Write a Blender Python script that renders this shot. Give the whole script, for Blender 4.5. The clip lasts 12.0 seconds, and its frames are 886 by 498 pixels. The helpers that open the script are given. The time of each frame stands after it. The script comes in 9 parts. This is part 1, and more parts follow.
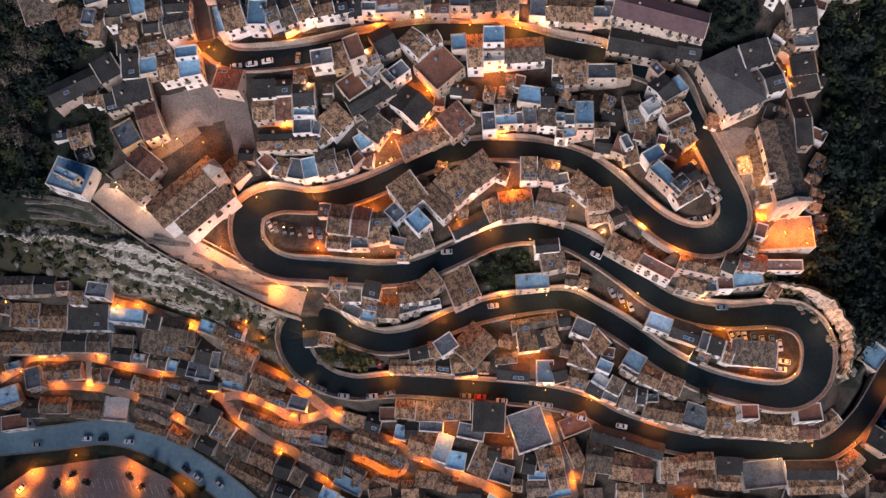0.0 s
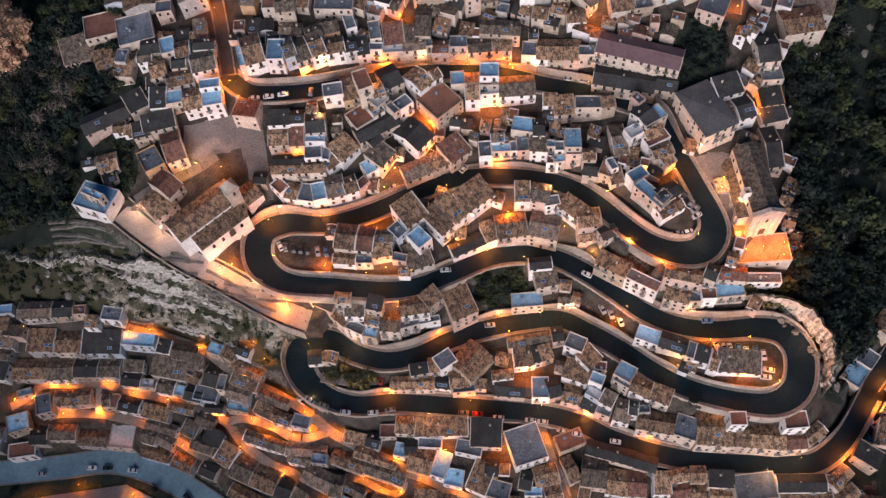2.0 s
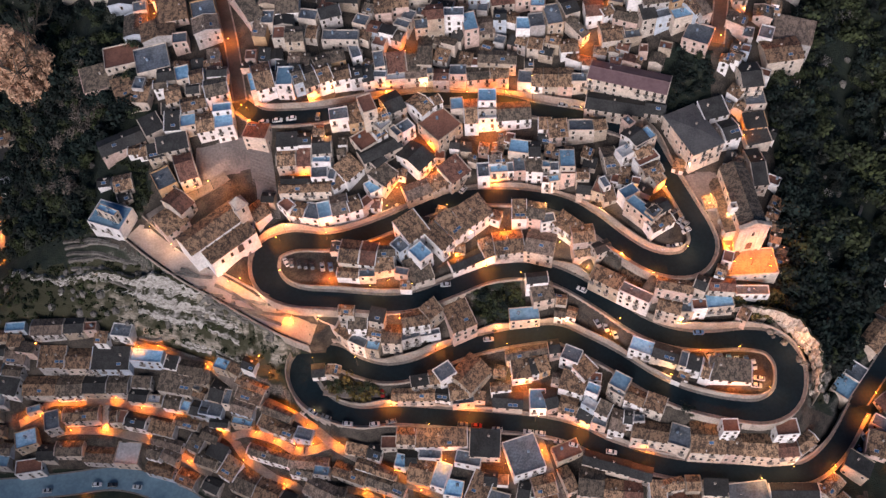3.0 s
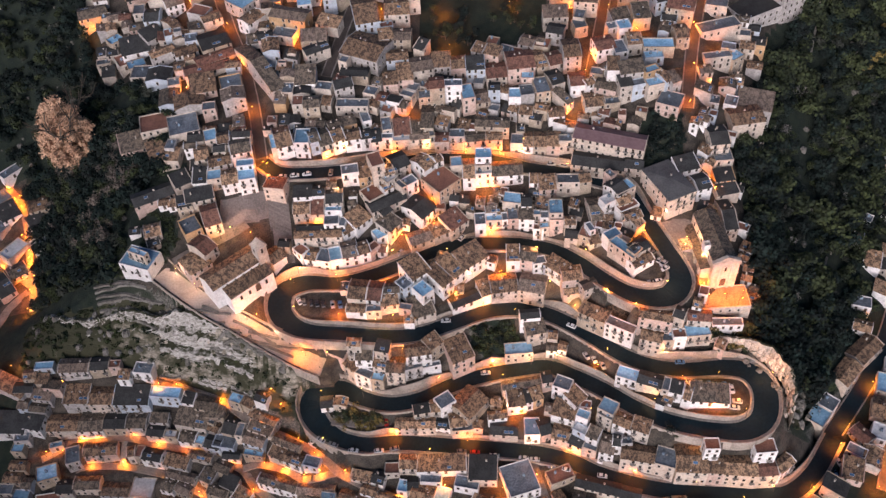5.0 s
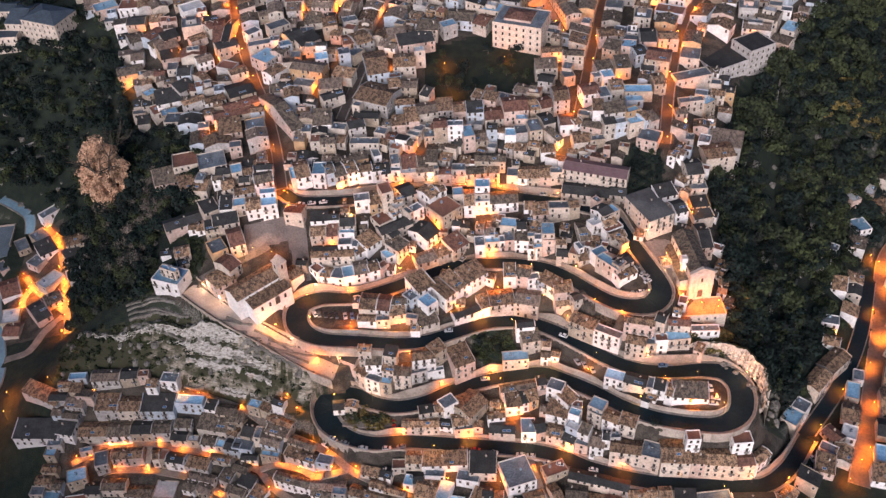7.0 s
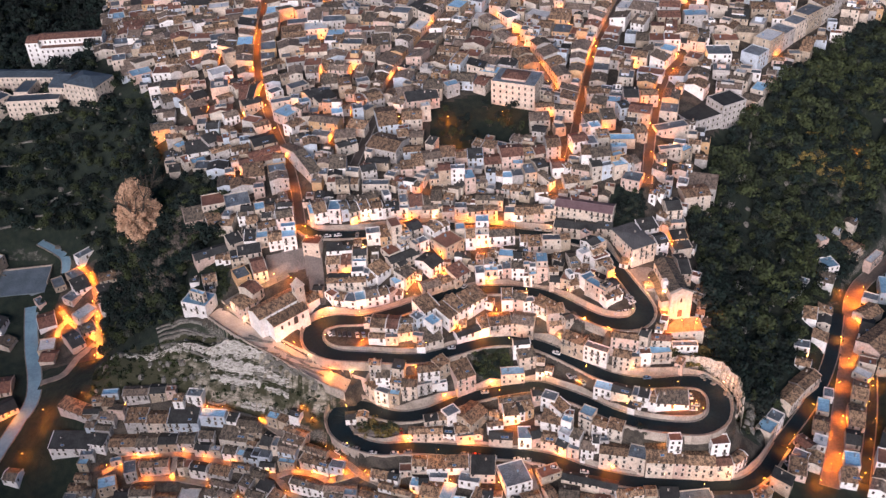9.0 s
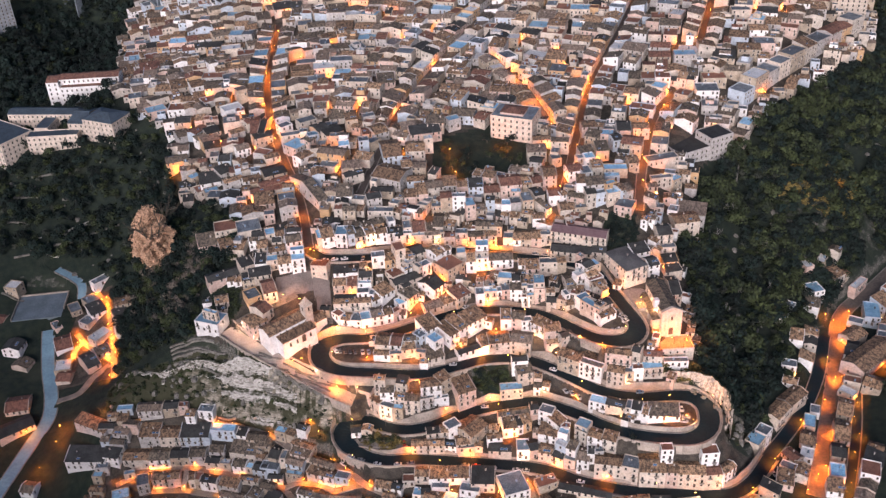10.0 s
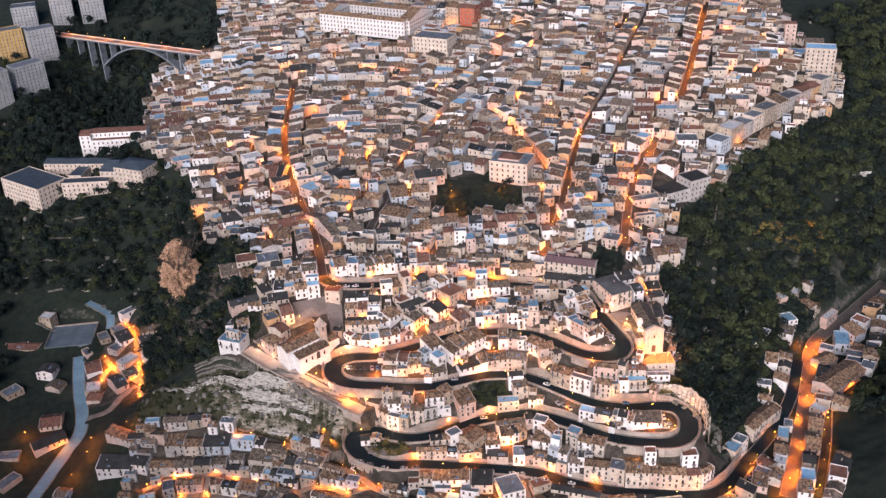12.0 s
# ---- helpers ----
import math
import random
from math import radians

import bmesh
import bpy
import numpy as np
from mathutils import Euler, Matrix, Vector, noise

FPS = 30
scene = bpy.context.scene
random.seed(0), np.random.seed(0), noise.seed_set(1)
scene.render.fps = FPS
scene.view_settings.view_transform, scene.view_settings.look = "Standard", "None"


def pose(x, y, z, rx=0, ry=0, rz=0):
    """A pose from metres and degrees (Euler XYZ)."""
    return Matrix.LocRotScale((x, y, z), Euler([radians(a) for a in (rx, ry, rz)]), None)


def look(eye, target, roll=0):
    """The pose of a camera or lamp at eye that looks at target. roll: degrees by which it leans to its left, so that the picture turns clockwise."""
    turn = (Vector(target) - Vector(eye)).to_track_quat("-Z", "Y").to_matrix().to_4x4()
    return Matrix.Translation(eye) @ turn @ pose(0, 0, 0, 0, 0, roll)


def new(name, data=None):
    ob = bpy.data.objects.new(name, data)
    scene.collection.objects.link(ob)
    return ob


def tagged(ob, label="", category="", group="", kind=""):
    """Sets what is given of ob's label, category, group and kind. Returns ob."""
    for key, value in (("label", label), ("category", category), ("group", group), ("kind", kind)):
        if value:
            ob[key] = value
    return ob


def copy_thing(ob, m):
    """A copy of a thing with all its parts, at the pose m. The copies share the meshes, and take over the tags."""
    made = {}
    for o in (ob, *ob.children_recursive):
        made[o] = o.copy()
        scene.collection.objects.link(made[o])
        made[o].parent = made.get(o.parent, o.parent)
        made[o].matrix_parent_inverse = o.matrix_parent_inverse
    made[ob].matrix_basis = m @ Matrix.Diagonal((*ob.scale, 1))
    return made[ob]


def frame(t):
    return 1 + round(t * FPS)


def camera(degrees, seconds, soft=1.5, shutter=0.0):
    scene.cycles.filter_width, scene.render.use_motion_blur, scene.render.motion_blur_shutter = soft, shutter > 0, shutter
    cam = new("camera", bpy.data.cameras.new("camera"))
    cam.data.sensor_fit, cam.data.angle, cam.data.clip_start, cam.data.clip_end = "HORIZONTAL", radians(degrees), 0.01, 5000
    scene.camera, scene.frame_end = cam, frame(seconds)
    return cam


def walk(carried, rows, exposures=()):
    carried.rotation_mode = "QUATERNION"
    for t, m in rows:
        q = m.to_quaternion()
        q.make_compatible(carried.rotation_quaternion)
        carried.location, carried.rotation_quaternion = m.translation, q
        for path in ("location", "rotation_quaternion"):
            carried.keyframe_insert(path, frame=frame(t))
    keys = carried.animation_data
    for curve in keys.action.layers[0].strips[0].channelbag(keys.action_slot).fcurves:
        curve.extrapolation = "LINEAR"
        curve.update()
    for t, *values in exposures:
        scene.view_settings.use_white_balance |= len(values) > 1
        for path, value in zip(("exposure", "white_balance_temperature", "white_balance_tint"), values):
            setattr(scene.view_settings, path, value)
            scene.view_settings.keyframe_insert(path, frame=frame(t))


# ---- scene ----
cam = camera(48.9, 12.0, soft=1.4)
METRES, EYE, TILT, LEAN, TURN = 360.0, 330.0, -73.8, 2.8, 0.0
ROWS = [
    (0.0, 0.0, 0.0, 0.0, 0.0, 0.0, -0.0),
    (0.5, -0.0, -0.0105, -0.037, -0.03, 2.35, -0.02),
    (1.0, -0.0004, -0.0224, -0.0791, -0.08, 5.03, -0.06),
    (1.5, -0.0, -0.033, -0.1176, -0.07, 7.51, -0.14),
    (2.0, -0.0006, -0.0453, -0.1573, -0.11, 10.12, -0.22),
    (2.5, -0.0011, -0.0564, -0.1944, -0.17, 12.54, -0.24),
    (3.0, -0.001, -0.0681, -0.2375, -0.16, 15.17, -0.29),
    (5.0, -0.0021, -0.1148, -0.3967, -0.26, 24.64, -0.37),
    (5.5, -0.0031, -0.1259, -0.4349, -0.28, 26.5, -0.36),
    (6.0, -0.0037, -0.1379, -0.4774, -0.27, 28.33, -0.37),
    (6.5, -0.0047, -0.149, -0.5155, -0.29, 29.81, -0.35),
    (7.0, -0.0049, -0.1614, -0.5575, -0.27, 31.45, -0.41),
    (9.0, -0.0073, -0.21, -0.7174, -0.3, 37.58, -0.57),
    (9.5, -0.0077, -0.2213, -0.7553, -0.29, 39.08, -0.6),
    (10.0, -0.0079, -0.2339, -0.7974, -0.3, 40.78, -0.65),
    (10.5, -0.0085, -0.2453, -0.8355, -0.34, 42.27, -0.7),
    (11.0, -0.0086, -0.2574, -0.8782, -0.34, 43.93, -0.73),
    (11.5, -0.0091, -0.2683, -0.9168, -0.37, 44.9, -0.77),
    (12.0, -0.0093, -0.2791, -0.9601, -0.38, 45.68, -0.81),
]
walk(cam, [(t, pose(0, 0, EYE, TILT, LEAN, TURN) @ pose(METRES * x, METRES * y, METRES * z, 90 + pitch, roll, yaw)) for t, x, y, z, yaw, pitch, roll in ROWS],
     exposures=((0.0, 0.0), (3.0, 0.08), (6.0, 0.21), (12.0, 0.43)))

# ---------- light ----------
world = bpy.data.worlds.new("dusk_sky")
scene.world = world
world.use_nodes = True
wn = world.node_tree.nodes
sky = wn.new("ShaderNodeTexSky")
sky.sky_type = "NISHITA"
sky.sun_disc = False
sky.sun_elevation, sky.sun_rotation = radians(4.0), radians(180)
sky.air_density, sky.dust_density, sky.ozone_density = 1.0, 0.2, 5.0
wn["Background"].inputs["Strength"].default_value = 0.12
world.node_tree.links.new(sky.outputs["Color"], wn["Background"].inputs["Color"])
sun = new("sun", bpy.data.lights.new("sun", "SUN"))
sun.data.energy, sun.data.angle, sun.data.color = 5.0, radians(60), (0.985, 0.88, 0.91)
sun.matrix_world = look((-60, -300, 74), (0, 0, 0))


# ---------- materials ----------
def material(name, colour, rough=0.8, second=None, scale=1.5, fine=9.0, amount=0.5, bump=0.15, metal=0.0, stretch=(1, 1, 1), vary=0.12, spots=None, coords="Object", span=0.22):
    """A surface with broad stains and fine grain between two colours."""
    m = bpy.data.materials.new(name)
    m.use_nodes = True
    n, link = m.node_tree.nodes, m.node_tree.links.new
    b = n["Principled BSDF"]
    tc, mp = n.new("ShaderNodeTexCoord"), n.new("ShaderNodeMapping")
    mp.inputs["Scale"].default_value = stretch
    link(tc.outputs[coords], mp.inputs["Vector"])
    info, tone, own = n.new("ShaderNodeObjectInfo"), n.new("ShaderNodeAttribute"), n.new("ShaderNodeMath")
    tone.attribute_name, own.operation = "tone", "ADD"
    link(info.outputs["Random"], own.inputs[0])
    link(tone.outputs["Fac"], own.inputs[1])
    each = n.new("ShaderNodeMath")
    each.operation = "FRACT"
    link(own.outputs[0], each.inputs[0])
    shift = n.new("ShaderNodeVectorMath")
    shift.operation = "MULTIPLY_ADD"
    shift.inputs[1].default_value = (1, 1, 1)
    spread = n.new("ShaderNodeVectorMath")
    spread.operation = "SCALE"
    spread.inputs[0].default_value = (37.0, 19.0, 11.0)
    link(each.outputs[0], spread.inputs["Scale"])
    link(mp.outputs["Vector"], shift.inputs[0])
    link(spread.outputs["Vector"], shift.inputs[2])
    big, small = n.new("ShaderNodeTexNoise"), n.new("ShaderNodeTexNoise")
    big.inputs["Scale"].default_value, big.inputs["Detail"].default_value = scale / 6, 5
    small.inputs["Scale"].default_value, small.inputs["Detail"].default_value = fine / 6, 4
    link(shift.outputs["Vector"], big.inputs["Vector"])
    link(shift.outputs["Vector"], small.inputs["Vector"])
    add = n.new("ShaderNodeMath")
    add.operation = "ADD"
    link(big.outputs["Fac"], add.inputs[0])
    link(small.outputs["Fac"], add.inputs[1])
    ramp = n.new("ShaderNodeMapRange")
    ramp.inputs["From Min"].default_value, ramp.inputs["From Max"].default_value = 1 - span, 1 + span
    link(add.outputs[0], ramp.inputs["Value"])
    mix = n.new("ShaderNodeMix")
    mix.data_type = "RGBA"
    second = second or tuple(c * (1 - amount) for c in colour)
    mix.inputs["A"].default_value, mix.inputs["B"].default_value = (*second, 1), (*colour, 1)
    link(ramp.outputs["Result"], mix.inputs["Factor"])
    hsv = n.new("ShaderNodeHueSaturation")
    link(mix.outputs["Result"], hsv.inputs["Color"])
    val = n.new("ShaderNodeMapRange")
    val.inputs["To Min"].default_value, val.inputs["To Max"].default_value = 1 - vary, 1 + vary
    src = each.outputs[0]
    if spots:
        geo = n.new("ShaderNodeNewGeometry")
        src = geo.outputs["Random Per Island"]
    link(src, val.inputs["Value"])
    link(val.outputs["Result"], hsv.inputs["Value"])
    link(hsv.outputs["Color"], b.inputs["Base Color"])
    b.inputs["Roughness"].default_value, b.inputs["Metallic"].default_value = rough, metal
    if bump:
        bp = n.new("ShaderNodeBump")
        bp.inputs["Strength"].default_value, bp.inputs["Distance"].default_value = bump, 0.3
        link(add.outputs[0], bp.inputs["Height"])
        link(bp.outputs["Normal"], b.inputs["Normal"])
    return m


def glowing(name, colour, strength):
    m = bpy.data.materials.new(name)
    m.use_nodes = True
    b = m.node_tree.nodes["Principled BSDF"]
    b.inputs["Base Color"].default_value = (*colour, 1)
    b.inputs["Emission Color"].default_value = (*colour, 1)
    b.inputs["Emission Strength"].default_value = strength
    return m


WALLS = [
    material("plaster_cream", (0.62, 0.52, 0.43), 0.9, fine=6, amount=0.35),
    material("plaster_white", (0.80, 0.77, 0.75), 0.9, fine=6, amount=0.25),
    material("plaster_pink", (0.60, 0.44, 0.37), 0.9, fine=6, amount=0.35),
    material("stone_tan", (0.47, 0.38, 0.29), 0.95, fine=10, amount=0.5, bump=0.4),
    material("plaster_grey", (0.45, 0.42, 0.40), 0.9, fine=6, amount=0.4),
    material("stone_pale", (0.56, 0.49, 0.42), 0.95, fine=10, amount=0.45, bump=0.4),
    material("plaster_ochre", (0.55, 0.35, 0.19), 0.9, fine=6, amount=0.35),
    material("plaster_bluish", (0.47, 0.52, 0.58), 0.9, fine=6, amount=0.3),
]
TILES = [
    material("tiles_tan", (0.47, 0.295, 0.175), 0.9, second=(0.10, 0.066, 0.045), scale=3.2, fine=10.5, stretch=(1.3, 0.9, 1), bump=0.8, vary=0.25, span=0.11),
    material("tiles_brown", (0.34, 0.213, 0.128), 0.9, second=(0.075, 0.05, 0.036), scale=3.2, fine=10.5, stretch=(1.3, 0.9, 1), bump=0.8, vary=0.25, span=0.11),
    material("tiles_grey", (0.21, 0.162, 0.118), 0.9, second=(0.06, 0.05, 0.04), scale=3.2, fine=10.5, stretch=(1.3, 0.9, 1), bump=0.8, vary=0.25, span=0.11),
    material("tiles_pale", (0.31, 0.23, 0.175), 0.9, second=(0.115, 0.088, 0.07), scale=3.2, fine=10.5, stretch=(1.3, 0.9, 1), bump=0.8, vary=0.25, span=0.13),
    material("tiles_red", (0.27, 0.13, 0.09), 0.9, second=(0.12, 0.06, 0.045), scale=3.2, fine=10.5, stretch=(1.3, 0.9, 1), bump=0.8, vary=0.2, span=0.11),
]
SLATE = material("roof_felt_dark", (0.056, 0.056, 0.054), 0.9, second=(0.024, 0.024, 0.023), fine=10, vary=0.3)
CONCRETE = material("roof_concrete", (0.20, 0.23, 0.26), 0.8, second=(0.09, 0.105, 0.12), fine=8, vary=0.3)
MEMBRANE = material("roof_membrane_blue", (0.36, 0.60, 0.78), 0.5, second=(0.20, 0.40, 0.57), fine=6, vary=0.45)
WHITEWASH = material("roof_whitewash", (0.72, 0.72, 0.72), 0.85, fine=6, amount=0.3)
TERRACOTTA = material("terrace_terracotta", (0.33, 0.15, 0.10), 0.85, second=(0.2, 0.09, 0.06), fine=8, vary=0.2)
MAUVE = material("roof_mauve_sheet", (0.20, 0.125, 0.13), 0.7, second=(0.15, 0.09, 0.095), fine=5)
LEAD = material("palace_roof", (0.17, 0.165, 0.16), 0.85, second=(0.09, 0.09, 0.09), fine=12)
STREET_STONE = material("basalt_paving", (0.075, 0.06, 0.052), 0.8, second=(0.045, 0.036, 0.032), fine=9)
ASPHALT = material("asphalt", (0.013, 0.027, 0.036), 0.75, second=(0.009, 0.019, 0.026), scale=0.6, fine=5, bump=0.1)
PAVING = material("stone_paving", (0.30, 0.25, 0.21), 0.85, second=(0.16, 0.135, 0.115), fine=10)
KERB = material("kerb_stone", (0.27, 0.245, 0.22), 0.9, second=(0.15, 0.135, 0.12), fine=8)
WOOD = material("shutter_wood", (0.09, 0.06, 0.045), 0.7, fine=10)
GLASS = material("window_glass", (0.06, 0.055, 0.05), 0.2, fine=3, bump=0)
FRAME = material("window_surround", (0.55, 0.50, 0.45), 0.85, fine=8, amount=0.3)
IRON = material("wrought_iron", (0.03, 0.03, 0.03), 0.5, fine=8, metal=0.6)
ROOFS = {"T": None, "H": None, "G": SLATE, "F": CONCRETE, "B": MEMBRANE, "W": WHITEWASH, "R": TERRACOTTA, "V": MAUVE, "P": LEAD, "E": TILES[4]}


def ground_material():
    """Scrub, bare soil and, where it is steep, limestone."""
    m = bpy.data.materials.new("hillside")
    m.use_nodes = True
    n, link = m.node_tree.nodes, m.node_tree.links.new
    b = n["Principled BSDF"]
    tc = n.new("ShaderNodeTexCoord")
    def noise_tex(scale, detail=6):
        t = n.new("ShaderNodeTexNoise")
        t.inputs["Scale"].default_value, t.inputs["Detail"].default_value = scale, detail
        link(tc.outputs["Object"], t.inputs["Vector"])
        return t
    def mixed(a, c, fac):
        x = n.new("ShaderNodeMix")
        x.data_type = "RGBA"
        for k, v in (("A", a), ("B", c)):
            if isinstance(v, tuple):
                x.inputs[k].default_value = (*v, 1)
            else:
                link(v, x.inputs[k])
        link(fac, x.inputs["Factor"])
        return x.outputs["Result"]
    def ramp(src, lo, hi):
        r = n.new("ShaderNodeMapRange")
        r.inputs["From Min"].default_value, r.inputs["From Max"].default_value = lo, hi
        link(src, r.inputs["Value"])
        return r.outputs["Result"]
    big, mid, small = noise_tex(0.03), noise_tex(0.25), noise_tex(1.6)
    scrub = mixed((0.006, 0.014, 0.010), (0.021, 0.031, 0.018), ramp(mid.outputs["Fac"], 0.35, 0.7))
    soil = mixed(scrub, (0.04, 0.046, 0.03), ramp(big.outputs["Fac"], 0.58, 0.78))
    rock = mixed((0.05, 0.05, 0.04), (0.26, 0.24, 0.21), ramp(small.outputs["Fac"], 0.42, 0.72))
    geo, sep = n.new("ShaderNodeNewGeometry"), n.new("ShaderNodeSeparateXYZ")
    link(geo.outputs["Normal"], sep.inputs["Vector"])
    wob = n.new("ShaderNodeMath")
    wob.operation = "MULTIPLY_ADD"
    wob.inputs[1].default_value = 0.5
    link(mid.outputs["Fac"], wob.inputs[0])
    link(sep.outputs["Z"], wob.inputs[2])
    link(mixed(rock, soil, ramp(wob.outputs[0], 0.84, 0.97)), b.inputs["Base Color"])
    b.inputs["Roughness"].default_value = 0.95
    bp = n.new("ShaderNodeBump")
    bp.inputs["Strength"].default_value, bp.inputs["Distance"].default_value = 0.7, 0.8
    link(small.outputs["Fac"], bp.inputs["Height"])
    link(bp.outputs["Normal"], b.inputs["Normal"])
    return m


HILLSIDE = ground_material()
TOWN_GROUND = material("town_ground", (0.085, 0.07, 0.056), 0.9, second=(0.026, 0.023, 0.018), scale=1.2, fine=13, bump=0.7, span=0.14)
PROMENADE_STONE = material("promenade_stone", (0.50, 0.43, 0.37), 0.85, second=(0.34, 0.29, 0.25), scale=0.8, fine=8, bump=0.2)
PLAZA = material("plaza_paving", (0.27, 0.235, 0.215), 0.8, second=(0.15, 0.13, 0.12), scale=0.8, fine=8, bump=0.15)


def cliff_material():
    """Layered limestone with dark scrub on the ledges."""
    m = material("limestone_cliff", (0.44, 0.39, 0.32), 0.95, second=(0.09, 0.08, 0.055), scale=1.6, fine=6, stretch=(0.8, 0.8, 2.5), bump=0.9)
    n, link = m.node_tree.nodes, m.node_tree.links.new
    b = n["Principled BSDF"]
    stone = b.inputs["Base Color"].links[0].from_socket
    geo, sep, tex = n.new("ShaderNodeNewGeometry"), n.new("ShaderNodeSeparateXYZ"), n.new("ShaderNodeTexNoise")
    tex.inputs["Scale"].default_value, tex.inputs["Detail"].default_value = 0.16, 6
    tc = n.new("ShaderNodeTexCoord")
    link(tc.outputs["Object"], tex.inputs["Vector"])
    link(geo.outputs["Normal"], sep.inputs["Vector"])
    add, ramp, mix = n.new("ShaderNodeMath"), n.new("ShaderNodeMapRange"), n.new("ShaderNodeMix")
    link(sep.outputs["Z"], add.inputs[0])
    link(tex.outputs["Fac"], add.inputs[1])
    ramp.inputs["From Min"].default_value, ramp.inputs["From Max"].default_value = 0.92, 1.12
    link(add.outputs[0], ramp.inputs["Value"])
    mix.data_type = "RGBA"
    mix.inputs["B"].default_value = (0.045, 0.045, 0.023, 1)
    link(ramp.outputs["Result"], mix.inputs["Factor"])
    link(stone, mix.inputs["A"])
    link(mix.outputs["Result"], b.inputs["Base Color"])
    return m


CLIFF = cliff_material()
ASPHALT.node_tree.nodes["Principled BSDF"].inputs["Specular IOR Level"].default_value = 0.12
# Road surface with the blue skylight on it put into its base colour.
RIVER_PAVING = material("sky_tinted_road", (0.25, 0.40, 0.48), 0.6, second=(0.17, 0.28, 0.35), scale=0.6, fine=5, bump=0.1)


# ---------- mesh helpers ----------
class Geo:
    """Gathers faces and makes one mesh of them."""

    def __init__(self):
        self.v, self.f, self.m = [], [], []

    def face(self, pts, mat=0):
        k = len(self.v)
        self.v += [tuple(p) for p in pts]
        self.f.append(tuple(range(k, k + len(pts))))
        self.m.append(mat)

    def box(self, x0, y0, z0, x1, y1, z1, mat=0, bottom=True):
        k = len(self.v)
        self.v += [(x0, y0, z0), (x1, y0, z0), (x1, y1, z0), (x0, y1, z0), (x0, y0, z1), (x1, y0, z1), (x1, y1, z1), (x0, y1, z1)]
        fs = [(0, 1, 5, 4), (1, 2, 6, 5), (2, 3, 7, 6), (3, 0, 4, 7), (4, 5, 6, 7)] + ([(3, 2, 1, 0)] if bottom else [])
        self.f += [tuple(k + i for i in q) for q in fs]
        self.m += [mat] * len(fs)

    def add(self, other, m4, mats=None):
        k = len(self.v)
        self.v += [tuple(m4 @ Vector(p)) for p in other.v]
        self.f += [tuple(k + i for i in q) for q in other.f]
        self.m += [mats[i] if mats else i for i in other.m]

    def mesh(self, name, mats, smooth=False):
        me = bpy.data.meshes.new(name)
        me.from_pydata(self.v, [], self.f)
        for m in mats:
            me.materials.append(m)
        if len(mats) > 1:
            me.polygons.foreach_set("material_index", self.m)
        if smooth:
            me.polygons.foreach_set("use_smooth", [True] * len(self.f))
        return me


def part(name, geo, mats, parent, label="", place=None):
    ob = new(name, geo if isinstance(geo, bpy.types.Mesh) else geo.mesh(name, mats))
    ob.parent = parent
    if place is not None:
        ob.matrix_basis = place
    if label:
        ob["label"] = label
    return ob


def group_of(name, m):
    """The empty at the base of a thing."""
    ob = new(name)
    ob.empty_display_size = 0.5
    ob.matrix_basis = m
    return ob


# ---------- plan ----------
# Main road, uphill from the valley: x, y, height of the centre line.
ROAD_LOWER = [(143.0, 54.5, -29.0), (130.8, 38.1, -27.0), (119.6, 29.2, -26.0), (109.5, 27.8, -25.5), (85.7, 28.2, -24.5), (66.0, 30.6, -24.0), (46.5, 36.8, -24.0), (34.7, 42.9, -24.0), (22.6, 46.4, -23.5), (6.4, 48.4, -23.0), (-13.9, 49.9, -22.0), (-34.4, 51.1, -21.0), (-48.6, 50.1, -20.3), (-59.9, 53.1, -19.6), (-68.3, 59.7, -19.0), (-71.7, 67.9, -18.3), (-68.6, 74.0, -17.5), (-59.1, 74.2, -16.5), (-49.5, 68.8, -15.5), (-38.0, 65.4, -14.5), (-25.7, 67.0, -13.5), (-13.5, 72.5, -12.7), (-1.3, 76.3, -12.0), (12.9, 78.6, -11.0), (26.9, 79.3, -10.0), (36.6, 74.2, -9.0), (47.9, 66.8, -8.0)]
ROAD_MIDDLE = [(60.8, 56.6, -7.0), (73.6, 49.5, -6.0), (90.0, 44.8, -4.8), (100.9, 44.2, -3.8), (108.6, 49.7, -2.8), (110.8, 61.1, -1.8), (106.3, 68.8, -1.0), (97.0, 71.2, -1.0), (81.7, 70.6, -1.0), (68.5, 72.7, -1.0), (57.3, 78.3, -1.2), (46.2, 87.5, -1.2), (34.7, 95.8, -0.8), (24.9, 100.2, 0.0), (13.0, 101.4, 1.0), (1.0, 99.2, 2.0), (-12.8, 92.5, 3.5), (-24.6, 87.3, 4.5), (-36.3, 85.5, 5.0), (-55.9, 87.1, 5.5), (-71.7, 88.5, 6.0), (-80.8, 93.3, 6.3), (-84.7, 100.4, 6.7), (-83.4, 108.6, 7.3), (-74.4, 112.4, 8.0), (-60.2, 111.2, 9.0), (-48.1, 113.4, 10.0)]
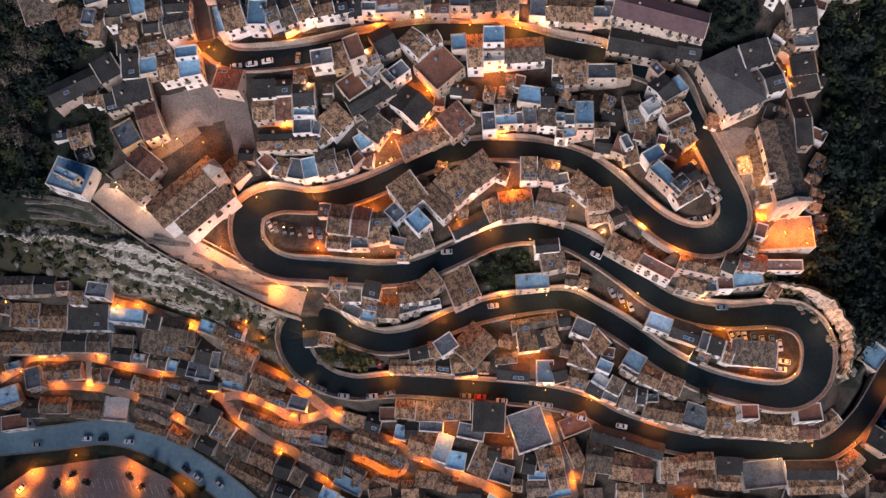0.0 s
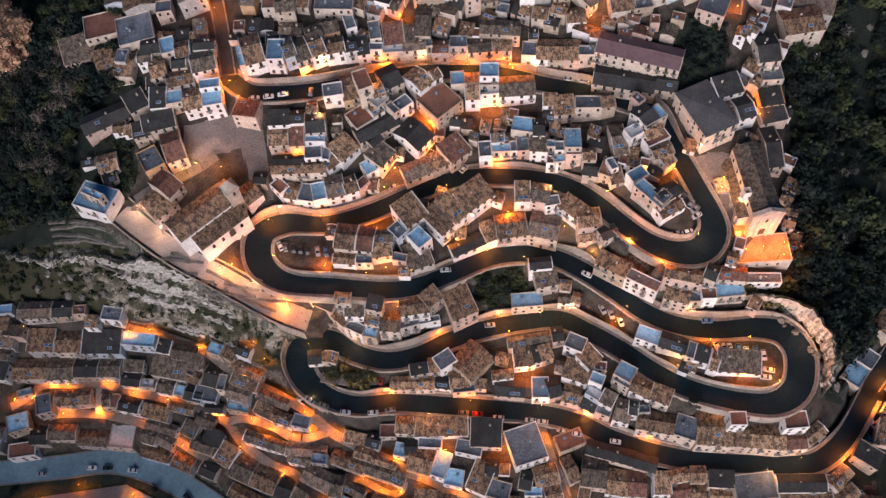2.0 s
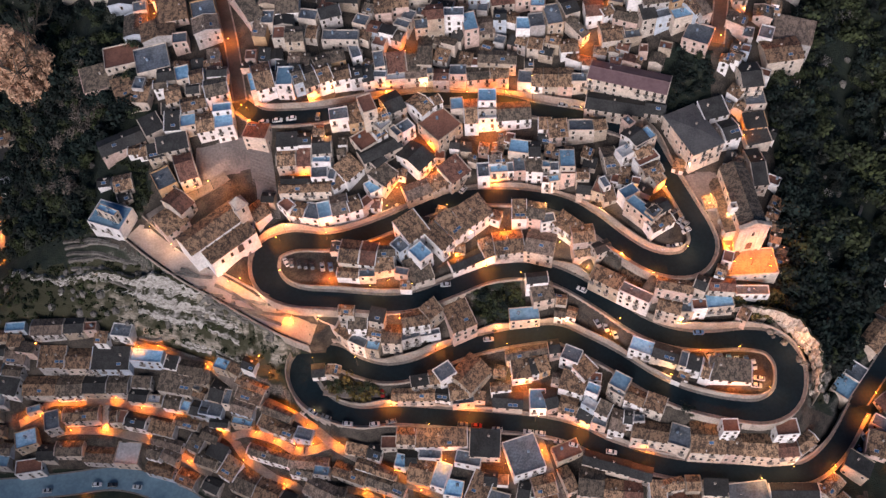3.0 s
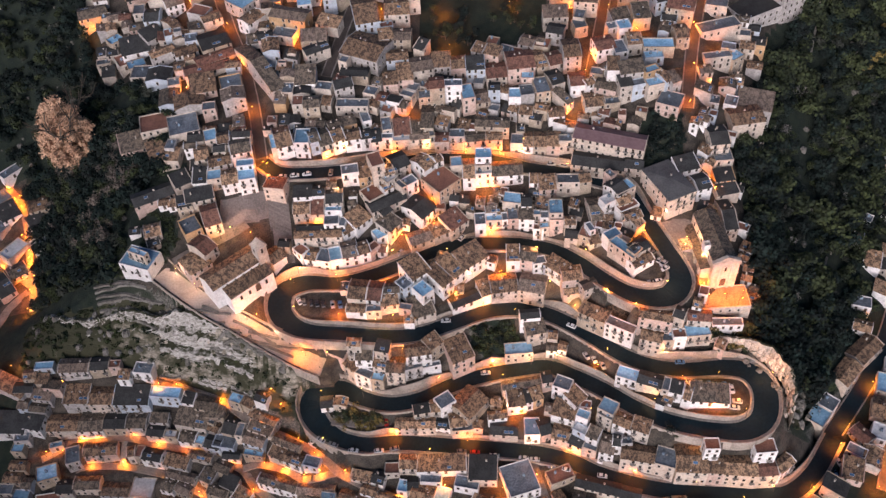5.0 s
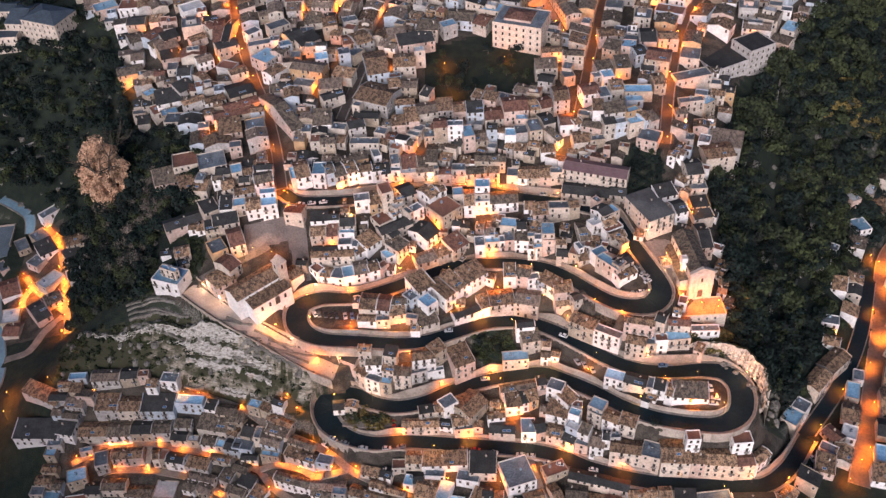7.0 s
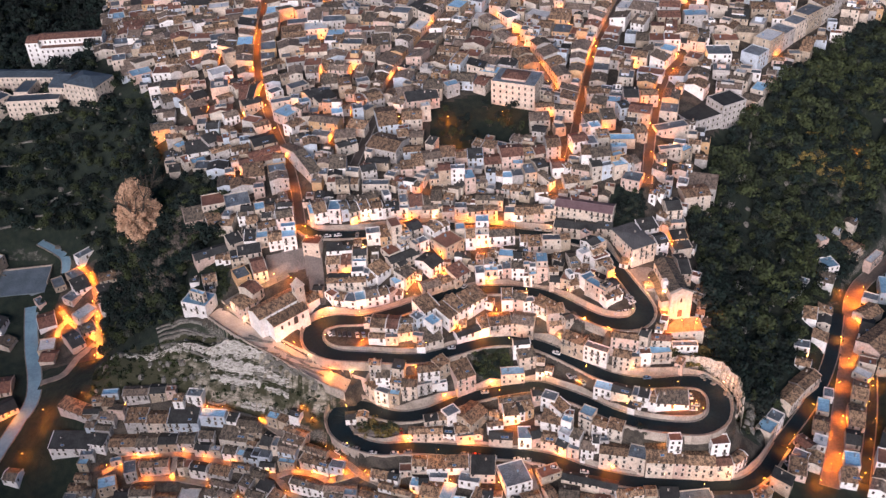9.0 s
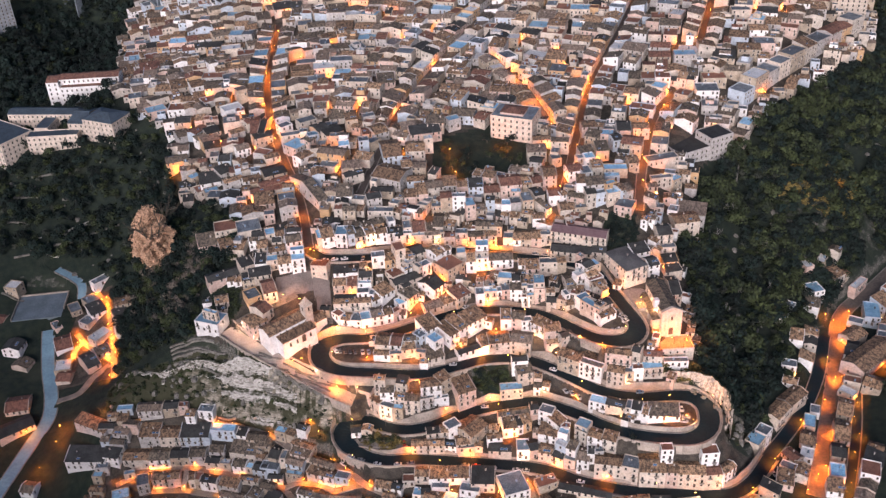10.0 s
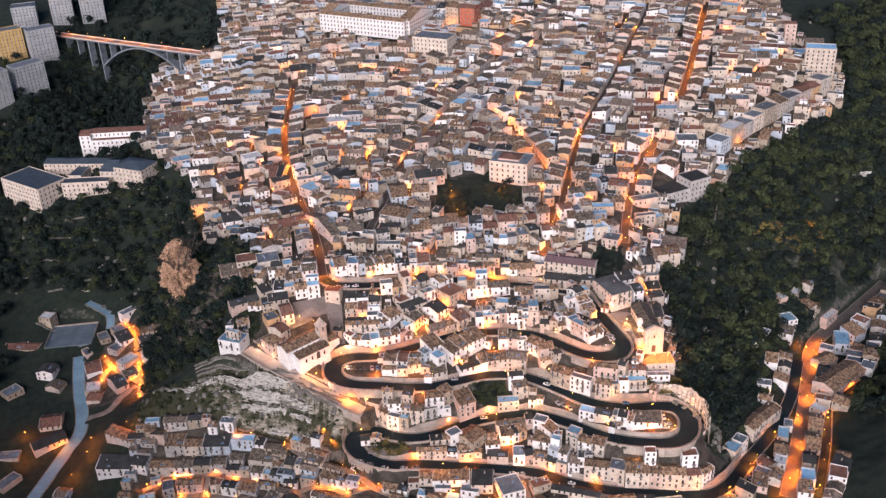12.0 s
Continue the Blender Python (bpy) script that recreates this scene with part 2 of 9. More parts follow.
ROAD_UPPER = [(-36.2, 117.6, 11.0), (-22.3, 123.7, 12.0), (-8.4, 127.9, 12.5), (7.4, 128.0, 13.0), (21.0, 126.1, 13.5), (32.5, 121.9, 14.0), (41.7, 114.1, 15.0), (50.5, 104.5, 16.0), (59.3, 96.5, 17.0), (68.1, 92.5, 18.0), (76.3, 93.4, 18.5), (81.0, 100.1, 19.0), (80.0, 108.6, 20.0), (75.2, 120.0, 22.0), (68.8, 132.9, 24.5), (63.1, 145.2, 26.0), (51.7, 151.7, 26.3), (38.6, 156.4, 26.0), (23.3, 160.6, 25.6), (7.8, 165.2, 26.0), (-7.8, 166.1, 27.0), (-23.4, 165.6, 28.0), (-40.9, 162.2, 29.0), (-58.1, 157.7, 30.3), (-73.4, 155.3, 31.5), (-86.8, 155.2, 32.7), (-94.1, 159.9, 34.0)]
MAIN_ROAD = ROAD_LOWER + ROAD_MIDDLE + ROAD_UPPER
STREET_WEST = [(-94.8, 161.0, 36.0), (-100.7, 188.5, 40.0), (-109.3, 218.5, 44.0), (-118.7, 242.1, 48.0), (-133.1, 284.3, 55.0), (-142.1, 332.8, 60.0), (-145.5, 388.3, 65.0), (-147.9, 430.4, 70.0)]
STREET_MID = [(-68.3, 203.6, 46.0), (-57.7, 249.1, 53.0), (-45.8, 296.4, 58.0), (-14.8, 362.0, 70.0), (23.1, 429.4, 84.0), (81.7, 534.5, 100.0)]
STREET_EAST = [(51.9, 197.9, 47.0), (64.5, 252.0, 54.0), (80.7, 311.8, 63.0), (113.4, 387.5, 80.0), (164.8, 522.9, 100.0)]
STREET_LIT = [(91.9, 175.9, 45.0), (100.5, 217.7, 52.0), (114.2, 263.5, 60.0), (133.0, 293.8, 64.0)]
STREET_FAR = [(157.8, 342.0, 78.0), (177.6, 399.1, 88.0), (213.4, 514.2, 103.0)]
LANE_CLIFF = [(-142.0, 83.4, -22.4), (-132.6, 81.2, -24.0), (-122.9, 78.9, -24.7), (-114.1, 75.8, -25.1), (-109.3, 73.9, -25.4), (-101.0, 67.5, -26.1), (-92.3, 62.2, -26.9), (-82.5, 57.8, -27.3), (-72.6, 52.1, -26.4), (-65.2, 46.9, -27.2), (-57.9, 41.3, -28.8), (-47.5, 36.2, -29.7), (-35.1, 31.0, -31.3), (-30.5, 27.8, -31.8), (-22.7, 25.0, -32.7), (-10.4, 19.2, -34.3), (-4.2, 17.0, -35.0), (7.0, 11.8, -36.2)]
LANE_LOW = [(-191.6, 57.3, -41.2), (-184.6, 60.8, -39.8), (-179.1, 65.5, -38.9), (-166.3, 65.4, -38.0), (-153.7, 65.0, -37.2), (-142.3, 62.0, -37.2), (-127.6, 58.8, -37.2), (-116.4, 56.1, -37.2), (-109.1, 52.2, -37.2), (-101.6, 48.5, -37.2), (-94.9, 40.5, -38.2), (-82.8, 32.3, -39.1), (-74.2, 28.9, -39.7), (-68.1, 22.3, -40.4), (-57.1, 14.2, -42.2)]
LANE_LOWER = [(-176.8, 53.6, -44.2), (-171.7, 55.1, -43.7), (-156.1, 54.5, -43.2), (-148.8, 53.3, -43.2), (-137.8, 50.6, -43.2), (-127.7, 46.2, -43.9), (-121.6, 43.0, -44.4), (-116.4, 39.8, -45.0), (-110.3, 36.3, -45.2)]
LANE_LOOP = [(-101.7, 49.3, -37.2), (-94.5, 49.6, -34.4), (-81.9, 45.3, -31.8), (-74.8, 41.1, -31.7), (-67.2, 40.1, -28.4), (-61.0, 42.1, -28.6)]
STAIR_LANE = [(18.9, 39.8, -24.7), (23.5, 29.8, -29.1), (27.6, 21.1, -33.7), (29.6, 11.8, -38.0)]
LANE_LINK = [(-155.4, 64.3, -37.3), (-156.1, 54.7, -43.2)]
LANE_FOOT = [(-54.6, 27.4, -37.2), (-47.2, 25.6, -37.5), (-37.7, 20.9, -38.0), (-32.9, 21.6, -36.6), (-30.5, 27.6, -31.8)]
LANE_FORE = [(-131.1, 118.8, 16.3), (-122.0, 122.7, 19.2), (-111.8, 126.5, 20.8), (-102.8, 131.6, 22.3), (-99.8, 133.8, 23.0)]
RIVER_ROAD = [(-208.6, 33.3, -54.0), (-194.9, 33.9, -54.0), (-172.3, 36.0, -54.0), (-151.9, 38.1, -54.0), (-133.4, 33.6, -54.0), (-114.6, 23.8, -54.0), (-98.3, 12.6, -54.0), (-84.5, 0.5, -54.0)]
VALLEY_ROAD = [(139.4, 52.1, -30.0), (167.9, 87.4, -32.0), (187.6, 120.2, -33.0), (202.4, 155.3, -33.0)]
VALLEY_AVENUE = [(159.4, 31.6, -32.0), (180.2, 79.3, -34.0), (199.9, 126.7, -34.0), (218.3, 173.9, -33.0), (249.6, 202.2, -30.0), (289.5, 240.5, -27.0)]
WEST_ROAD = [(-256.0, 52.0, -45.5), (-248.0, 88.3, -41.0), (-244.0, 106.0, -38.5), (-247.6, 122.9, -36.8), (-255.7, 142.8, -35.0), (-262.0, 161.0, -33.0), (-267.0, 178.0, -30.5)]
WEST_LANE = [(-243.2, 205.2, -21.9), (-233.8, 193.9, -23.2), (-226.3, 177.5, -24.8), (-221.4, 162.0, -26.4), (-214.8, 142.1, -28.2), (-211.0, 129.0, -28.5)]
HAMLET_LANE = [(-247.5, 173.0, -30.2), (-238.4, 162.8, -30.6), (-226.1, 152.2, -29.5), (-216.5, 144.0, -28.4)]
HAMLET_FORK = [(-243.4, 151.5, -32.3), (-243.8, 158.1, -31.4), (-241.5, 164.0, -30.8)]
HAMLET_FOOT = [(-242.5, 118.0, -36.0), (-230.0, 121.0, -33.0), (-224.5, 133.0, -31.0), (-217.0, 141.0, -29.0)]
WEST_TOP = [(-253.1, 203.6, -25.0), (-254.8, 212.1, -21.9), (-259.4, 216.6, -19.4), (-273.5, 223.9, -15.7)]
EAST_LANE = [(175.9, 33.7, -32.4), (193.3, 74.3, -33.0), (205.0, 107.0, -33.6)]
# Spot heights of the landform, in groups.
SPOTS_WEST = [(-158, 98, -5), (-192, 100, -14), (-204, 90, -20), (-130, 84, -19), (-145, 113, 13), (-120, 108, 12), (-100, 100, 8), (-90, 88, 2), (-110, 96, 7), (-226, 175, -26), (-211, 173, -20), (-190, 190, 5), (-165, 199, 30), (-150, 165, 24), (-163, 140, 14), (-263, 257, -3), (-282, 235, -9), (-260, 330, 35), (-330, 325, 25), (-290, 366, 38), (-250, 100, -38), (-330, 150, -30), (-400, 250, -10), (-450, 350, 0), (-300, 440, 18), (-330, 520, 5), (-360, 580, 5), (-430, 620, 66), (-235, 535, 72), (-422, 515, 35), (-500, 450, 20), (-240, 420, 45)]
SPOTS_WEST += [(-200, 300, 40), (-210, 250, 18), (-180, 230, 25)]
SPOTS_EAST = [(116, 156, 22), (128, 118, 4), (120, 90, 0), (125, 70, -8), (140, 70, -22), (173, 99, -31), (140, 140, 2), (160, 170, 0), (115, 200, 38), (135, 240, 48), (150, 270, 54), (175, 290, 58), (200, 320, 64), (240, 360, 72), (275, 400, 76), (280, 450, 82), (300, 520, 90), (215, 230, 14), (236, 252, 13), (260, 310, 28), (320, 360, 30), (330, 300, 5), (380, 450, 40), (290, 170, -28), (330, 230, -10), (420, 300, 20), (250, 100, -20), (300, 80, 0), (230, 40, -20), (200, 0, -34)]
# High points in the south-west: an unseen hill added to shade the lower quarter.
SPOTS_SOUTH = [(-181, 42, -50), (-65, 20, -44), (0, 0, -42), (60, 10, -38), (100, 5, -36), (150, 10, -34), (-150, 10, -55), (-200, 0, -56), (-100, -20, -56), (0, -60, -48), (-250, 20, -50), (-260, -90, -10), (-180, -180, 43), (-240, -220, 72), (-120, -220, 34), (-320, -150, 66), (-400, -150, 70), (-60, -280, 5), (-300, -320, 60), (200, -100, -40), (0, -300, -50)]
SPOTS_NORTH = [(0, 420, 84), (100, 450, 90), (-100, 450, 82), (-200, 470, 70), (-60, 500, 92), (100, 560, 104), (200, 560, 104), (0, 620, 110), (-200, 620, 92), (300, 650, 110), (0, 900, 125), (-500, 900, 110), (500, 900, 125), (-600, 300, 30), (-700, 600, 60), (600, 300, 50), (700, 600, 90), (-800, -100, -20), (800, -100, 0), (0, -800, -60), (0, 2000, 160), (-2000, 1500, 120), (2000, 1500, 140), (-2000, 0, 60), (2000, 0, 60), (0, -2000, -40)]
# Quarters of the plan.
CORE_AREA = [(-156, 116), (-154, 147), (-130, 161), (-130, 182), (112, 176), (114, 129), (111, 89), (94, 81), (111, 76), (119, 64), (114, 49), (131, 47), (124, 8), (6, 8), (-68, 44), (-71, 76), (-89, 85), (-137, 106)]
BANK_AREA = [(92, 79), (103, 78), (113, 74), (121, 64), (138, 67), (125, 51), (116, 56), (113, 67), (103, 74)]
GROVE_AREA = [(-4, 94), (13, 98), (17, 85), (4, 81), (-5, 86)]
SHRUBS_AREA = [(91, 85), (111, 88), (113, 78), (93, 78)]
CARPARK_AREA = [(-202, 9), (-181, 24), (-145, 29), (-126, 20), (-112, 7)]
WOODWEST_AREA = [(-450, 471), (-383, 528), (-269, 377), (-255, 343), (-219, 324), (-182, 227), (-146, 207), (-135, 186), (-160, 174), (-154, 144), (-174, 131), (-210, 156), (-228, 204), (-263, 221), (-304, 235), (-354, 226)]
WOODNW_AREA = [(-490, 580), (-410, 503), (-349, 536), (-328, 588), (-292, 631), (-372, 634), (-411, 634), (-425, 584)]
WOODEAST_AREA = [(123, 157), (127, 198), (184, 276), (298, 375), (328, 502), (290, 512), (401, 581), (321, 278), (261, 241), (219, 210), (204, 199), (191, 158), (157, 98), (140, 84), (120, 86), (116, 111)]
UPPER_AREA = [(-93, 155), (-113, 155), (-156, 176), (-142, 194), (-151, 216), (-180, 225), (-211, 307), (-269, 377), (-315, 539), (-304, 595), (-232, 528), (-259, 689), (-14, 590), (288, 564), (276, 473), (310, 446), (294, 378), (201, 296), (168, 257), (136, 227), (125, 197), (123, 165), (104, 172), (76, 173), (45, 178), (41, 167), (20, 169), (-33, 171), (-57, 162)]
LOWLEFT_AREA = [(-198, 91), (-153, 90), (-141, 87), (-114, 78), (-90, 64), (-72, 48), (-47, 39), (-31, 28), (6, 14), (26, 8), (26, -4), (-66, -4), (-96, 19), (-125, 38), (-151, 42), (-194, 40), (-208, 39)]
SOUTH_AREA = [(26, 16), (67, 18), (126, 14), (139, 22), (139, -3), (26, -4)]
GARDEN_AREA = [(-27, 256), (13, 271), (36, 255), (30, 222), (-15, 215), (-26, 220)]
SQUARE_AREA = [(74.9, 128.0), (87.0, 130.4), (91.5, 127.9), (93.8, 117.0), (94.3, 107.4), (96.3, 102.8), (89.6, 99.1), (87.3, 107.0), (82.4, 118.2)]
FORECOURT_AREA = [(-111.5, 144.0), (-93.5, 147.4), (-83.0, 147.4), (-83.2, 123.2), (-87.2, 123.0), (-89.6, 136.7), (-100.7, 134.1), (-111.3, 130.1)]
RIGHTV_AREA = [(132, 37), (170, 96), (165, 102), (195, 147), (204, 199), (219, 210), (232, 196), (292, 251), (256, 151), (206, 96), (198, 55), (183, 27), (127, 26)]
LEFTV_AREA = [(-311, 152), (-288, 149), (-300, 219), (-257, 212), (-240, 209), (-219, 194), (-201, 114), (-227, 122), (-195, 93), (-245, 90), (-228, 57), (-273, 52)]
WALK_AREA = [(-137, 114), (-131, 118), (-106, 98), (-88, 90), (-70, 82), (-54, 75), (-46, 70), (-63, 77), (-72, 79), (-93, 87), (-112, 96), (-126, 106)]
CLIFF_AREA = [(-207, 116), (-138, 105), (-113, 95), (-90, 84), (-75, 75), (-82, 66), (-114, 78), (-141, 87), (-203, 91)]
# Houses: x, y, eaves level, length, depth, turn, roof.
WEST_CLUSTER = [
    (-142.9, 148.3, 27.8, 17.9, 8.1, 27, 'G'),
    (-129.7, 152.1, 32.9, 8.0, 7.6, 32, 'G'),
    (-120.6, 152.0, 34.5, 6.5, 7.8, 4, 'G'),
    (-114.4, 151.9, 35.4, 6.3, 6.1, 11, 'B'),
    (-107.4, 150.9, 35.1, 7.1, 8.7, 11, 'T'),
    (-99.5, 149.6, 37.3, 7.4, 6.5, 10, 'B'),
    (-100.3, 154.5, 39.6, 7.6, 4.3, 7, 'B'),
    (-103.6, 164.1, 40.7, 9.3, 8.8, 14, 'T'),
    (-112.7, 159.2, 37.3, 10.1, 6.6, 15, 'T'),
    (-121.5, 163.9, 37.5, 6.2, 8.5, 15, 'T'),
    (-127.1, 168.6, 38.0, 5.8, 4.1, 7, 'T'),
    (-125.2, 173.0, 39.0, 7.2, 6.7, 7, 'G'),
    (-118.2, 172.1, 40.3, 5.7, 7.6, 17, 'B'),
]
WEST_CLUSTER_B = [
    (-112.1, 169.8, 40.7, 5.8, 6.7, 12, 'T'),
    (-113.1, 164.7, 39.5, 5.7, 4.9, 5, 'G'),
    (-103.6, 170.6, 42.3, 8.0, 4.4, 2, 'G'),
    (-120.4, 143.6, 31.6, 12.5, 6.6, 15, 'G'),
    (-126.8, 140.8, 30.6, 6.6, 5.7, 14, 'G'),
    (-123.2, 130.5, 26.8, 7.7, 9.6, 31, 'F'),
    (-115.0, 135.1, 28.3, 7.4, 13.4, 21, 'T'),
    (-140.7, 131.7, 23.1, 7.4, 7.1, 16, 'T'),
    (-139.7, 126.2, 21.2, 5.5, 4.0, 23, 'G'),
    (-149.5, 133.8, 20.6, 4.9, 4.0, 7, 'G'),
    (-144.0, 118.1, 20.5, 14.3, 10.9, -19, 'B'),
    (-143.3, 117.0, 25.6, 8.8, 2.8, -25, 'B'),
    (-120.1, 115.5, 20.5, 10.2, 10.8, 42, 'H'),
]
WEST_CLUSTER_C = [
    (-117.0, 121.3, 24.2, 7.5, 10.7, 52, 'T'),
]
UPPER_ROW = [
    (-89.2, 164.9, 42.0, 2.4, 9.8, 16, 'B'),
    (-85.3, 167.8, 42.0, 7.6, 13.1, 17, 'T'),
    (-76.2, 166.7, 42.9, 6.4, 9.4, 0, 'B'),
    (-71.7, 167.8, 42.3, 4.7, 8.3, 21, 'T'),
    (-67.2, 168.1, 40.8, 6.0, 10.4, 23, 'T'),
    (-61.9, 170.0, 41.3, 5.8, 10.4, 23, 'T'),
    (-54.7, 169.7, 40.6, 7.3, 6.6, 12, 'T'),
    (-49.0, 170.5, 39.9, 5.0, 6.1, 12, 'G'),
    (-44.5, 170.5, 38.1, 4.6, 6.6, 10, 'G'),
    (-39.5, 170.8, 37.8, 5.1, 3.5, -2, 'F'),
    (-33.5, 171.0, 36.3, 8.0, 4.0, 3, 'W'),
    (-25.4, 172.5, 36.2, 8.8, 4.9, 6, 'T'),
    (-20.0, 173.3, 36.6, 2.6, 4.4, 9, 'F'),
]
UPPER_ROW_B = [
    (-15.4, 172.3, 35.0, 6.5, 5.5, -2, 'T'),
    (-8.7, 173.7, 35.7, 6.6, 5.3, -2, 'F'),
    (-0.7, 173.0, 34.3, 9.4, 6.2, 4, 'T'),
    (7.6, 173.3, 34.3, 7.6, 6.2, 0, 'T'),
    (17.9, 171.2, 33.5, 5.5, 6.6, -6, 'F'),
    (23.2, 170.8, 33.6, 4.7, 9.1, -7, 'T'),
    (28.0, 170.0, 34.2, 6.0, 9.1, -4, 'T'),
    (33.9, 168.8, 35.4, 5.6, 9.1, -6, 'T'),
    (38.8, 166.8, 37.2, 5.9, 4.3, -2, 'F'),
    (57.7, 163.9, 40.2, 31.3, 9.3, -18, 'V'),
    (52.5, 156.5, 33.0, 23.1, 8.1, -13, 'G'),
    (67.5, 154.0, 33.9, 8.0, 7.2, -11, 'G'),
]
PALACE = [
    (80.2, 141.4, 35.4, 13.5, 20.6, 25, 'P'),
    (94.3, 143.8, 31.8, 6.8, 9.0, 17, 'G'),
    (88.7, 150.9, 35.3, 10.1, 7.7, 16, 'G'),
    (88.5, 141.7, 31.7, 4.5, 9.1, 13, 'T'),
    (106.0, 157.8, 32.9, 8.1, 6.7, 3, 'F'),
    (105.5, 149.7, 28.9, 8.9, 6.2, 8, 'G'),
    (106.0, 144.1, 26.4, 10.1, 6.2, 13, 'G'),
    (104.5, 131.8, 23.7, 5.9, 16.7, 5, 'G'),
    (103.9, 164.5, 38.8, 8.6, 11.4, 6, 'G'),
]
CENTRE_WEST = [
    (-75.5, 144.2, 31.2, 8.2, 5.6, 2, 'G'),
    (-68.7, 144.8, 31.0, 5.3, 5.2, 3, 'G'),
    (-75.9, 138.7, 27.6, 7.5, 7.7, 4, 'T'),
    (-69.1, 138.7, 27.0, 5.7, 7.7, 3, 'T'),
    (-61.9, 142.3, 30.1, 7.6, 7.7, 4, 'G'),
    (-62.1, 137.1, 27.6, 7.3, 2.8, -1, 'B'),
    (-63.0, 133.0, 25.0, 6.5, 5.5, 3, 'F'),
    (-58.2, 132.9, 23.7, 3.1, 5.3, -10, 'F'),
    (-72.1, 131.0, 23.0, 12.0, 3.0, 0, 'G'),
    (-68.7, 128.6, 22.0, 20.4, 5.1, 1, 'T'),
    (-55.5, 154.1, 34.4, 7.5, 6.0, 9, 'F'),
    (-49.5, 155.1, 32.5, 5.8, 8.2, 12, 'T'),
    (-44.0, 155.3, 38.7, 5.7, 8.9, 21, 'R'),
]
CENTRE_WEST_B = [
    (-39.0, 154.4, 33.3, 4.8, 6.0, 21, 'T'),
    (-38.4, 151.1, 31.7, 6.0, 4.6, 46, 'W'),
    (-46.1, 146.7, 27.0, 7.9, 8.5, 36, 'R'),
    (-39.6, 148.4, 29.1, 4.9, 3.9, 35, 'T'),
    (-34.7, 160.3, 33.1, 7.7, 9.4, 28, 'G'),
    (-40.0, 143.5, 25.6, 16.8, 7.3, 29, 'G'),
    (-30.0, 150.9, 29.5, 6.9, 5.1, 38, 'F'),
    (-33.3, 148.4, 30.1, 2.8, 5.5, 41, 'F'),
    (-25.9, 141.0, 23.5, 9.1, 12.4, 49, 'G'),
    (-52.0, 135.7, 23.2, 9.1, 8.0, 45, 'T'),
    (-57.4, 131.1, 21.4, 5.3, 5.6, 41, 'T'),
    (-40.4, 138.3, 24.5, 6.2, 4.2, 44, 'G'),
    (-38.4, 133.1, 22.3, 8.8, 7.9, 53, 'T'),
]
CENTRE_WEST_C = [
    (-42.7, 129.3, 19.9, 4.9, 6.0, 32, 'B'),
]
CENTRE = [
    (-16.1, 152.3, 28.8, 12.7, 12.5, 42, 'R'),
    (-24.0, 159.6, 32.3, 7.1, 9.6, 45, 'T'),
    (-17.4, 161.2, 32.8, 3.9, 4.3, 26, 'T'),
    (-9.3, 160.0, 31.5, 5.1, 6.1, 4, 'B'),
    (-3.8, 157.8, 29.4, 5.5, 11.8, 1, 'T'),
    (2.7, 160.0, 36.1, 7.1, 6.4, -1, 'B'),
    (2.6, 157.0, 32.6, 7.2, 3.1, -1, 'R'),
    (2.5, 155.1, 29.8, 7.2, 3.5, 4, 'W'),
    (12.8, 157.8, 28.8, 13.8, 8.6, 3, 'T'),
    (30.0, 149.1, 27.7, 7.6, 7.4, 4, 'T'),
    (38.9, 148.2, 30.9, 9.9, 5.5, -1, 'F'),
    (45.9, 147.6, 31.3, 5.2, 3.8, 6, 'T'),
    (14.9, 142.7, 25.6, 8.1, 6.4, -11, 'B'),
]
CENTRE_B = [
    (20.6, 141.4, 25.5, 4.5, 6.8, -1, 'G'),
    (5.3, 138.6, 23.0, 5.1, 3.0, 4, 'T'),
    (6.8, 135.7, 20.7, 7.1, 3.5, 2, 'B'),
    (11.2, 136.1, 21.0, 2.8, 4.7, 8, 'F'),
    (14.6, 136.9, 21.9, 4.6, 7.2, 4, 'F'),
    (20.7, 136.2, 23.0, 6.6, 7.2, -5, 'T'),
    (24.9, 134.8, 24.4, 3.2, 3.2, -1, 'B'),
    (28.0, 134.2, 23.5, 3.5, 4.2, -1, 'F'),
    (32.7, 134.5, 28.2, 5.9, 8.3, -1, 'B'),
    (33.0, 130.5, 25.1, 5.6, 2.6, -1, 'R'),
    (0.6, 135.5, 20.5, 4.8, 6.8, 4, 'F'),
    (25.5, 130.2, 20.3, 4.5, 3.4, -7, 'R'),
    (27.7, 130.1, 21.4, 4.2, 3.2, 8, 'B'),
]
CENTRE_C = [
    (38.6, 130.2, 24.0, 5.0, 4.6, -1, 'T'),
    (39.3, 126.0, 20.9, 5.7, 5.9, -10, 'G'),
    (45.4, 125.1, 23.0, 5.5, 7.8, -24, 'R'),
    (46.4, 124.9, 25.6, 2.8, 5.0, 23, 'F'),
    (-25.3, 129.4, 17.1, 11.0, 7.2, 24, 'T'),
    (-16.9, 132.6, 17.9, 8.1, 6.4, 28, 'T'),
    (-10.9, 136.5, 19.5, 10.0, 8.8, 40, 'T'),
]
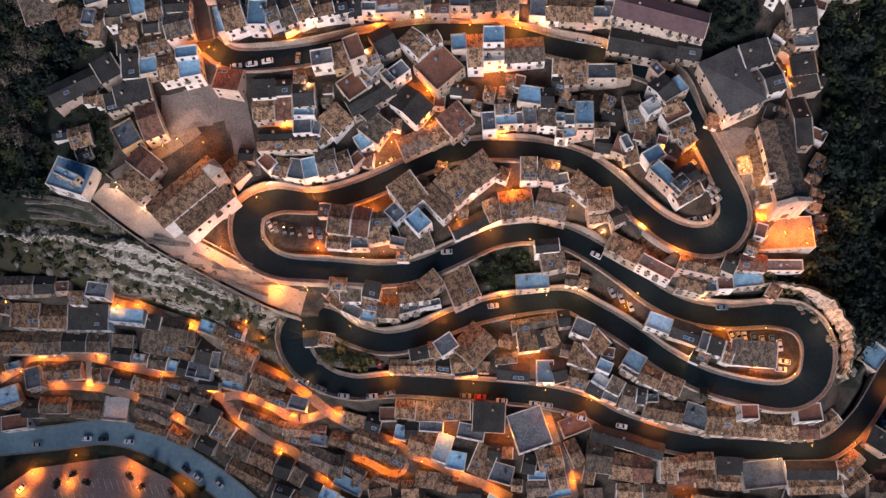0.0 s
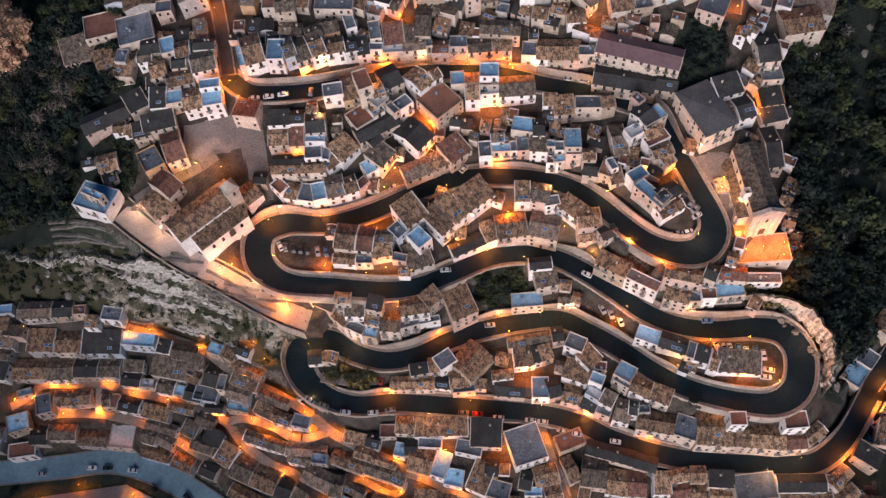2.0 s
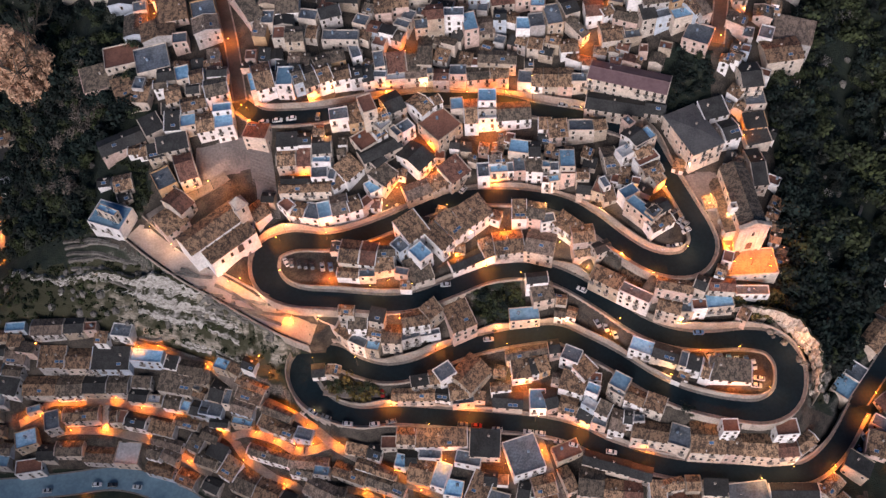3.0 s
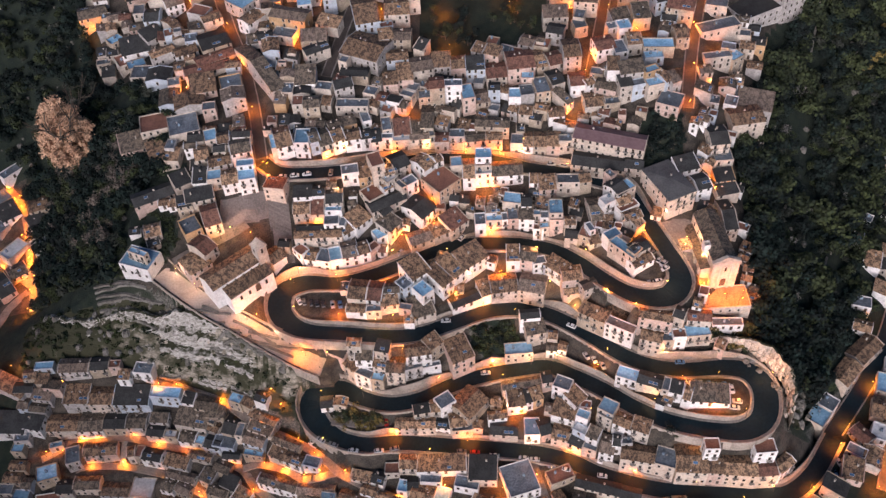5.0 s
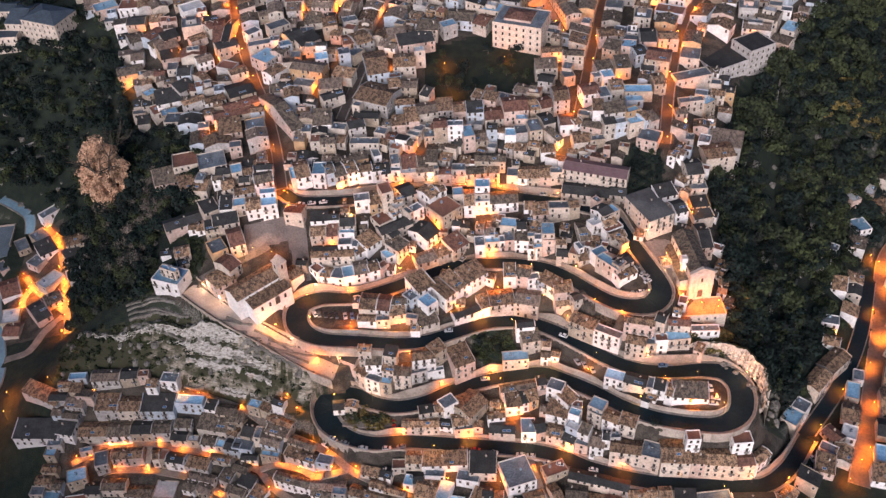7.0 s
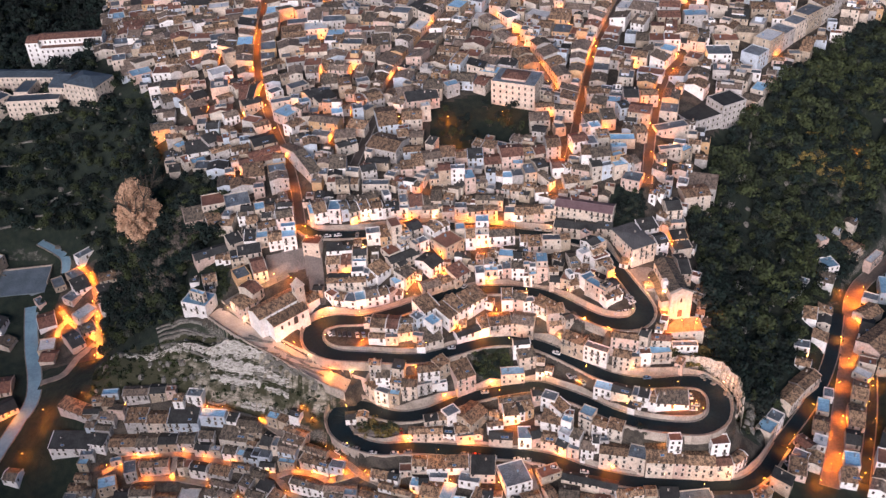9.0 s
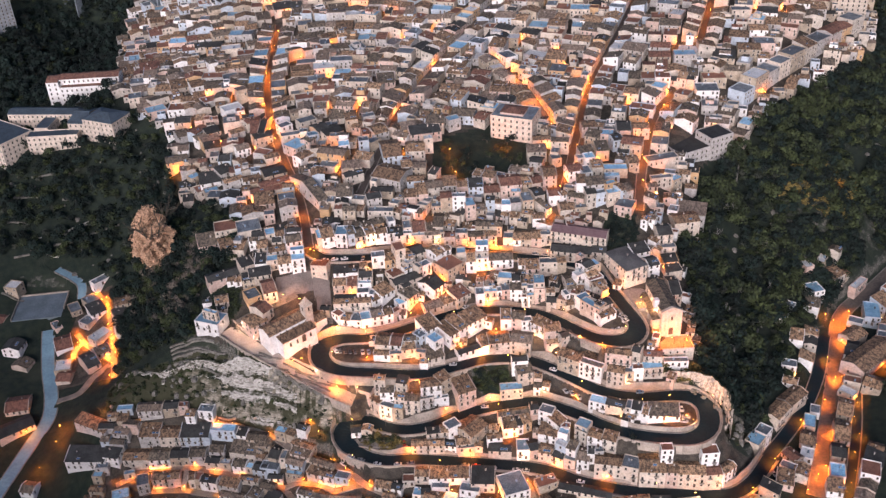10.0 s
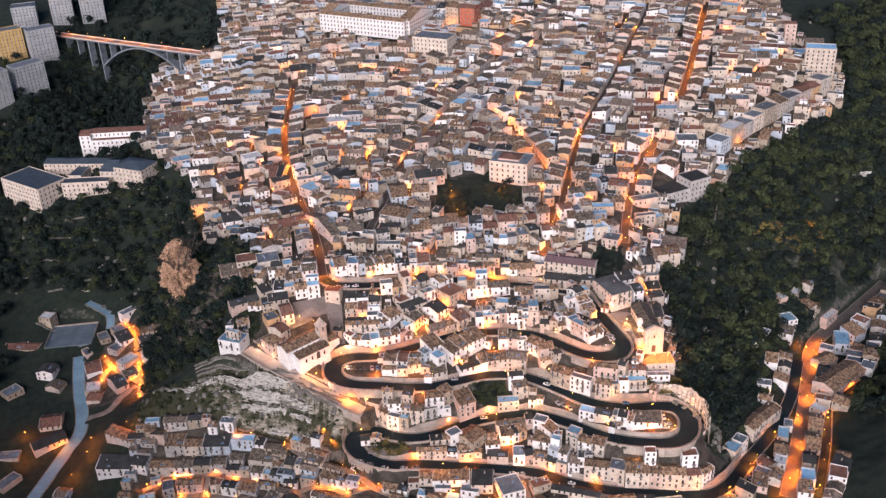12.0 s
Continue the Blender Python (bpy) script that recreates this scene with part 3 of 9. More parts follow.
PROW = [
    (54.4, 135.3, 31.0, 5.9, 4.8, 31, 'W'),
    (60.9, 140.0, 33.4, 5.9, 9.8, -57, 'B'),
    (58.5, 140.3, 33.4, 6.6, 8.9, 39, 'G'),
    (56.3, 146.8, 34.8, 4.4, 3.3, -51, 'F'),
    (60.9, 135.3, 31.0, 6.4, 5.2, 22, 'T'),
    (62.4, 132.9, 29.6, 9.4, 4.4, 28, 'R'),
    (63.8, 128.0, 29.3, 7.9, 5.2, 19, 'T'),
    (54.9, 119.9, 26.6, 6.9, 4.7, 30, 'B'),
    (58.9, 110.9, 28.2, 13.1, 4.7, -48, 'B'),
    (62.6, 109.0, 29.2, 4.4, 5.1, -46, 'F'),
    (64.6, 111.3, 28.6, 7.9, 5.7, 30, 'G'),
    (65.1, 106.9, 25.3, 10.1, 5.4, 29, 'T'),
    (65.7, 124.4, 28.3, 5.0, 4.3, 35, 'T'),
]
PROW_B = [
    (47.7, 122.4, 21.9, 5.1, 7.0, 11, 'T'),
    (49.4, 135.4, 25.2, 5.7, 12.4, 8, 'T'),
]
CRESCENT = [
    (-76.2, 123.2, 17.6, 6.1, 4.8, -44, 'R'),
    (-71.3, 121.6, 16.3, 5.5, 6.3, -15, 'T'),
    (-66.0, 120.9, 16.0, 6.4, 7.5, -11, 'F'),
    (-61.5, 121.0, 16.7, 5.3, 7.7, 13, 'B'),
    (-55.4, 122.2, 18.2, 7.1, 8.9, 13, 'T'),
    (-49.6, 122.5, 18.7, 5.5, 6.8, 20, 'T'),
    (-45.4, 123.2, 18.3, 5.6, 3.8, 44, 'R'),
]
PARKING_TERRACE = [
    (-50.4, 102.6, 15.3, 8.2, 9.8, -8, 'T'),
    (-43.4, 101.6, 15.3, 6.6, 9.8, -8, 'T'),
    (-51.3, 95.2, 12.1, 8.5, 3.7, -4, 'T'),
    (-44.2, 94.7, 12.1, 6.5, 3.3, -1, 'F'),
    (-37.7, 97.9, 13.8, 7.7, 5.8, 9, 'T'),
    (-37.0, 102.3, 15.9, 7.1, 4.6, 3, 'T'),
    (-31.0, 95.4, 12.1, 5.3, 3.3, -12, 'F'),
    (-24.8, 96.9, 9.9, 9.8, 9.5, 20, 'T'),
    (-23.8, 101.3, 16.3, 6.2, 7.3, 42, 'B'),
    (-31.6, 104.2, 16.8, 5.0, 6.1, 43, 'F'),
    (-27.3, 111.1, 18.1, 9.9, 10.2, 37, 'T'),
    (-17.3, 107.9, 16.0, 6.0, 10.9, 45, 'T'),
    (-12.1, 112.9, 16.1, 6.9, 11.3, 45, 'T'),
]
PARKING_TERRACE_B = [
    (-3.8, 118.4, 16.6, 12.6, 9.4, 37, 'T'),
]
UPPER_BEND = [
    (-6.6, 102.2, 7.7, 13.5, 5.0, 25, 'G'),
    (1.6, 107.1, 8.3, 5.0, 7.5, 22, 'T'),
    (9.7, 109.3, 9.0, 11.6, 9.6, 7, 'T'),
    (22.1, 108.5, 9.4, 11.2, 9.6, -14, 'T'),
    (14.1, 119.3, 16.1, 5.7, 7.5, -1, 'T'),
    (20.7, 118.8, 16.4, 7.1, 7.5, -11, 'T'),
    (24.8, 115.6, 15.7, 5.8, 4.2, 10, 'F'),
    (32.3, 112.8, 15.7, 9.8, 6.1, -41, 'T'),
    (37.7, 108.2, 16.0, 8.6, 7.3, 6, 'T'),
    (38.5, 104.1, 10.0, 8.5, 4.2, 6, 'T'),
    (44.5, 102.4, 15.7, 6.6, 4.4, 23, 'G'),
]
EAST_TERRACE = [
    (46.3, 92.6, 9.0, 12.4, 5.3, -31, 'T'),
    (56.5, 86.1, 9.0, 12.4, 4.5, -30, 'F'),
    (55.3, 92.8, 6.5, 10.2, 7.7, 11, 'T'),
    (69.3, 84.2, 18.0, 13.1, 4.8, -14, 'T'),
    (68.1, 80.6, 9.9, 8.7, 6.4, -17, 'T'),
    (74.1, 79.9, 9.7, 4.8, 5.6, -1, 'F'),
    (78.4, 79.4, 11.6, 5.5, 4.3, 1, 'R'),
    (86.0, 81.3, 10.8, 10.1, 5.9, 5, 'B'),
    (86.8, 85.5, 15.2, 9.5, 5.2, -6, 'T'),
    (98.7, 85.7, 10.0, 12.4, 4.0, -1, 'F'),
    (78.5, 84.0, 19.4, 4.8, 5.5, -26, 'G'),
    (22.3, 90.7, 2.1, 8.3, 6.2, 11, 'T'),
    (20.1, 94.9, 6.1, 8.5, 4.2, 5, 'G'),
]
EAST_TERRACE_B = [
    (15.2, 84.9, -4.4, 11.7, 5.8, 4, 'B'),
    (58.2, 68.5, -0.1, 9.0, 5.7, -22, 'B'),
    (66.6, 65.0, 1.1, 10.2, 6.0, -21, 'G'),
    (72.2, 61.7, 2.5, 3.2, 6.4, -20, 'F'),
    (75.6, 59.8, 3.0, 5.3, 5.2, -18, 'G'),
    (79.8, 57.6, 2.7, 3.4, 6.7, -22, 'T'),
    (88.1, 57.3, 2.0, 15.2, 7.8, -6, 'T'),
]
LOWER_BEND = [
    (-59.7, 84.5, -2.2, 7.9, 5.3, -26, 'G'),
    (-53.6, 80.0, -5.3, 6.8, 5.7, -40, 'T'),
    (-52.1, 82.3, 6.4, 6.0, 3.7, -5, 'T'),
    (-48.3, 81.3, 0.3, 7.7, 7.4, -1, 'T'),
    (-40.2, 80.0, 6.1, 5.9, 5.1, -13, 'G'),
    (-48.7, 75.7, -6.3, 7.7, 4.1, -27, 'F'),
    (-41.6, 76.5, -0.7, 6.0, 3.7, -11, 'T'),
    (-42.8, 73.3, -5.7, 5.3, 4.1, -12, 'B'),
    (-35.2, 75.5, -0.6, 7.6, 7.4, -4, 'T'),
    (-28.4, 75.3, -1.3, 7.5, 3.7, 16, 'F'),
    (-26.1, 79.3, 4.9, 10.5, 6.5, 8, 'T'),
    (-21.1, 77.0, -3.4, 8.0, 2.5, 12, 'F'),
    (-20.0, 82.5, 5.4, 7.1, 5.7, 40, 'T'),
]
LOWER_BEND_B = [
    (-9.7, 82.3, -0.8, 10.1, 10.7, 24, 'T'),
]
LOWER_ROW = [
    (-27.8, 56.8, -15.1, 16.5, 4.6, 0, 'T'),
    (-25.1, 60.7, -11.0, 7.0, 3.7, 10, 'G'),
    (-19.4, 62.3, -11.1, 4.9, 5.4, 5, 'T'),
    (-15.6, 63.7, -9.3, 7.3, 6.2, 34, 'F'),
    (-16.5, 57.0, -16.0, 6.4, 4.2, -8, 'G'),
    (-10.5, 57.9, -15.0, 7.4, 6.2, 8, 'T'),
    (-5.9, 64.0, -11.4, 12.4, 11.0, 48, 'T'),
    (-8.8, 54.8, -16.6, 8.4, 2.9, 4, 'F'),
    (8.2, 55.1, -17.5, 11.4, 6.2, -5, 'G'),
    (5.6, 59.3, -14.0, 7.8, 3.3, 7, 'T'),
    (16.6, 71.1, -8.9, 18.0, 3.7, 10, 'T'),
    (13.5, 64.9, -11.3, 7.7, 6.6, 6, 'T'),
    (18.5, 65.4, -10.4, 3.4, 5.3, 11, 'G'),
]
LOWER_ROW_B = [
    (21.6, 66.1, -10.0, 4.5, 5.3, 19, 'T'),
    (19.5, 54.9, -16.6, 6.3, 8.2, 0, 'B'),
    (24.4, 54.8, -16.5, 4.9, 7.1, 15, 'G'),
    (32.4, 68.1, -5.2, 7.1, 6.1, -25, 'F'),
    (26.0, 71.9, -6.1, 4.3, 5.3, 8, 'G'),
    (37.1, 63.2, -7.5, 7.3, 6.7, 43, 'T'),
    (32.8, 59.2, -11.2, 9.6, 7.0, -19, 'T'),
    (31.0, 52.3, -16.7, 6.8, 6.6, -15, 'T'),
    (39.7, 55.4, -8.4, 5.1, 4.1, -25, 'B'),
    (36.8, 48.2, -17.3, 6.3, 3.7, -28, 'G'),
    (38.6, 51.1, -12.4, 5.6, 3.7, -34, 'W'),
    (42.4, 46.2, -17.3, 5.6, 4.1, -23, 'F'),
    (43.5, 49.0, -12.2, 5.3, 4.9, -29, 'T'),
]
LOWER_ROW_C = [
    (49.4, 56.4, -4.3, 6.8, 6.4, -31, 'B'),
    (48.1, 53.1, -6.0, 6.3, 2.1, -34, 'F'),
]
LOWER_ROW_EAST = [
    (55.3, 50.9, -6.3, 7.7, 5.6, -28, 'T'),
    (61.5, 48.1, -5.5, 7.4, 5.6, -23, 'T'),
    (48.9, 45.0, -14.1, 5.9, 8.1, -17, 'T'),
    (52.2, 45.2, -11.4, 3.6, 4.8, -10, 'G'),
    (55.7, 44.5, -11.0, 4.6, 2.8, 0, 'F'),
    (60.0, 40.4, -13.2, 13.0, 6.8, -11, 'T'),
    (70.7, 38.5, -13.4, 8.3, 8.4, -19, 'F'),
    (80.3, 37.9, -13.7, 12.2, 11.8, -4, 'T'),
    (81.5, 34.6, -13.8, 4.7, 4.3, 0, 'G'),
    (89.2, 34.4, -13.9, 6.0, 5.5, -6, 'T'),
    (86.9, 38.8, -4.3, 5.9, 5.0, 0, 'R'),
    (98.6, 35.0, -14.5, 12.9, 8.2, -5, 'T'),
    (108.6, 33.7, -14.9, 8.0, 5.8, 4, 'T'),
]
LOWER_ROW_EAST_B = [
    (107.2, 38.7, -6.5, 8.4, 6.1, 4, 'R'),
    (115.8, 36.3, -15.9, 8.9, 4.9, 37, 'T'),
]
SOUTH_ROW = [
    (13.7, 35.2, -22.4, 12.7, 14.0, 18, 'F'),
    (20.9, 25.2, -28.1, 8.9, 7.2, 13, 'T'),
    (16.1, 19.5, -29.6, 6.4, 3.3, 0, 'B'),
    (13.5, 23.4, -28.5, 5.0, 6.5, -12, 'G'),
    (16.8, 15.1, -31.8, 8.5, 5.2, 7, 'T'),
    (23.5, 18.5, -31.2, 6.5, 7.2, 11, 'T'),
    (24.2, 13.3, -32.8, 9.0, 2.9, 9, 'B'),
    (29.8, 36.9, -23.0, 10.3, 6.4, 21, 'R'),
    (29.8, 27.2, -27.1, 4.3, 9.5, 23, 'T'),
    (38.4, 26.0, -26.0, 9.3, 11.2, -8, 'T'),
    (44.3, 32.0, -23.0, 17.7, 5.3, -16, 'G'),
    (46.9, 22.4, -28.2, 8.0, 9.1, -10, 'T'),
    (53.6, 21.6, -27.5, 6.7, 8.8, -4, 'T'),
]
SOUTH_ROW_B = [
    (56.7, 28.1, -23.0, 8.0, 5.3, -16, 'G'),
    (62.2, 21.2, -24.9, 6.2, 7.5, 0, 'T'),
    (68.0, 23.6, -23.1, 7.2, 4.3, 10, 'T'),
    (68.9, 19.0, -28.0, 7.8, 4.7, 9, 'T'),
    (75.0, 24.0, -23.2, 5.4, 5.5, 0, 'T'),
    (75.1, 18.1, -28.3, 5.8, 5.6, 0, 'T'),
    (83.1, 22.2, -23.4, 8.9, 5.5, -3, 'G'),
    (84.0, 16.9, -28.0, 9.5, 5.2, -3, 'T'),
    (94.6, 19.5, -23.6, 14.9, 9.6, 6, 'F'),
    (111.3, 20.7, -24.3, 17.8, 5.9, 0, 'G'),
    (113.3, 15.3, -28.0, 18.9, 4.7, 2, 'T'),
    (125.5, 22.8, -25.4, 9.4, 5.2, 44, 'T'),
    (122.9, 21.3, -26.0, 5.3, 4.5, -21, 'F'),
]
SOUTH_ROW_C = [
    (127.3, 16.7, -28.6, 10.6, 4.9, 34, 'T'),
    (49.1, 14.0, -32.3, 9.3, 4.8, -5, 'T'),
    (58.5, 13.8, -32.3, 7.5, 5.6, -3, 'T'),
]
SOUTH_LOW = [
    (-49.7, 39.1, -26.0, 8.9, 3.7, -14, 'T'),
    (-42.7, 37.9, -25.0, 5.3, 5.3, -17, 'G'),
    (-37.3, 41.0, -23.5, 6.0, 5.0, 0, 'R'),
    (-30.5, 42.4, -20.6, 7.4, 6.1, -4, 'T'),
    (-17.4, 41.8, -21.5, 20.0, 6.5, 1, 'T'),
    (-0.8, 39.3, -21.6, 11.6, 9.7, -3, 'G'),
    (-32.8, 34.7, -26.4, 4.3, 5.3, -12, 'B'),
    (-28.9, 35.3, -25.8, 4.4, 5.4, 0, 'G'),
    (-21.6, 36.5, -24.3, 8.7, 3.7, -4, 'F'),
    (-25.0, 30.8, -26.6, 9.2, 8.9, -16, 'T'),
    (-17.6, 29.2, -26.9, 5.9, 10.1, -19, 'B'),
    (-12.9, 24.9, -29.5, 7.0, 6.5, -11, 'B'),
    (-7.2, 34.6, -24.3, 9.8, 5.3, -12, 'F'),
]
SOUTH_LOW_B = [
    (-3.0, 24.5, -28.2, 8.1, 10.5, -24, 'T'),
    (3.4, 20.4, -30.4, 8.7, 6.9, -16, 'F'),
    (1.1, 27.7, -26.6, 5.0, 5.7, -7, 'G'),
    (-23.4, 18.2, -32.4, 8.6, 5.3, -7, 'T'),
    (-29.9, 15.1, -35.7, 6.1, 5.7, 0, 'T'),
    (-15.8, 16.5, -32.5, 6.6, 5.7, -13, 'T'),
    (-8.7, 13.4, -33.8, 9.5, 4.1, -5, 'G'),
    (-41.3, 15.4, -37.0, 8.1, 5.4, 7, 'T'),
    (-48.0, 17.5, -37.2, 7.0, 3.7, -18, 'T'),
    (-38.8, 18.3, -35.8, 9.5, 2.9, -18, 'T'),
]
LOW_NORTH = [
    (-176.3, 88.3, -15.0, 13.2, 6.7, 1, 'T'),
    (-164.7, 88.1, -13.7, 8.4, 6.2, 2, 'G'),
    (-158.0, 87.4, -13.4, 5.0, 4.0, 2, 'R'),
    (-145.9, 86.6, -15.7, 8.2, 5.7, -7, 'F'),
    (-175.4, 78.8, -23.7, 11.3, 8.4, -1, 'T'),
    (-164.5, 78.3, -23.9, 11.2, 8.4, -1, 'T'),
    (-151.1, 77.8, -23.7, 15.8, 8.8, -1, 'G'),
    (-136.2, 78.1, -21.9, 13.2, 5.5, -6, 'B'),
    (-125.8, 75.4, -22.9, 5.7, 4.8, -12, 'G'),
    (-117.8, 73.2, -23.7, 10.3, 6.0, -10, 'T'),
    (-181.9, 70.0, -31.8, 13.7, 8.0, 0, 'T'),
    (-169.6, 69.6, -31.8, 10.9, 8.1, 2, 'T'),
    (-158.9, 69.9, -31.1, 10.2, 7.1, -1, 'G'),
]
LOW_NORTH_B = [
    (-149.2, 69.6, -30.4, 9.1, 7.1, -1, 'T'),
    (-139.1, 69.7, -29.0, 8.2, 4.0, -4, 'T'),
    (-124.2, 68.3, -27.4, 14.2, 7.7, -11, 'T'),
    (-125.8, 62.4, -31.5, 7.5, 6.1, -11, 'T'),
    (-140.4, 65.0, -31.7, 8.3, 4.8, -7, 'G'),
    (-133.9, 63.7, -32.2, 5.4, 3.5, -5, 'W'),
    (-120.6, 60.5, -32.2, 3.8, 4.3, -15, 'B'),
    (-114.4, 58.8, -31.2, 7.8, 5.6, -14, 'G'),
    (-104.4, 72.8, -19.2, 6.1, 4.7, -20, 'B'),
    (-98.9, 70.5, -19.5, 5.4, 3.4, -30, 'T'),
    (-92.3, 65.1, -22.4, 13.7, 3.4, -25, 'T'),
    (-92.4, 70.7, -15.4, 5.7, 4.6, -23, 'G'),
    (-114.1, 69.8, -25.0, 7.9, 5.2, -4, 'T'),
]
LOW_NORTH_C = [
    (-106.5, 64.7, -27.4, 7.1, 8.5, -15, 'G'),
    (-102.4, 61.5, -26.0, 3.3, 6.4, -8, 'F'),
    (-95.7, 56.9, -26.3, 9.4, 5.1, -18, 'T'),
    (-93.2, 60.6, -24.1, 11.4, 3.8, -20, 'T'),
    (-96.3, 52.7, -30.1, 8.7, 3.0, -11, 'B'),
    (-109.4, 58.4, -30.4, 9.7, 6.0, -11, 'F'),
    (-106.4, 53.2, -32.7, 7.5, 3.1, -4, 'G'),
    (-81.4, 54.0, -24.1, 13.2, 3.8, -23, 'T'),
    (-85.4, 50.6, -27.0, 7.4, 4.2, -25, 'T'),
    (-78.2, 47.1, -25.5, 8.3, 4.2, -21, 'T'),
    (-70.3, 45.4, -25.0, 6.8, 5.0, -15, 'F'),
]
LOW_SOUTH = [
    (-184.8, 61.8, -36.5, 5.7, 2.8, 16, 'B'),
    (-176.7, 57.3, -37.4, 6.1, 8.3, 15, 'F'),
    (-164.9, 59.7, -36.9, 14.7, 5.8, 3, 'T'),
    (-151.2, 58.0, -36.4, 3.4, 4.5, 8, 'T'),
    (-147.3, 57.9, -36.4, 3.4, 5.7, -4, 'R'),
    (-141.4, 56.2, -36.5, 9.2, 5.2, -12, 'G'),
    (-130.3, 52.8, -36.5, 11.2, 4.8, -14, 'T'),
    (-128.7, 48.1, -40.0, 13.2, 3.9, -16, 'T'),
    (-120.0, 54.2, -34.7, 10.7, 3.1, -15, 'T'),
    (-187.4, 50.9, -40.9, 8.9, 7.4, 17, 'B'),
    (-186.5, 41.4, -47.2, 10.9, 5.9, 8, 'R'),
    (-179.3, 46.2, -44.4, 7.1, 6.2, 0, 'G'),
    (-169.9, 47.6, -44.1, 11.6, 5.8, 0, 'T'),
]
LOW_SOUTH_B = [
    (-158.3, 46.0, -47.2, 12.9, 6.2, -4, 'T'),
    (-146.5, 46.5, -47.2, 10.1, 9.3, -5, 'W'),
    (-134.0, 45.2, -42.2, 6.0, 5.6, -16, 'T'),
    (-126.9, 42.9, -41.5, 7.0, 4.3, -27, 'T'),
    (-132.0, 39.6, -47.2, 12.1, 4.8, -15, 'T'),
    (-120.4, 35.8, -47.2, 8.8, 6.0, -23, 'T'),
    (-84.7, 39.6, -31.6, 17.6, 4.2, -18, 'T'),
    (-71.5, 33.3, -32.7, 9.1, 3.8, -14, 'T'),
    (-63.4, 32.4, -30.1, 6.2, 3.8, -8, 'B'),
    (-68.7, 36.0, -30.9, 15.7, 4.6, -5, 'T'),
    (-52.6, 31.7, -30.7, 13.3, 5.4, -20, 'T'),
    (-94.6, 31.5, -39.6, 10.7, 9.2, -24, 'T'),
    (-85.0, 27.1, -39.0, 10.8, 8.7, -23, 'T'),
]
LOW_SOUTH_C = [
    (-92.4, 21.2, -46.1, 17.7, 5.1, -26, 'T'),
    (-77.5, 23.1, -38.5, 6.7, 7.4, -19, 'G'),
    (-72.0, 19.6, -37.7, 5.3, 5.4, -30, 'T'),
    (-66.7, 15.4, -38.2, 6.8, 5.7, -22, 'G'),
    (-116.1, 46.5, -37.6, 6.6, 5.5, -26, 'T'),
    (-109.6, 49.1, -34.8, 7.5, 5.1, -21, 'T'),
    (-106.2, 42.7, -36.1, 7.7, 5.5, -26, 'G'),
    (-111.0, 40.5, -38.9, 9.7, 5.1, -19, 'T'),
    (-100.9, 36.3, -38.3, 7.7, 7.9, -31, 'T'),
    (-109.3, 32.0, -45.2, 7.7, 5.1, -24, 'G'),
    (-64.3, 26.3, -34.2, 11.7, 7.0, -26, 'T'),
    (-57.2, 23.3, -34.6, 5.4, 7.8, -9, 'T'),
    (-53.1, 16.8, -37.3, 10.9, 4.9, -25, 'B'),
]
LOW_SOUTH_D = [
    (-50.5, 21.7, -34.9, 8.4, 3.7, -27, 'T'),
    (-46.5, 33.4, -27.2, 6.9, 3.7, -18, 'T'),
    (-41.5, 28.0, -30.7, 11.4, 4.5, -19, 'T'),
    (-33.8, 24.9, -30.3, 5.3, 4.1, -24, 'T'),
    (-39.0, 30.3, -27.8, 10.1, 2.5, -18, 'T'),
]
UPPER_NEAR = [
    (-186.1, 295.6, 46.9, 12.7, 7.5, 59, 'E'),
    (-174.5, 288.7, 49.0, 9.8, 7.4, 35, 'G'),
    (-181.7, 285.1, 46.0, 8.6, 6.0, 42, 'T'),
    (-174.8, 280.8, 46.6, 12.0, 11.0, 33, 'T'),
    (-171.7, 273.1, 45.6, 10.2, 7.4, 17, 'G'),
    (-167.9, 262.1, 44.8, 5.8, 8.3, 8, 'F'),
    (-159.7, 255.9, 45.7, 7.9, 10.3, 5, 'G'),
    (-155.3, 278.0, 53.6, 9.7, 6.0, 35, 'T'),
    (-148.4, 259.0, 51.3, 8.8, 8.1, 28, 'T'),
    (-146.9, 244.9, 47.3, 4.8, 14.7, 42, 'T'),
    (-135.9, 265.0, 56.5, 12.2, 8.3, 25, 'G'),
    (-149.0, 285.0, 56.9, 5.4, 8.2, 41, 'T'),
    (-142.4, 278.6, 56.8, 5.8, 24.6, 8, 'T'),
]
UPPER_NEAR_B = [
    (-135.5, 276.7, 58.0, 4.7, 23.6, -4, 'G'),
    (-133.1, 248.5, 52.6, 7.7, 10.0, 68, 'R'),
    (-126.8, 243.7, 52.4, 9.6, 6.6, 27, 'T'),
    (-124.1, 229.8, 49.2, 14.2, 12.7, 25, 'G'),
    (-158.6, 244.9, 42.5, 10.0, 8.5, 42, 'G'),
    (-180.2, 250.1, 36.0, 7.5, 6.4, 45, 'B'),
    (-166.3, 239.3, 39.4, 14.6, 11.1, 18, 'G'),
    (-173.2, 233.7, 35.2, 5.6, 9.7, 32, 'R'),
    (-164.0, 227.6, 37.8, 8.7, 6.5, 25, 'B'),
    (-149.3, 226.8, 45.4, 12.0, 5.3, 31, 'T'),
    (-137.4, 225.5, 46.7, 10.8, 6.4, 25, 'T'),
    (-122.7, 220.1, 46.7, 18.7, 7.2, 29, 'E'),
    (-125.5, 214.2, 45.3, 22.0, 7.2, 19, 'T'),
]
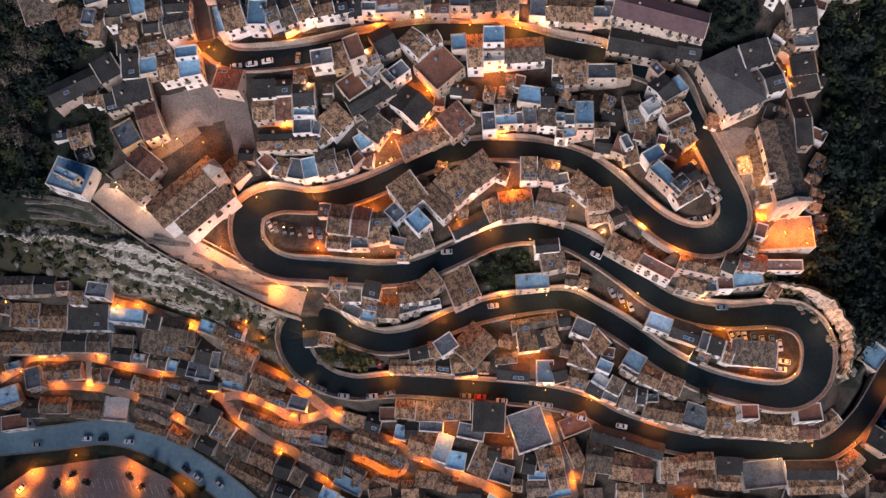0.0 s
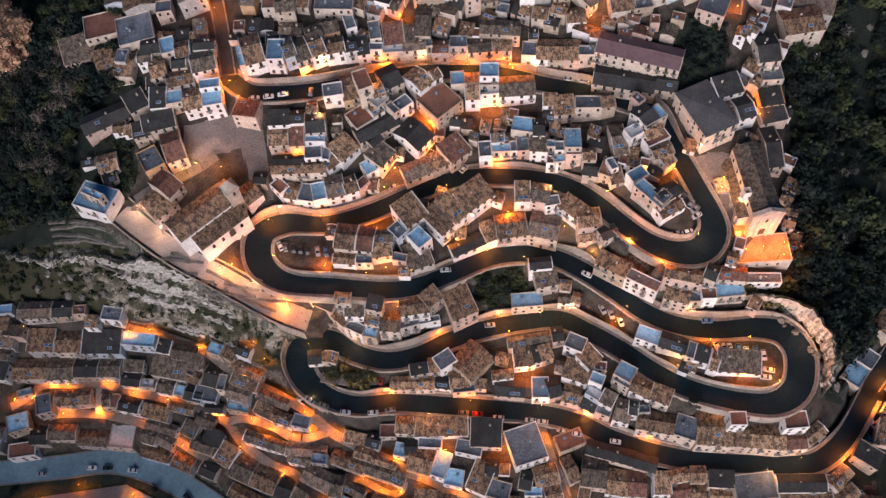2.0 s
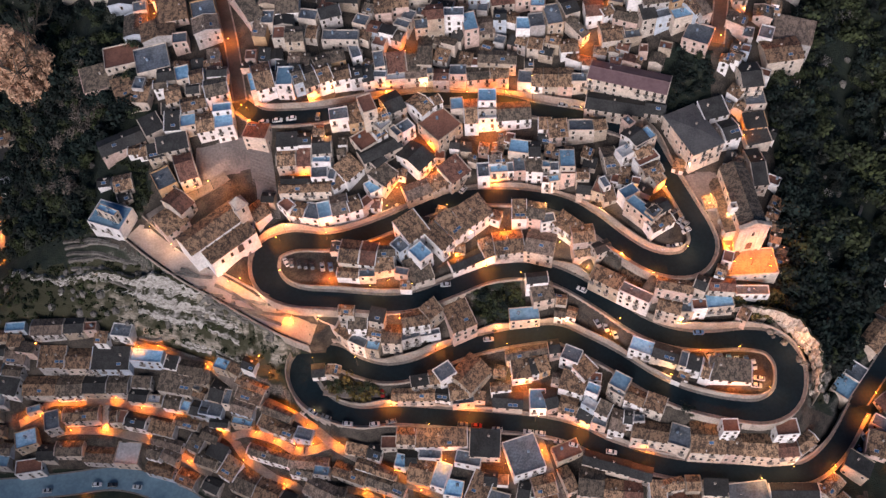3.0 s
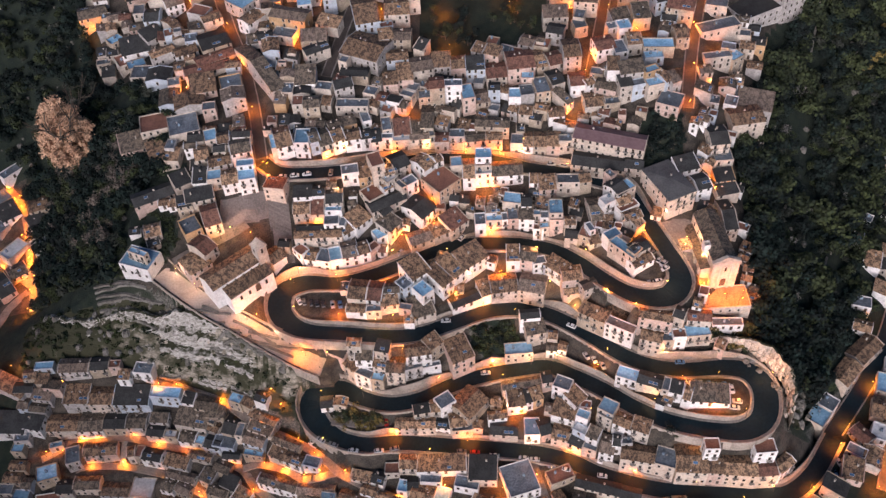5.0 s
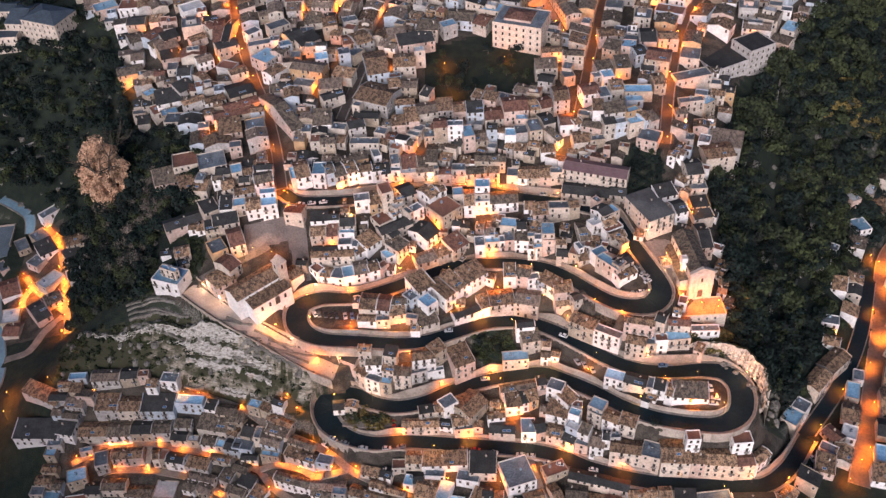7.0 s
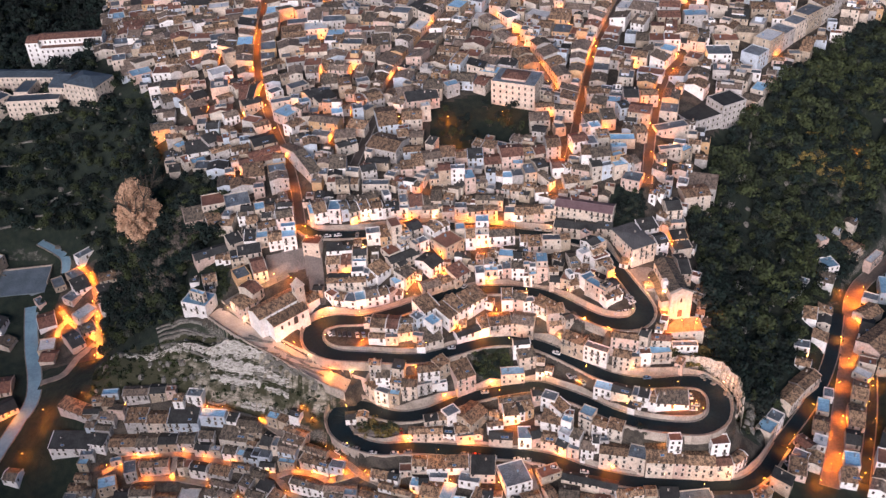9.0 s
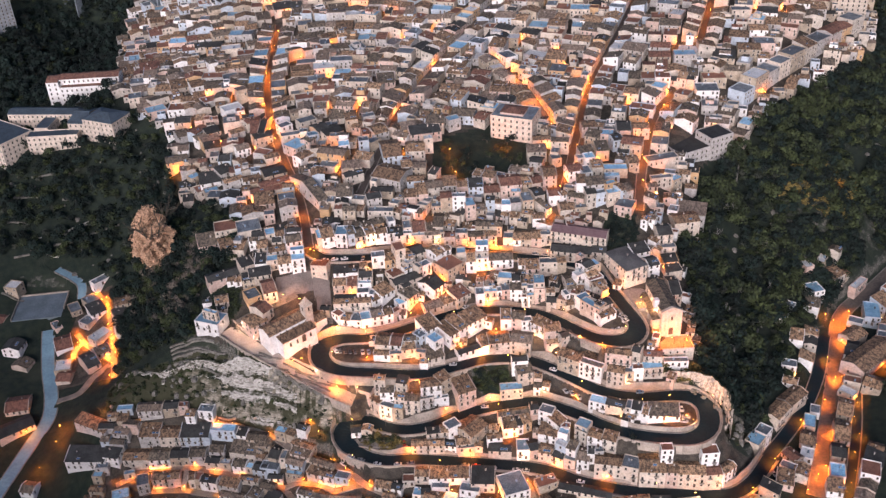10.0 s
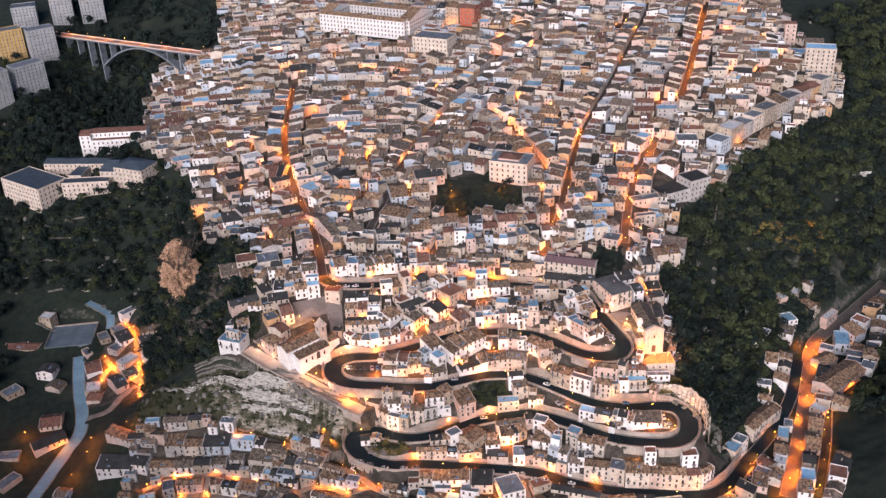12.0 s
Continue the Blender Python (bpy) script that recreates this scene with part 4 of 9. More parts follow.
UPPER_NEAR_C = [
    (-122.3, 272.9, 59.1, 8.6, 6.7, 41, 'F'),
    (-116.8, 262.9, 57.4, 13.1, 5.9, 17, 'F'),
    (-112.0, 252.7, 55.4, 12.7, 12.3, 53, 'B'),
    (-104.6, 254.1, 57.7, 6.7, 7.4, 56, 'T'),
    (-106.3, 239.9, 54.0, 11.3, 7.5, 51, 'T'),
    (-99.7, 208.8, 48.3, 6.6, 38.8, 34, 'T'),
    (-86.7, 236.1, 58.0, 18.3, 9.0, -17, 'T'),
    (-89.3, 228.5, 52.7, 11.3, 6.9, -17, 'F'),
    (-108.1, 275.8, 61.1, 12.1, 8.1, 33, 'F'),
    (-98.4, 266.2, 60.0, 9.0, 11.0, 37, 'G'),
    (-90.4, 262.5, 58.7, 12.8, 8.5, 39, 'G'),
    (-102.1, 258.4, 59.0, 6.5, 5.8, 23, 'B'),
    (-78.3, 270.6, 64.0, 7.9, 7.2, 14, 'T'),
]
UPPER_NEAR_D = [
    (-67.6, 275.9, 62.7, 8.1, 6.0, 18, 'F'),
    (-67.6, 259.4, 59.5, 6.3, 9.2, 12, 'T'),
    (-60.8, 260.1, 60.2, 10.3, 13.0, 30, 'T'),
    (-63.2, 249.1, 58.0, 8.6, 6.5, 48, 'F'),
    (-81.0, 245.4, 58.1, 6.8, 7.8, 11, 'B'),
    (-68.6, 245.3, 60.7, 6.2, 6.7, 12, 'F'),
    (-68.0, 232.0, 55.5, 11.4, 6.9, -20, 'T'),
    (-74.5, 222.5, 54.7, 12.3, 7.3, 4, 'T'),
    (-73.1, 215.0, 53.4, 11.7, 5.9, 28, 'G'),
    (-51.6, 239.9, 56.5, 11.8, 22.6, 12, 'T'),
    (-36.3, 239.6, 57.5, 12.0, 12.9, 2, 'T'),
    (-28.3, 244.3, 60.9, 5.6, 5.5, 8, 'W'),
    (-41.0, 229.1, 54.8, 6.1, 4.2, 12, 'R'),
]
UPPER_NEAR_E = [
    (-49.7, 216.4, 52.4, 19.8, 17.2, -25, 'T'),
    (-41.1, 222.4, 54.2, 6.6, 6.2, 10, 'T'),
    (-33.6, 223.3, 53.4, 8.9, 8.2, -3, 'T'),
    (-35.7, 212.2, 50.1, 10.2, 7.0, 5, 'T'),
    (-24.6, 207.2, 48.7, 10.3, 9.7, 11, 'T'),
    (-15.3, 208.8, 48.7, 8.8, 8.8, 3, 'T'),
    (-7.6, 208.0, 48.3, 7.3, 8.8, 5, 'T'),
    (0.1, 205.7, 48.7, 8.7, 7.8, 3, 'G'),
    (9.4, 203.5, 46.6, 9.3, 10.5, 6, 'E'),
    (-32.1, 202.3, 47.5, 7.6, 9.6, 4, 'T'),
    (-38.5, 198.2, 47.3, 6.7, 6.7, 5, 'T'),
    (-54.8, 202.6, 48.9, 13.1, 5.7, -7, 'G'),
    (-41.1, 262.9, 59.8, 10.4, 8.1, 13, 'T'),
]
UPPER_NEAR_F = [
    (-30.8, 257.0, 59.7, 20.0, 9.0, 13, 'G'),
    (-24.2, 266.4, 62.0, 11.5, 8.2, -4, 'T'),
    (-13.0, 268.3, 62.2, 8.6, 6.7, 25, 'B'),
    (-73.2, 184.3, 47.5, 7.1, 7.4, 5, 'T'),
    (-59.5, 194.0, 48.8, 8.8, 4.7, 16, 'G'),
    (-55.2, 185.7, 44.7, 14.7, 5.5, -3, 'F'),
    (-62.5, 174.2, 42.5, 5.8, 6.9, 25, 'T'),
    (-56.9, 176.6, 42.0, 7.2, 4.5, 15, 'T'),
    (-49.6, 180.2, 41.6, 4.0, 8.0, 18, 'F'),
    (-40.2, 177.6, 39.0, 4.4, 8.9, 9, 'F'),
    (-33.2, 176.6, 37.3, 8.0, 8.9, 7, 'T'),
    (-26.6, 176.6, 37.2, 5.8, 7.1, 6, 'T'),
    (-21.7, 182.3, 38.8, 5.8, 15.2, -3, 'T'),
]
UPPER_NEAR_G = [
    (-22.9, 192.0, 43.1, 5.9, 5.6, 6, 'F'),
    (-17.3, 192.3, 49.5, 6.6, 7.5, 5, 'E'),
    (-9.9, 192.7, 48.7, 8.0, 4.7, 0, 'F'),
    (-3.8, 191.1, 44.9, 5.9, 10.1, 11, 'B'),
    (7.1, 178.3, 37.7, 15.3, 6.2, -6, 'T'),
    (2.6, 192.7, 40.8, 6.5, 9.2, 10, 'T'),
    (8.5, 192.9, 46.0, 5.2, 4.7, -3, 'G'),
    (20.4, 205.7, 50.5, 12.4, 12.5, 6, 'E'),
    (29.3, 207.4, 49.5, 5.5, 12.3, 13, 'T'),
    (35.9, 206.2, 50.4, 7.4, 9.3, 16, 'T'),
    (43.4, 207.5, 54.7, 8.1, 12.6, 4, 'T'),
    (23.6, 197.4, 47.9, 5.8, 4.8, -3, 'B'),
    (17.6, 189.1, 44.8, 5.5, 6.5, -3, 'B'),
]
UPPER_NEAR_H = [
    (22.9, 190.2, 45.4, 6.1, 7.3, 6, 'F'),
    (29.4, 191.5, 47.0, 6.5, 10.9, 10, 'F'),
    (35.6, 195.9, 47.9, 6.3, 9.7, 20, 'G'),
    (35.5, 180.8, 40.5, 7.1, 6.2, 5, 'T'),
    (38.9, 186.4, 44.0, 4.2, 9.7, 41, 'T'),
    (52.0, 182.9, 45.2, 9.1, 8.9, 6, 'T'),
    (50.6, 190.0, 49.2, 5.0, 3.4, 26, 'T'),
    (57.9, 187.6, 49.6, 9.7, 6.4, -20, 'T'),
    (59.5, 180.8, 45.8, 7.2, 4.4, 8, 'F'),
    (65.2, 184.6, 53.4, 5.9, 6.2, 11, 'G'),
    (60.7, 192.4, 56.6, 5.4, 7.5, -3, 'T'),
    (68.4, 190.3, 56.3, 11.3, 7.2, 9, 'T'),
    (71.4, 184.7, 52.7, 7.2, 4.3, 16, 'F'),
]
UPPER_NEAR_I = [
    (77.8, 183.9, 53.3, 7.5, 5.2, 15, 'B'),
    (76.6, 189.2, 56.1, 7.4, 4.2, 24, 'B'),
    (81.5, 187.0, 54.5, 3.9, 9.7, 35, 'T'),
    (86.1, 185.4, 54.1, 4.8, 6.4, 27, 'T'),
    (52.6, 237.3, 60.0, 11.2, 5.4, -9, 'T'),
    (38.0, 231.4, 57.0, 11.7, 7.4, 2, 'T'),
    (41.8, 244.0, 58.3, 10.8, 5.5, 2, 'T'),
    (48.8, 224.8, 55.0, 6.2, 7.0, 12, 'F'),
    (58.2, 209.5, 55.6, 9.0, 9.5, 13, 'E'),
    (67.3, 228.0, 56.9, 9.3, 7.0, 13, 'T'),
    (63.1, 220.2, 56.8, 5.1, 4.9, 15, 'F'),
    (68.3, 219.5, 57.7, 6.1, 6.9, 11, 'B'),
    (76.3, 225.2, 60.2, 8.0, 9.2, 4, 'T'),
]
UPPER_NEAR_J = [
    (71.6, 209.3, 57.0, 7.0, 6.8, 5, 'T'),
    (64.8, 206.2, 55.5, 6.0, 9.4, 11, 'F'),
    (82.2, 206.6, 56.5, 13.9, 6.9, -3, 'B'),
    (79.6, 200.9, 54.5, 8.5, 4.8, 3, 'B'),
    (93.3, 213.8, 57.4, 6.0, 9.7, 7, 'T'),
    (73.4, 240.3, 61.3, 9.2, 7.4, -25, 'T'),
    (81.7, 240.2, 62.4, 7.7, 7.6, -12, 'B'),
    (85.9, 234.3, 62.2, 6.5, 8.9, 16, 'G'),
    (95.4, 228.9, 62.3, 12.4, 11.5, -18, 'T'),
    (102.8, 244.9, 63.9, 10.2, 7.7, -4, 'T'),
    (71.7, 254.8, 61.6, 9.1, 8.9, 3, 'T'),
    (92.2, 246.0, 63.8, 8.8, 13.2, -4, 'G'),
    (112.1, 222.2, 53.9, 19.7, 7.5, 16, 'F'),
]
UPPER_NEAR_K = [
    (109.3, 205.6, 49.6, 12.8, 4.7, 8, 'F'),
    (118.0, 207.4, 47.6, 7.7, 5.3, 37, 'B'),
    (102.2, 195.6, 50.1, 5.9, 5.5, 6, 'T'),
]
HAMLET = [
    (-307.1, 186.9, -26.4, 24.6, 9.4, -6, 'E'),
    (-298.4, 142.2, -31.0, 11.3, 9.1, 52, 'F'),
    (-241.3, 210.6, -15.5, 11.5, 6.0, 49, 'F'),
    (-207.6, 84.6, -22.5, 21.8, 6.8, -26, 'T'),
    (-208.2, 70.1, -31.5, 21.7, 9.8, -2, 'G'),
    (-279.6, 88.0, -39.0, 11.8, 7.6, 6, 'F'),
    (-271.7, 66.0, -39.3, 13.7, 7.2, 60, 'F'),
    (-263.9, 116.1, -35.4, 12.9, 12.8, 11, 'E'),
    (-259.3, 97.8, -35.8, 19.7, 10.5, 36, 'G'),
    (-246.9, 145.2, -31.9, 9.5, 10.4, 11, 'W'),
    (-242.9, 136.3, -32.5, 8.6, 9.4, -2, 'E'),
    (-252.8, 164.0, -29.3, 10.1, 13.8, 25, 'E'),
    (-261.5, 179.1, -27.5, 4.7, 9.0, 40, 'F'),
]
HAMLET_B = [
    (-241.9, 179.9, -25.0, 8.3, 7.5, -29, 'F'),
    (-229.2, 164.4, -24.1, 12.4, 7.9, 56, 'W'),
    (-224.3, 151.7, -25.5, 9.1, 8.3, 36, 'T'),
    (-229.7, 143.4, -26.7, 8.1, 15.0, 41, 'G'),
    (-238.1, 187.7, -22.0, 9.9, 10.5, 37, 'G'),
    (-219.1, 185.0, -13.9, 9.6, 9.3, 20, 'T'),
    (-218.3, 176.5, -17.5, 9.2, 8.8, 39, 'G'),
    (-214.2, 163.1, -18.9, 8.0, 7.4, 34, 'W'),
    (-244.4, 197.3, -21.1, 8.7, 9.1, 46, 'F'),
    (-254.1, 193.0, -24.3, 6.8, 10.8, 32, 'F'),
]
VALLEY_EAST = [
    (165.0, 94.6, -24.0, 15.9, 8.6, 41, 'T'),
    (153.5, 81.9, -22.0, 13.3, 8.0, 47, 'T'),
    (180.6, 141.8, -20.7, 7.8, 8.4, -19, 'T'),
    (169.7, 118.3, -21.4, 8.2, 6.3, -17, 'F'),
    (167.4, 106.7, -23.5, 8.1, 6.1, -24, 'T'),
    (197.8, 170.0, -19.0, 8.8, 7.4, -27, 'T'),
    (201.4, 180.4, -15.5, 8.7, 9.8, 14, 'B'),
    (217.6, 194.9, -15.4, 11.0, 8.1, -65, 'T'),
    (222.7, 195.9, -17.4, 11.6, 5.0, 40, 'T'),
    (234.5, 195.9, -24.1, 15.0, 4.7, 44, 'W'),
    (211.0, 199.9, -7.9, 5.2, 9.3, -35, 'W'),
]
VALLEY_EAST_B = [
    (199.5, 193.3, -7.1, 7.4, 5.8, -66, 'W'),
    (180.6, 161.6, -13.1, 7.0, 5.3, -34, 'F'),
    (173.1, 149.8, -12.4, 6.7, 4.6, -23, 'T'),
    (170.8, 80.4, -28.8, 6.0, 10.2, -20, 'B'),
    (166.2, 68.2, -28.9, 7.6, 9.8, -19, 'T'),
    (162.2, 56.8, -28.4, 6.4, 7.8, -25, 'W'),
    (154.6, 55.5, -28.0, 8.9, 6.3, -55, 'E'),
    (150.2, 47.7, -27.5, 7.7, 5.0, -34, 'F'),
    (146.1, 39.1, -26.9, 8.3, 8.9, -18, 'T'),
    (176.9, 90.7, -30.4, 4.9, 6.7, -19, 'F'),
    (198.9, 104.5, -30.4, 9.0, 5.9, -43, 'W'),
]
VALLEY_EAST_C = [
    (192.7, 90.6, -29.4, 7.8, 13.6, -23, 'T'),
    (185.0, 73.5, -29.3, 7.6, 15.4, -15, 'T'),
    (178.5, 58.8, -28.8, 6.8, 9.5, -16, 'G'),
    (173.4, 44.6, -28.2, 7.2, 9.1, -15, 'B'),
    (168.4, 33.9, -27.6, 7.6, 7.9, -13, 'T'),
    (212.7, 139.9, -29.5, 6.6, 14.7, -27, 'G'),
    (217.4, 152.1, -28.8, 13.6, 9.7, 33, 'T'),
    (218.8, 130.0, -26.2, 34.8, 14.1, 39, 'T'),
    (235.3, 172.8, -27.8, 9.0, 16.0, -14, 'B'),
    (245.8, 181.9, -27.9, 12.4, 11.0, 34, 'T'),
]
HOUSE_ROWS = WEST_CLUSTER + WEST_CLUSTER_B + WEST_CLUSTER_C + UPPER_ROW + UPPER_ROW_B + PALACE + CENTRE_WEST + CENTRE_WEST_B + CENTRE_WEST_C + CENTRE + CENTRE_B + CENTRE_C + PROW + PROW_B + CRESCENT + PARKING_TERRACE + PARKING_TERRACE_B + UPPER_BEND + EAST_TERRACE + EAST_TERRACE_B + LOWER_BEND + LOWER_BEND_B + LOWER_ROW + LOWER_ROW_B + LOWER_ROW_C + LOWER_ROW_EAST + LOWER_ROW_EAST_B + SOUTH_ROW + SOUTH_ROW_B + SOUTH_ROW_C + SOUTH_LOW + SOUTH_LOW_B
HAMLET_ROWS = HAMLET + HAMLET_B
VALLEY_ROWS = VALLEY_EAST + VALLEY_EAST_B + VALLEY_EAST_C
NEAR_ROWS = UPPER_NEAR + UPPER_NEAR_B + UPPER_NEAR_C + UPPER_NEAR_D + UPPER_NEAR_E + UPPER_NEAR_F + UPPER_NEAR_G + UPPER_NEAR_H + UPPER_NEAR_I + UPPER_NEAR_J + UPPER_NEAR_K
LOW_ROWS = LOW_NORTH + LOW_NORTH_B + LOW_NORTH_C + LOW_SOUTH + LOW_SOUTH_B + LOW_SOUTH_C + LOW_SOUTH_D
LAMPS_CORE = [(-91.5, 157.7), (-38.5, 167.0), (-24.8, 154.4), (-18.2, 146.6), (-32.3, 130.1), (-60.6, 144.5), (4.0, 131.8), (24.9, 143.9), (40.2, 156.6), (60.2, 122.3), (67.9, 122.5), (-77.6, 116.1), (-60.7, 112.3), (-79.7, 112.8), (-110.5, 127.4), (-42.1, 107.7), (-59.3, 93.0), (-26.2, 90.5), (-92.5, 95.8), (8.1, 115.0), (28.1, 107.5), (51.4, 97.2), (62.7, 88.2), (20.4, 81.1), (3.8, 82.1), (-19.3, 74.3), (-49.7, 69.7), (-35.3, 54.0), (-6.5, 51.9), (18.5, 48.9), (58.6, 35.9), (83.0, 31.2), (112.4, 29.6), (127.3, 31.0), (87.6, 52.9), (91.1, 92.2), (99.3, 94.9), (106.7, 97.4), (103.5, 91.7), (89.9, 100.2), (84.1, 131.2), (-3.7, 112.5), (1.1, 102.1), (34.4, 45.6), (9.0, 61.6), (15.6, 60.1), (43.0, 59.3), (76.5, 131.2), (-67.0, 161.5), (-87.0, 161.2), (-57.5, 164.6), (-4.8, 168.2), (9.8, 168.3), (-126.8, 115.1), (-108.7, 99.4), (-73.0, 81.9)]
LAMPS_LOW = [(-182.1, 83.5), (-175.6, 65.3), (-151.9, 64.7), (-131.4, 81.4), (-111.1, 75.3), (-126.0, 58.5), (-170.6, 54.4), (-155.6, 54.2), (-119.0, 41.1), (-90.2, 49.6), (-83.5, 45.6), (-74.8, 41.3), (-77.2, 54.1), (-65.8, 42.1), (-47.2, 36.6), (-47.9, 26.1), (-34.2, 21.1), (-10.3, 19.1), (69.3, 15.0), (20.3, 38.3), (28.8, 18.1), (-98.2, 66.1), (-105.3, 51.8), (-77.9, 30.8), (-84.8, 68.7), (-89.9, 71.7), (-181.7, 58.5), (-64.3, 34.4), (-179.7, 23.9), (-164.2, 29.3), (-141.3, 23.8), (-118.4, 17.3), (-136.4, 17.4), (-165.8, 19.6), (-185.7, 15.3)]
LAMPS_UPPER = [(-145.4, 390.0), (-138.3, 330.2), (-131.2, 272.6), (-119.1, 240.4), (-110.4, 215.4), (-100.7, 186.1), (-92.5, 157.6), (-103.0, 384.5), (-90.3, 429.3), (23.0, 319.6), (34.0, 293.4), (37.6, 273.3), (63.1, 239.1), (69.9, 268.0), (52.6, 205.9), (43.6, 182.7), (101.1, 222.6), (96.8, 198.4), (91.8, 176.1), (110.6, 240.8), (129.1, 225.0), (120.3, 253.9), (164.8, 357.4), (176.2, 393.0), (193.9, 446.1), (208.3, 491.4), (184.1, 480.2), (230.5, 471.0), (228.2, 395.5), (236.0, 426.2), (1.2, 158.6), (21.7, 172.0), (101.4, 143.8), (-11.3, 219.0), (-42.1, 186.1), (-122.9, 339.4), (-142.4, 440.8), (-78.6, 327.8), (-181.3, 305.7), (12.6, 166.4), (74.2, 220.9), (39.8, 180.4), (-26.0, 173.1), (-31.1, 158.0)]
LAMPS_VALLEY = [(-235.1, 195.4), (-220.3, 159.4), (-242.7, 162.7), (-212.2, 126.0), (-204.8, 90.4), (-275.2, 105.1), (-254.5, 97.5), (-270.9, 84.1), (-229.4, 81.7), (-234.4, 68.8), (-231.5, 94.4), (204.4, 167.1), (214.2, 162.3), (223.4, 173.7), (196.5, 117.2), (178.6, 75.5), (200.7, 99.6), (163.5, 41.7), (178.2, 36.7), (221.5, 131.4), (252.5, 168.6), (142.9, 49.2), (151.6, 58.4), (170.4, 80.0), (171.4, 114.5), (239.3, 171.6)]
CARS_0 = [(-76.4, 103.0, -61), (-74.3, 102.5, -77), (-71.2, 101.7, -78), (-68.6, 101.2, -78), (-65.9, 100.7, -78), (-61.9, 100.0, -79), (-58.7, 99.7, -79), (-84.9, 152.1, 8), (-79.7, 153.0, 8), (-74.5, 154.3, 9), (-64.2, 155.6, -92), (-90.9, 151.5, -82), (-34.0, 124.5, 43), (-7.4, 131.5, 52), (32.8, 162.2, -10), (37.9, 161.4, -13), (-42.6, 47.0, 5), (-36.4, 48.1, 14), (-9.1, 47.1, -3), (-3.8, 46.7, -3), (3.9, 45.3, -5), (15.7, 44.3, -6), (20.1, 43.7, -6), (1.3, 77.8, 4), (42.9, 80.7, -66)]
CARS_1 = [(45.9, 78.7, -75), (49.1, 75.7, -75), (81.9, 64.7, -69), (84.3, 64.3, -79), (86.4, 63.5, -84), (89.4, 63.0, -85), (92.1, 62.0, -85), (95.4, 62.1, -86), (97.7, 60.5, -86), (98.7, 55.1, -11), (97.4, 52.5, -6), (-39.8, 58.5, -86), (67.5, 117.5, 34), (71.7, 113.5, 30), (73.6, 110.1, 58), (71.7, 99.5, 15), (67.6, 99.3, 13), (75.0, 108.2, 40), (75.4, 105.8, 31), (37.5, 93.1, -29), (-70.8, 53.6, -39), (-52.9, 47.1, -6), (-61.2, 49.7, -24), (-66.5, 51.8, -34), (-159.5, 35.5, 3)]
CARS_2 = [(-153.0, 35.3, 2), (-142.7, 34.3, -5), (-105.5, 17.9, -38), (-179.7, 33.1, 3), (-119.0, 23.4, -38), (-114.4, 20.6, -37), (-184.5, 16.5, 52), (139.7, 38.4, -73), (137.8, 29.5, -72), (135.1, 17.8, -61), (142.1, 43.4, -69), (-14.7, 93.7, 3), (27.2, 40.4, -19), (32.6, 39.0, -15), (46.4, 36.2, -11), (79.5, 73.9, 0)]
# ---------- ground ----------
PARKING = [(-84, 90), (-84, 109), (-55, 104), (-55, 92)]
ISLAND = [(-68, 57), (-38, 56), (-38, 64), (-68, 66)]
NORTH_GARDEN = [(74, 176), (88, 178), (90, 160), (84, 152), (72, 154), (70, 166)]
WEST_GARDENS = [(-160, 114), (-156, 146), (-133, 143), (-129, 128), (-136, 119), (-148, 121)]
PROMENADE = [(-136.1, 115.4, 14.0), (-125.8, 107.5, 12.2), (-112.0, 98.3, 9.8), (-98.8, 91.8, 6.5), (-86.0, 85.3, 2.5), (-75.0, 80.5, -1.5), (-66.0, 78.0, -5.0)]
LANE_VILLA = [(16, 346, 68.0), (27, 326, 65.0), (36, 310, 62.0), (44, 288, 58.0), (50, 266, 55.0)]
STREETS = [(MAIN_ROAD, 8.6), (STREET_WEST, 4.6), (STREET_MID, 4.2), (STREET_EAST, 4.2), (STREET_LIT, 4.8), (STREET_FAR, 4.6), (LANE_CLIFF, 3.6), (LANE_LOW, 3.4), (LANE_LOWER, 3.2),
           (LANE_LOOP, 3.2), (STAIR_LANE, 4.0), (RIVER_ROAD, 9.0), (VALLEY_ROAD, 6.4), (VALLEY_AVENUE, 8.0), (WEST_ROAD, 7.0), (WEST_LANE, 3.5), (PROMENADE, 8.4), (LANE_VILLA, 3.8), (LANE_LINK, 2.6), (LANE_FOOT, 2.6), (LANE_FORE, 4.2), (HAMLET_LANE, 3.4), (HAMLET_FORK, 3.4), (HAMLET_FOOT, 4.0), (WEST_TOP, 5.0), (EAST_LANE, 4.6)]


def smooth_line(line, step=2.0):
    """Catmull-Rom points along a centre line."""
    p = np.array(line, float)
    p = np.vstack([2 * p[0] - p[1], p, 2 * p[-1] - p[-2]])
    out = []
    for i in range(1, len(p) - 2):
        a, b, c, d = p[i - 1], p[i], p[i + 1], p[i + 2]
        n = max(2, int(np.hypot(*(c - b)[:2]) / step))
        for k in range(n):
            t = k / n
            out.append(0.5 * (2 * b + (c - a) * t + (2 * a - 5 * b + 4 * c - d) * t * t + (3 * b - a - 3 * c + d) * t ** 3))
    out.append(p[-2])
    return np.array(out)


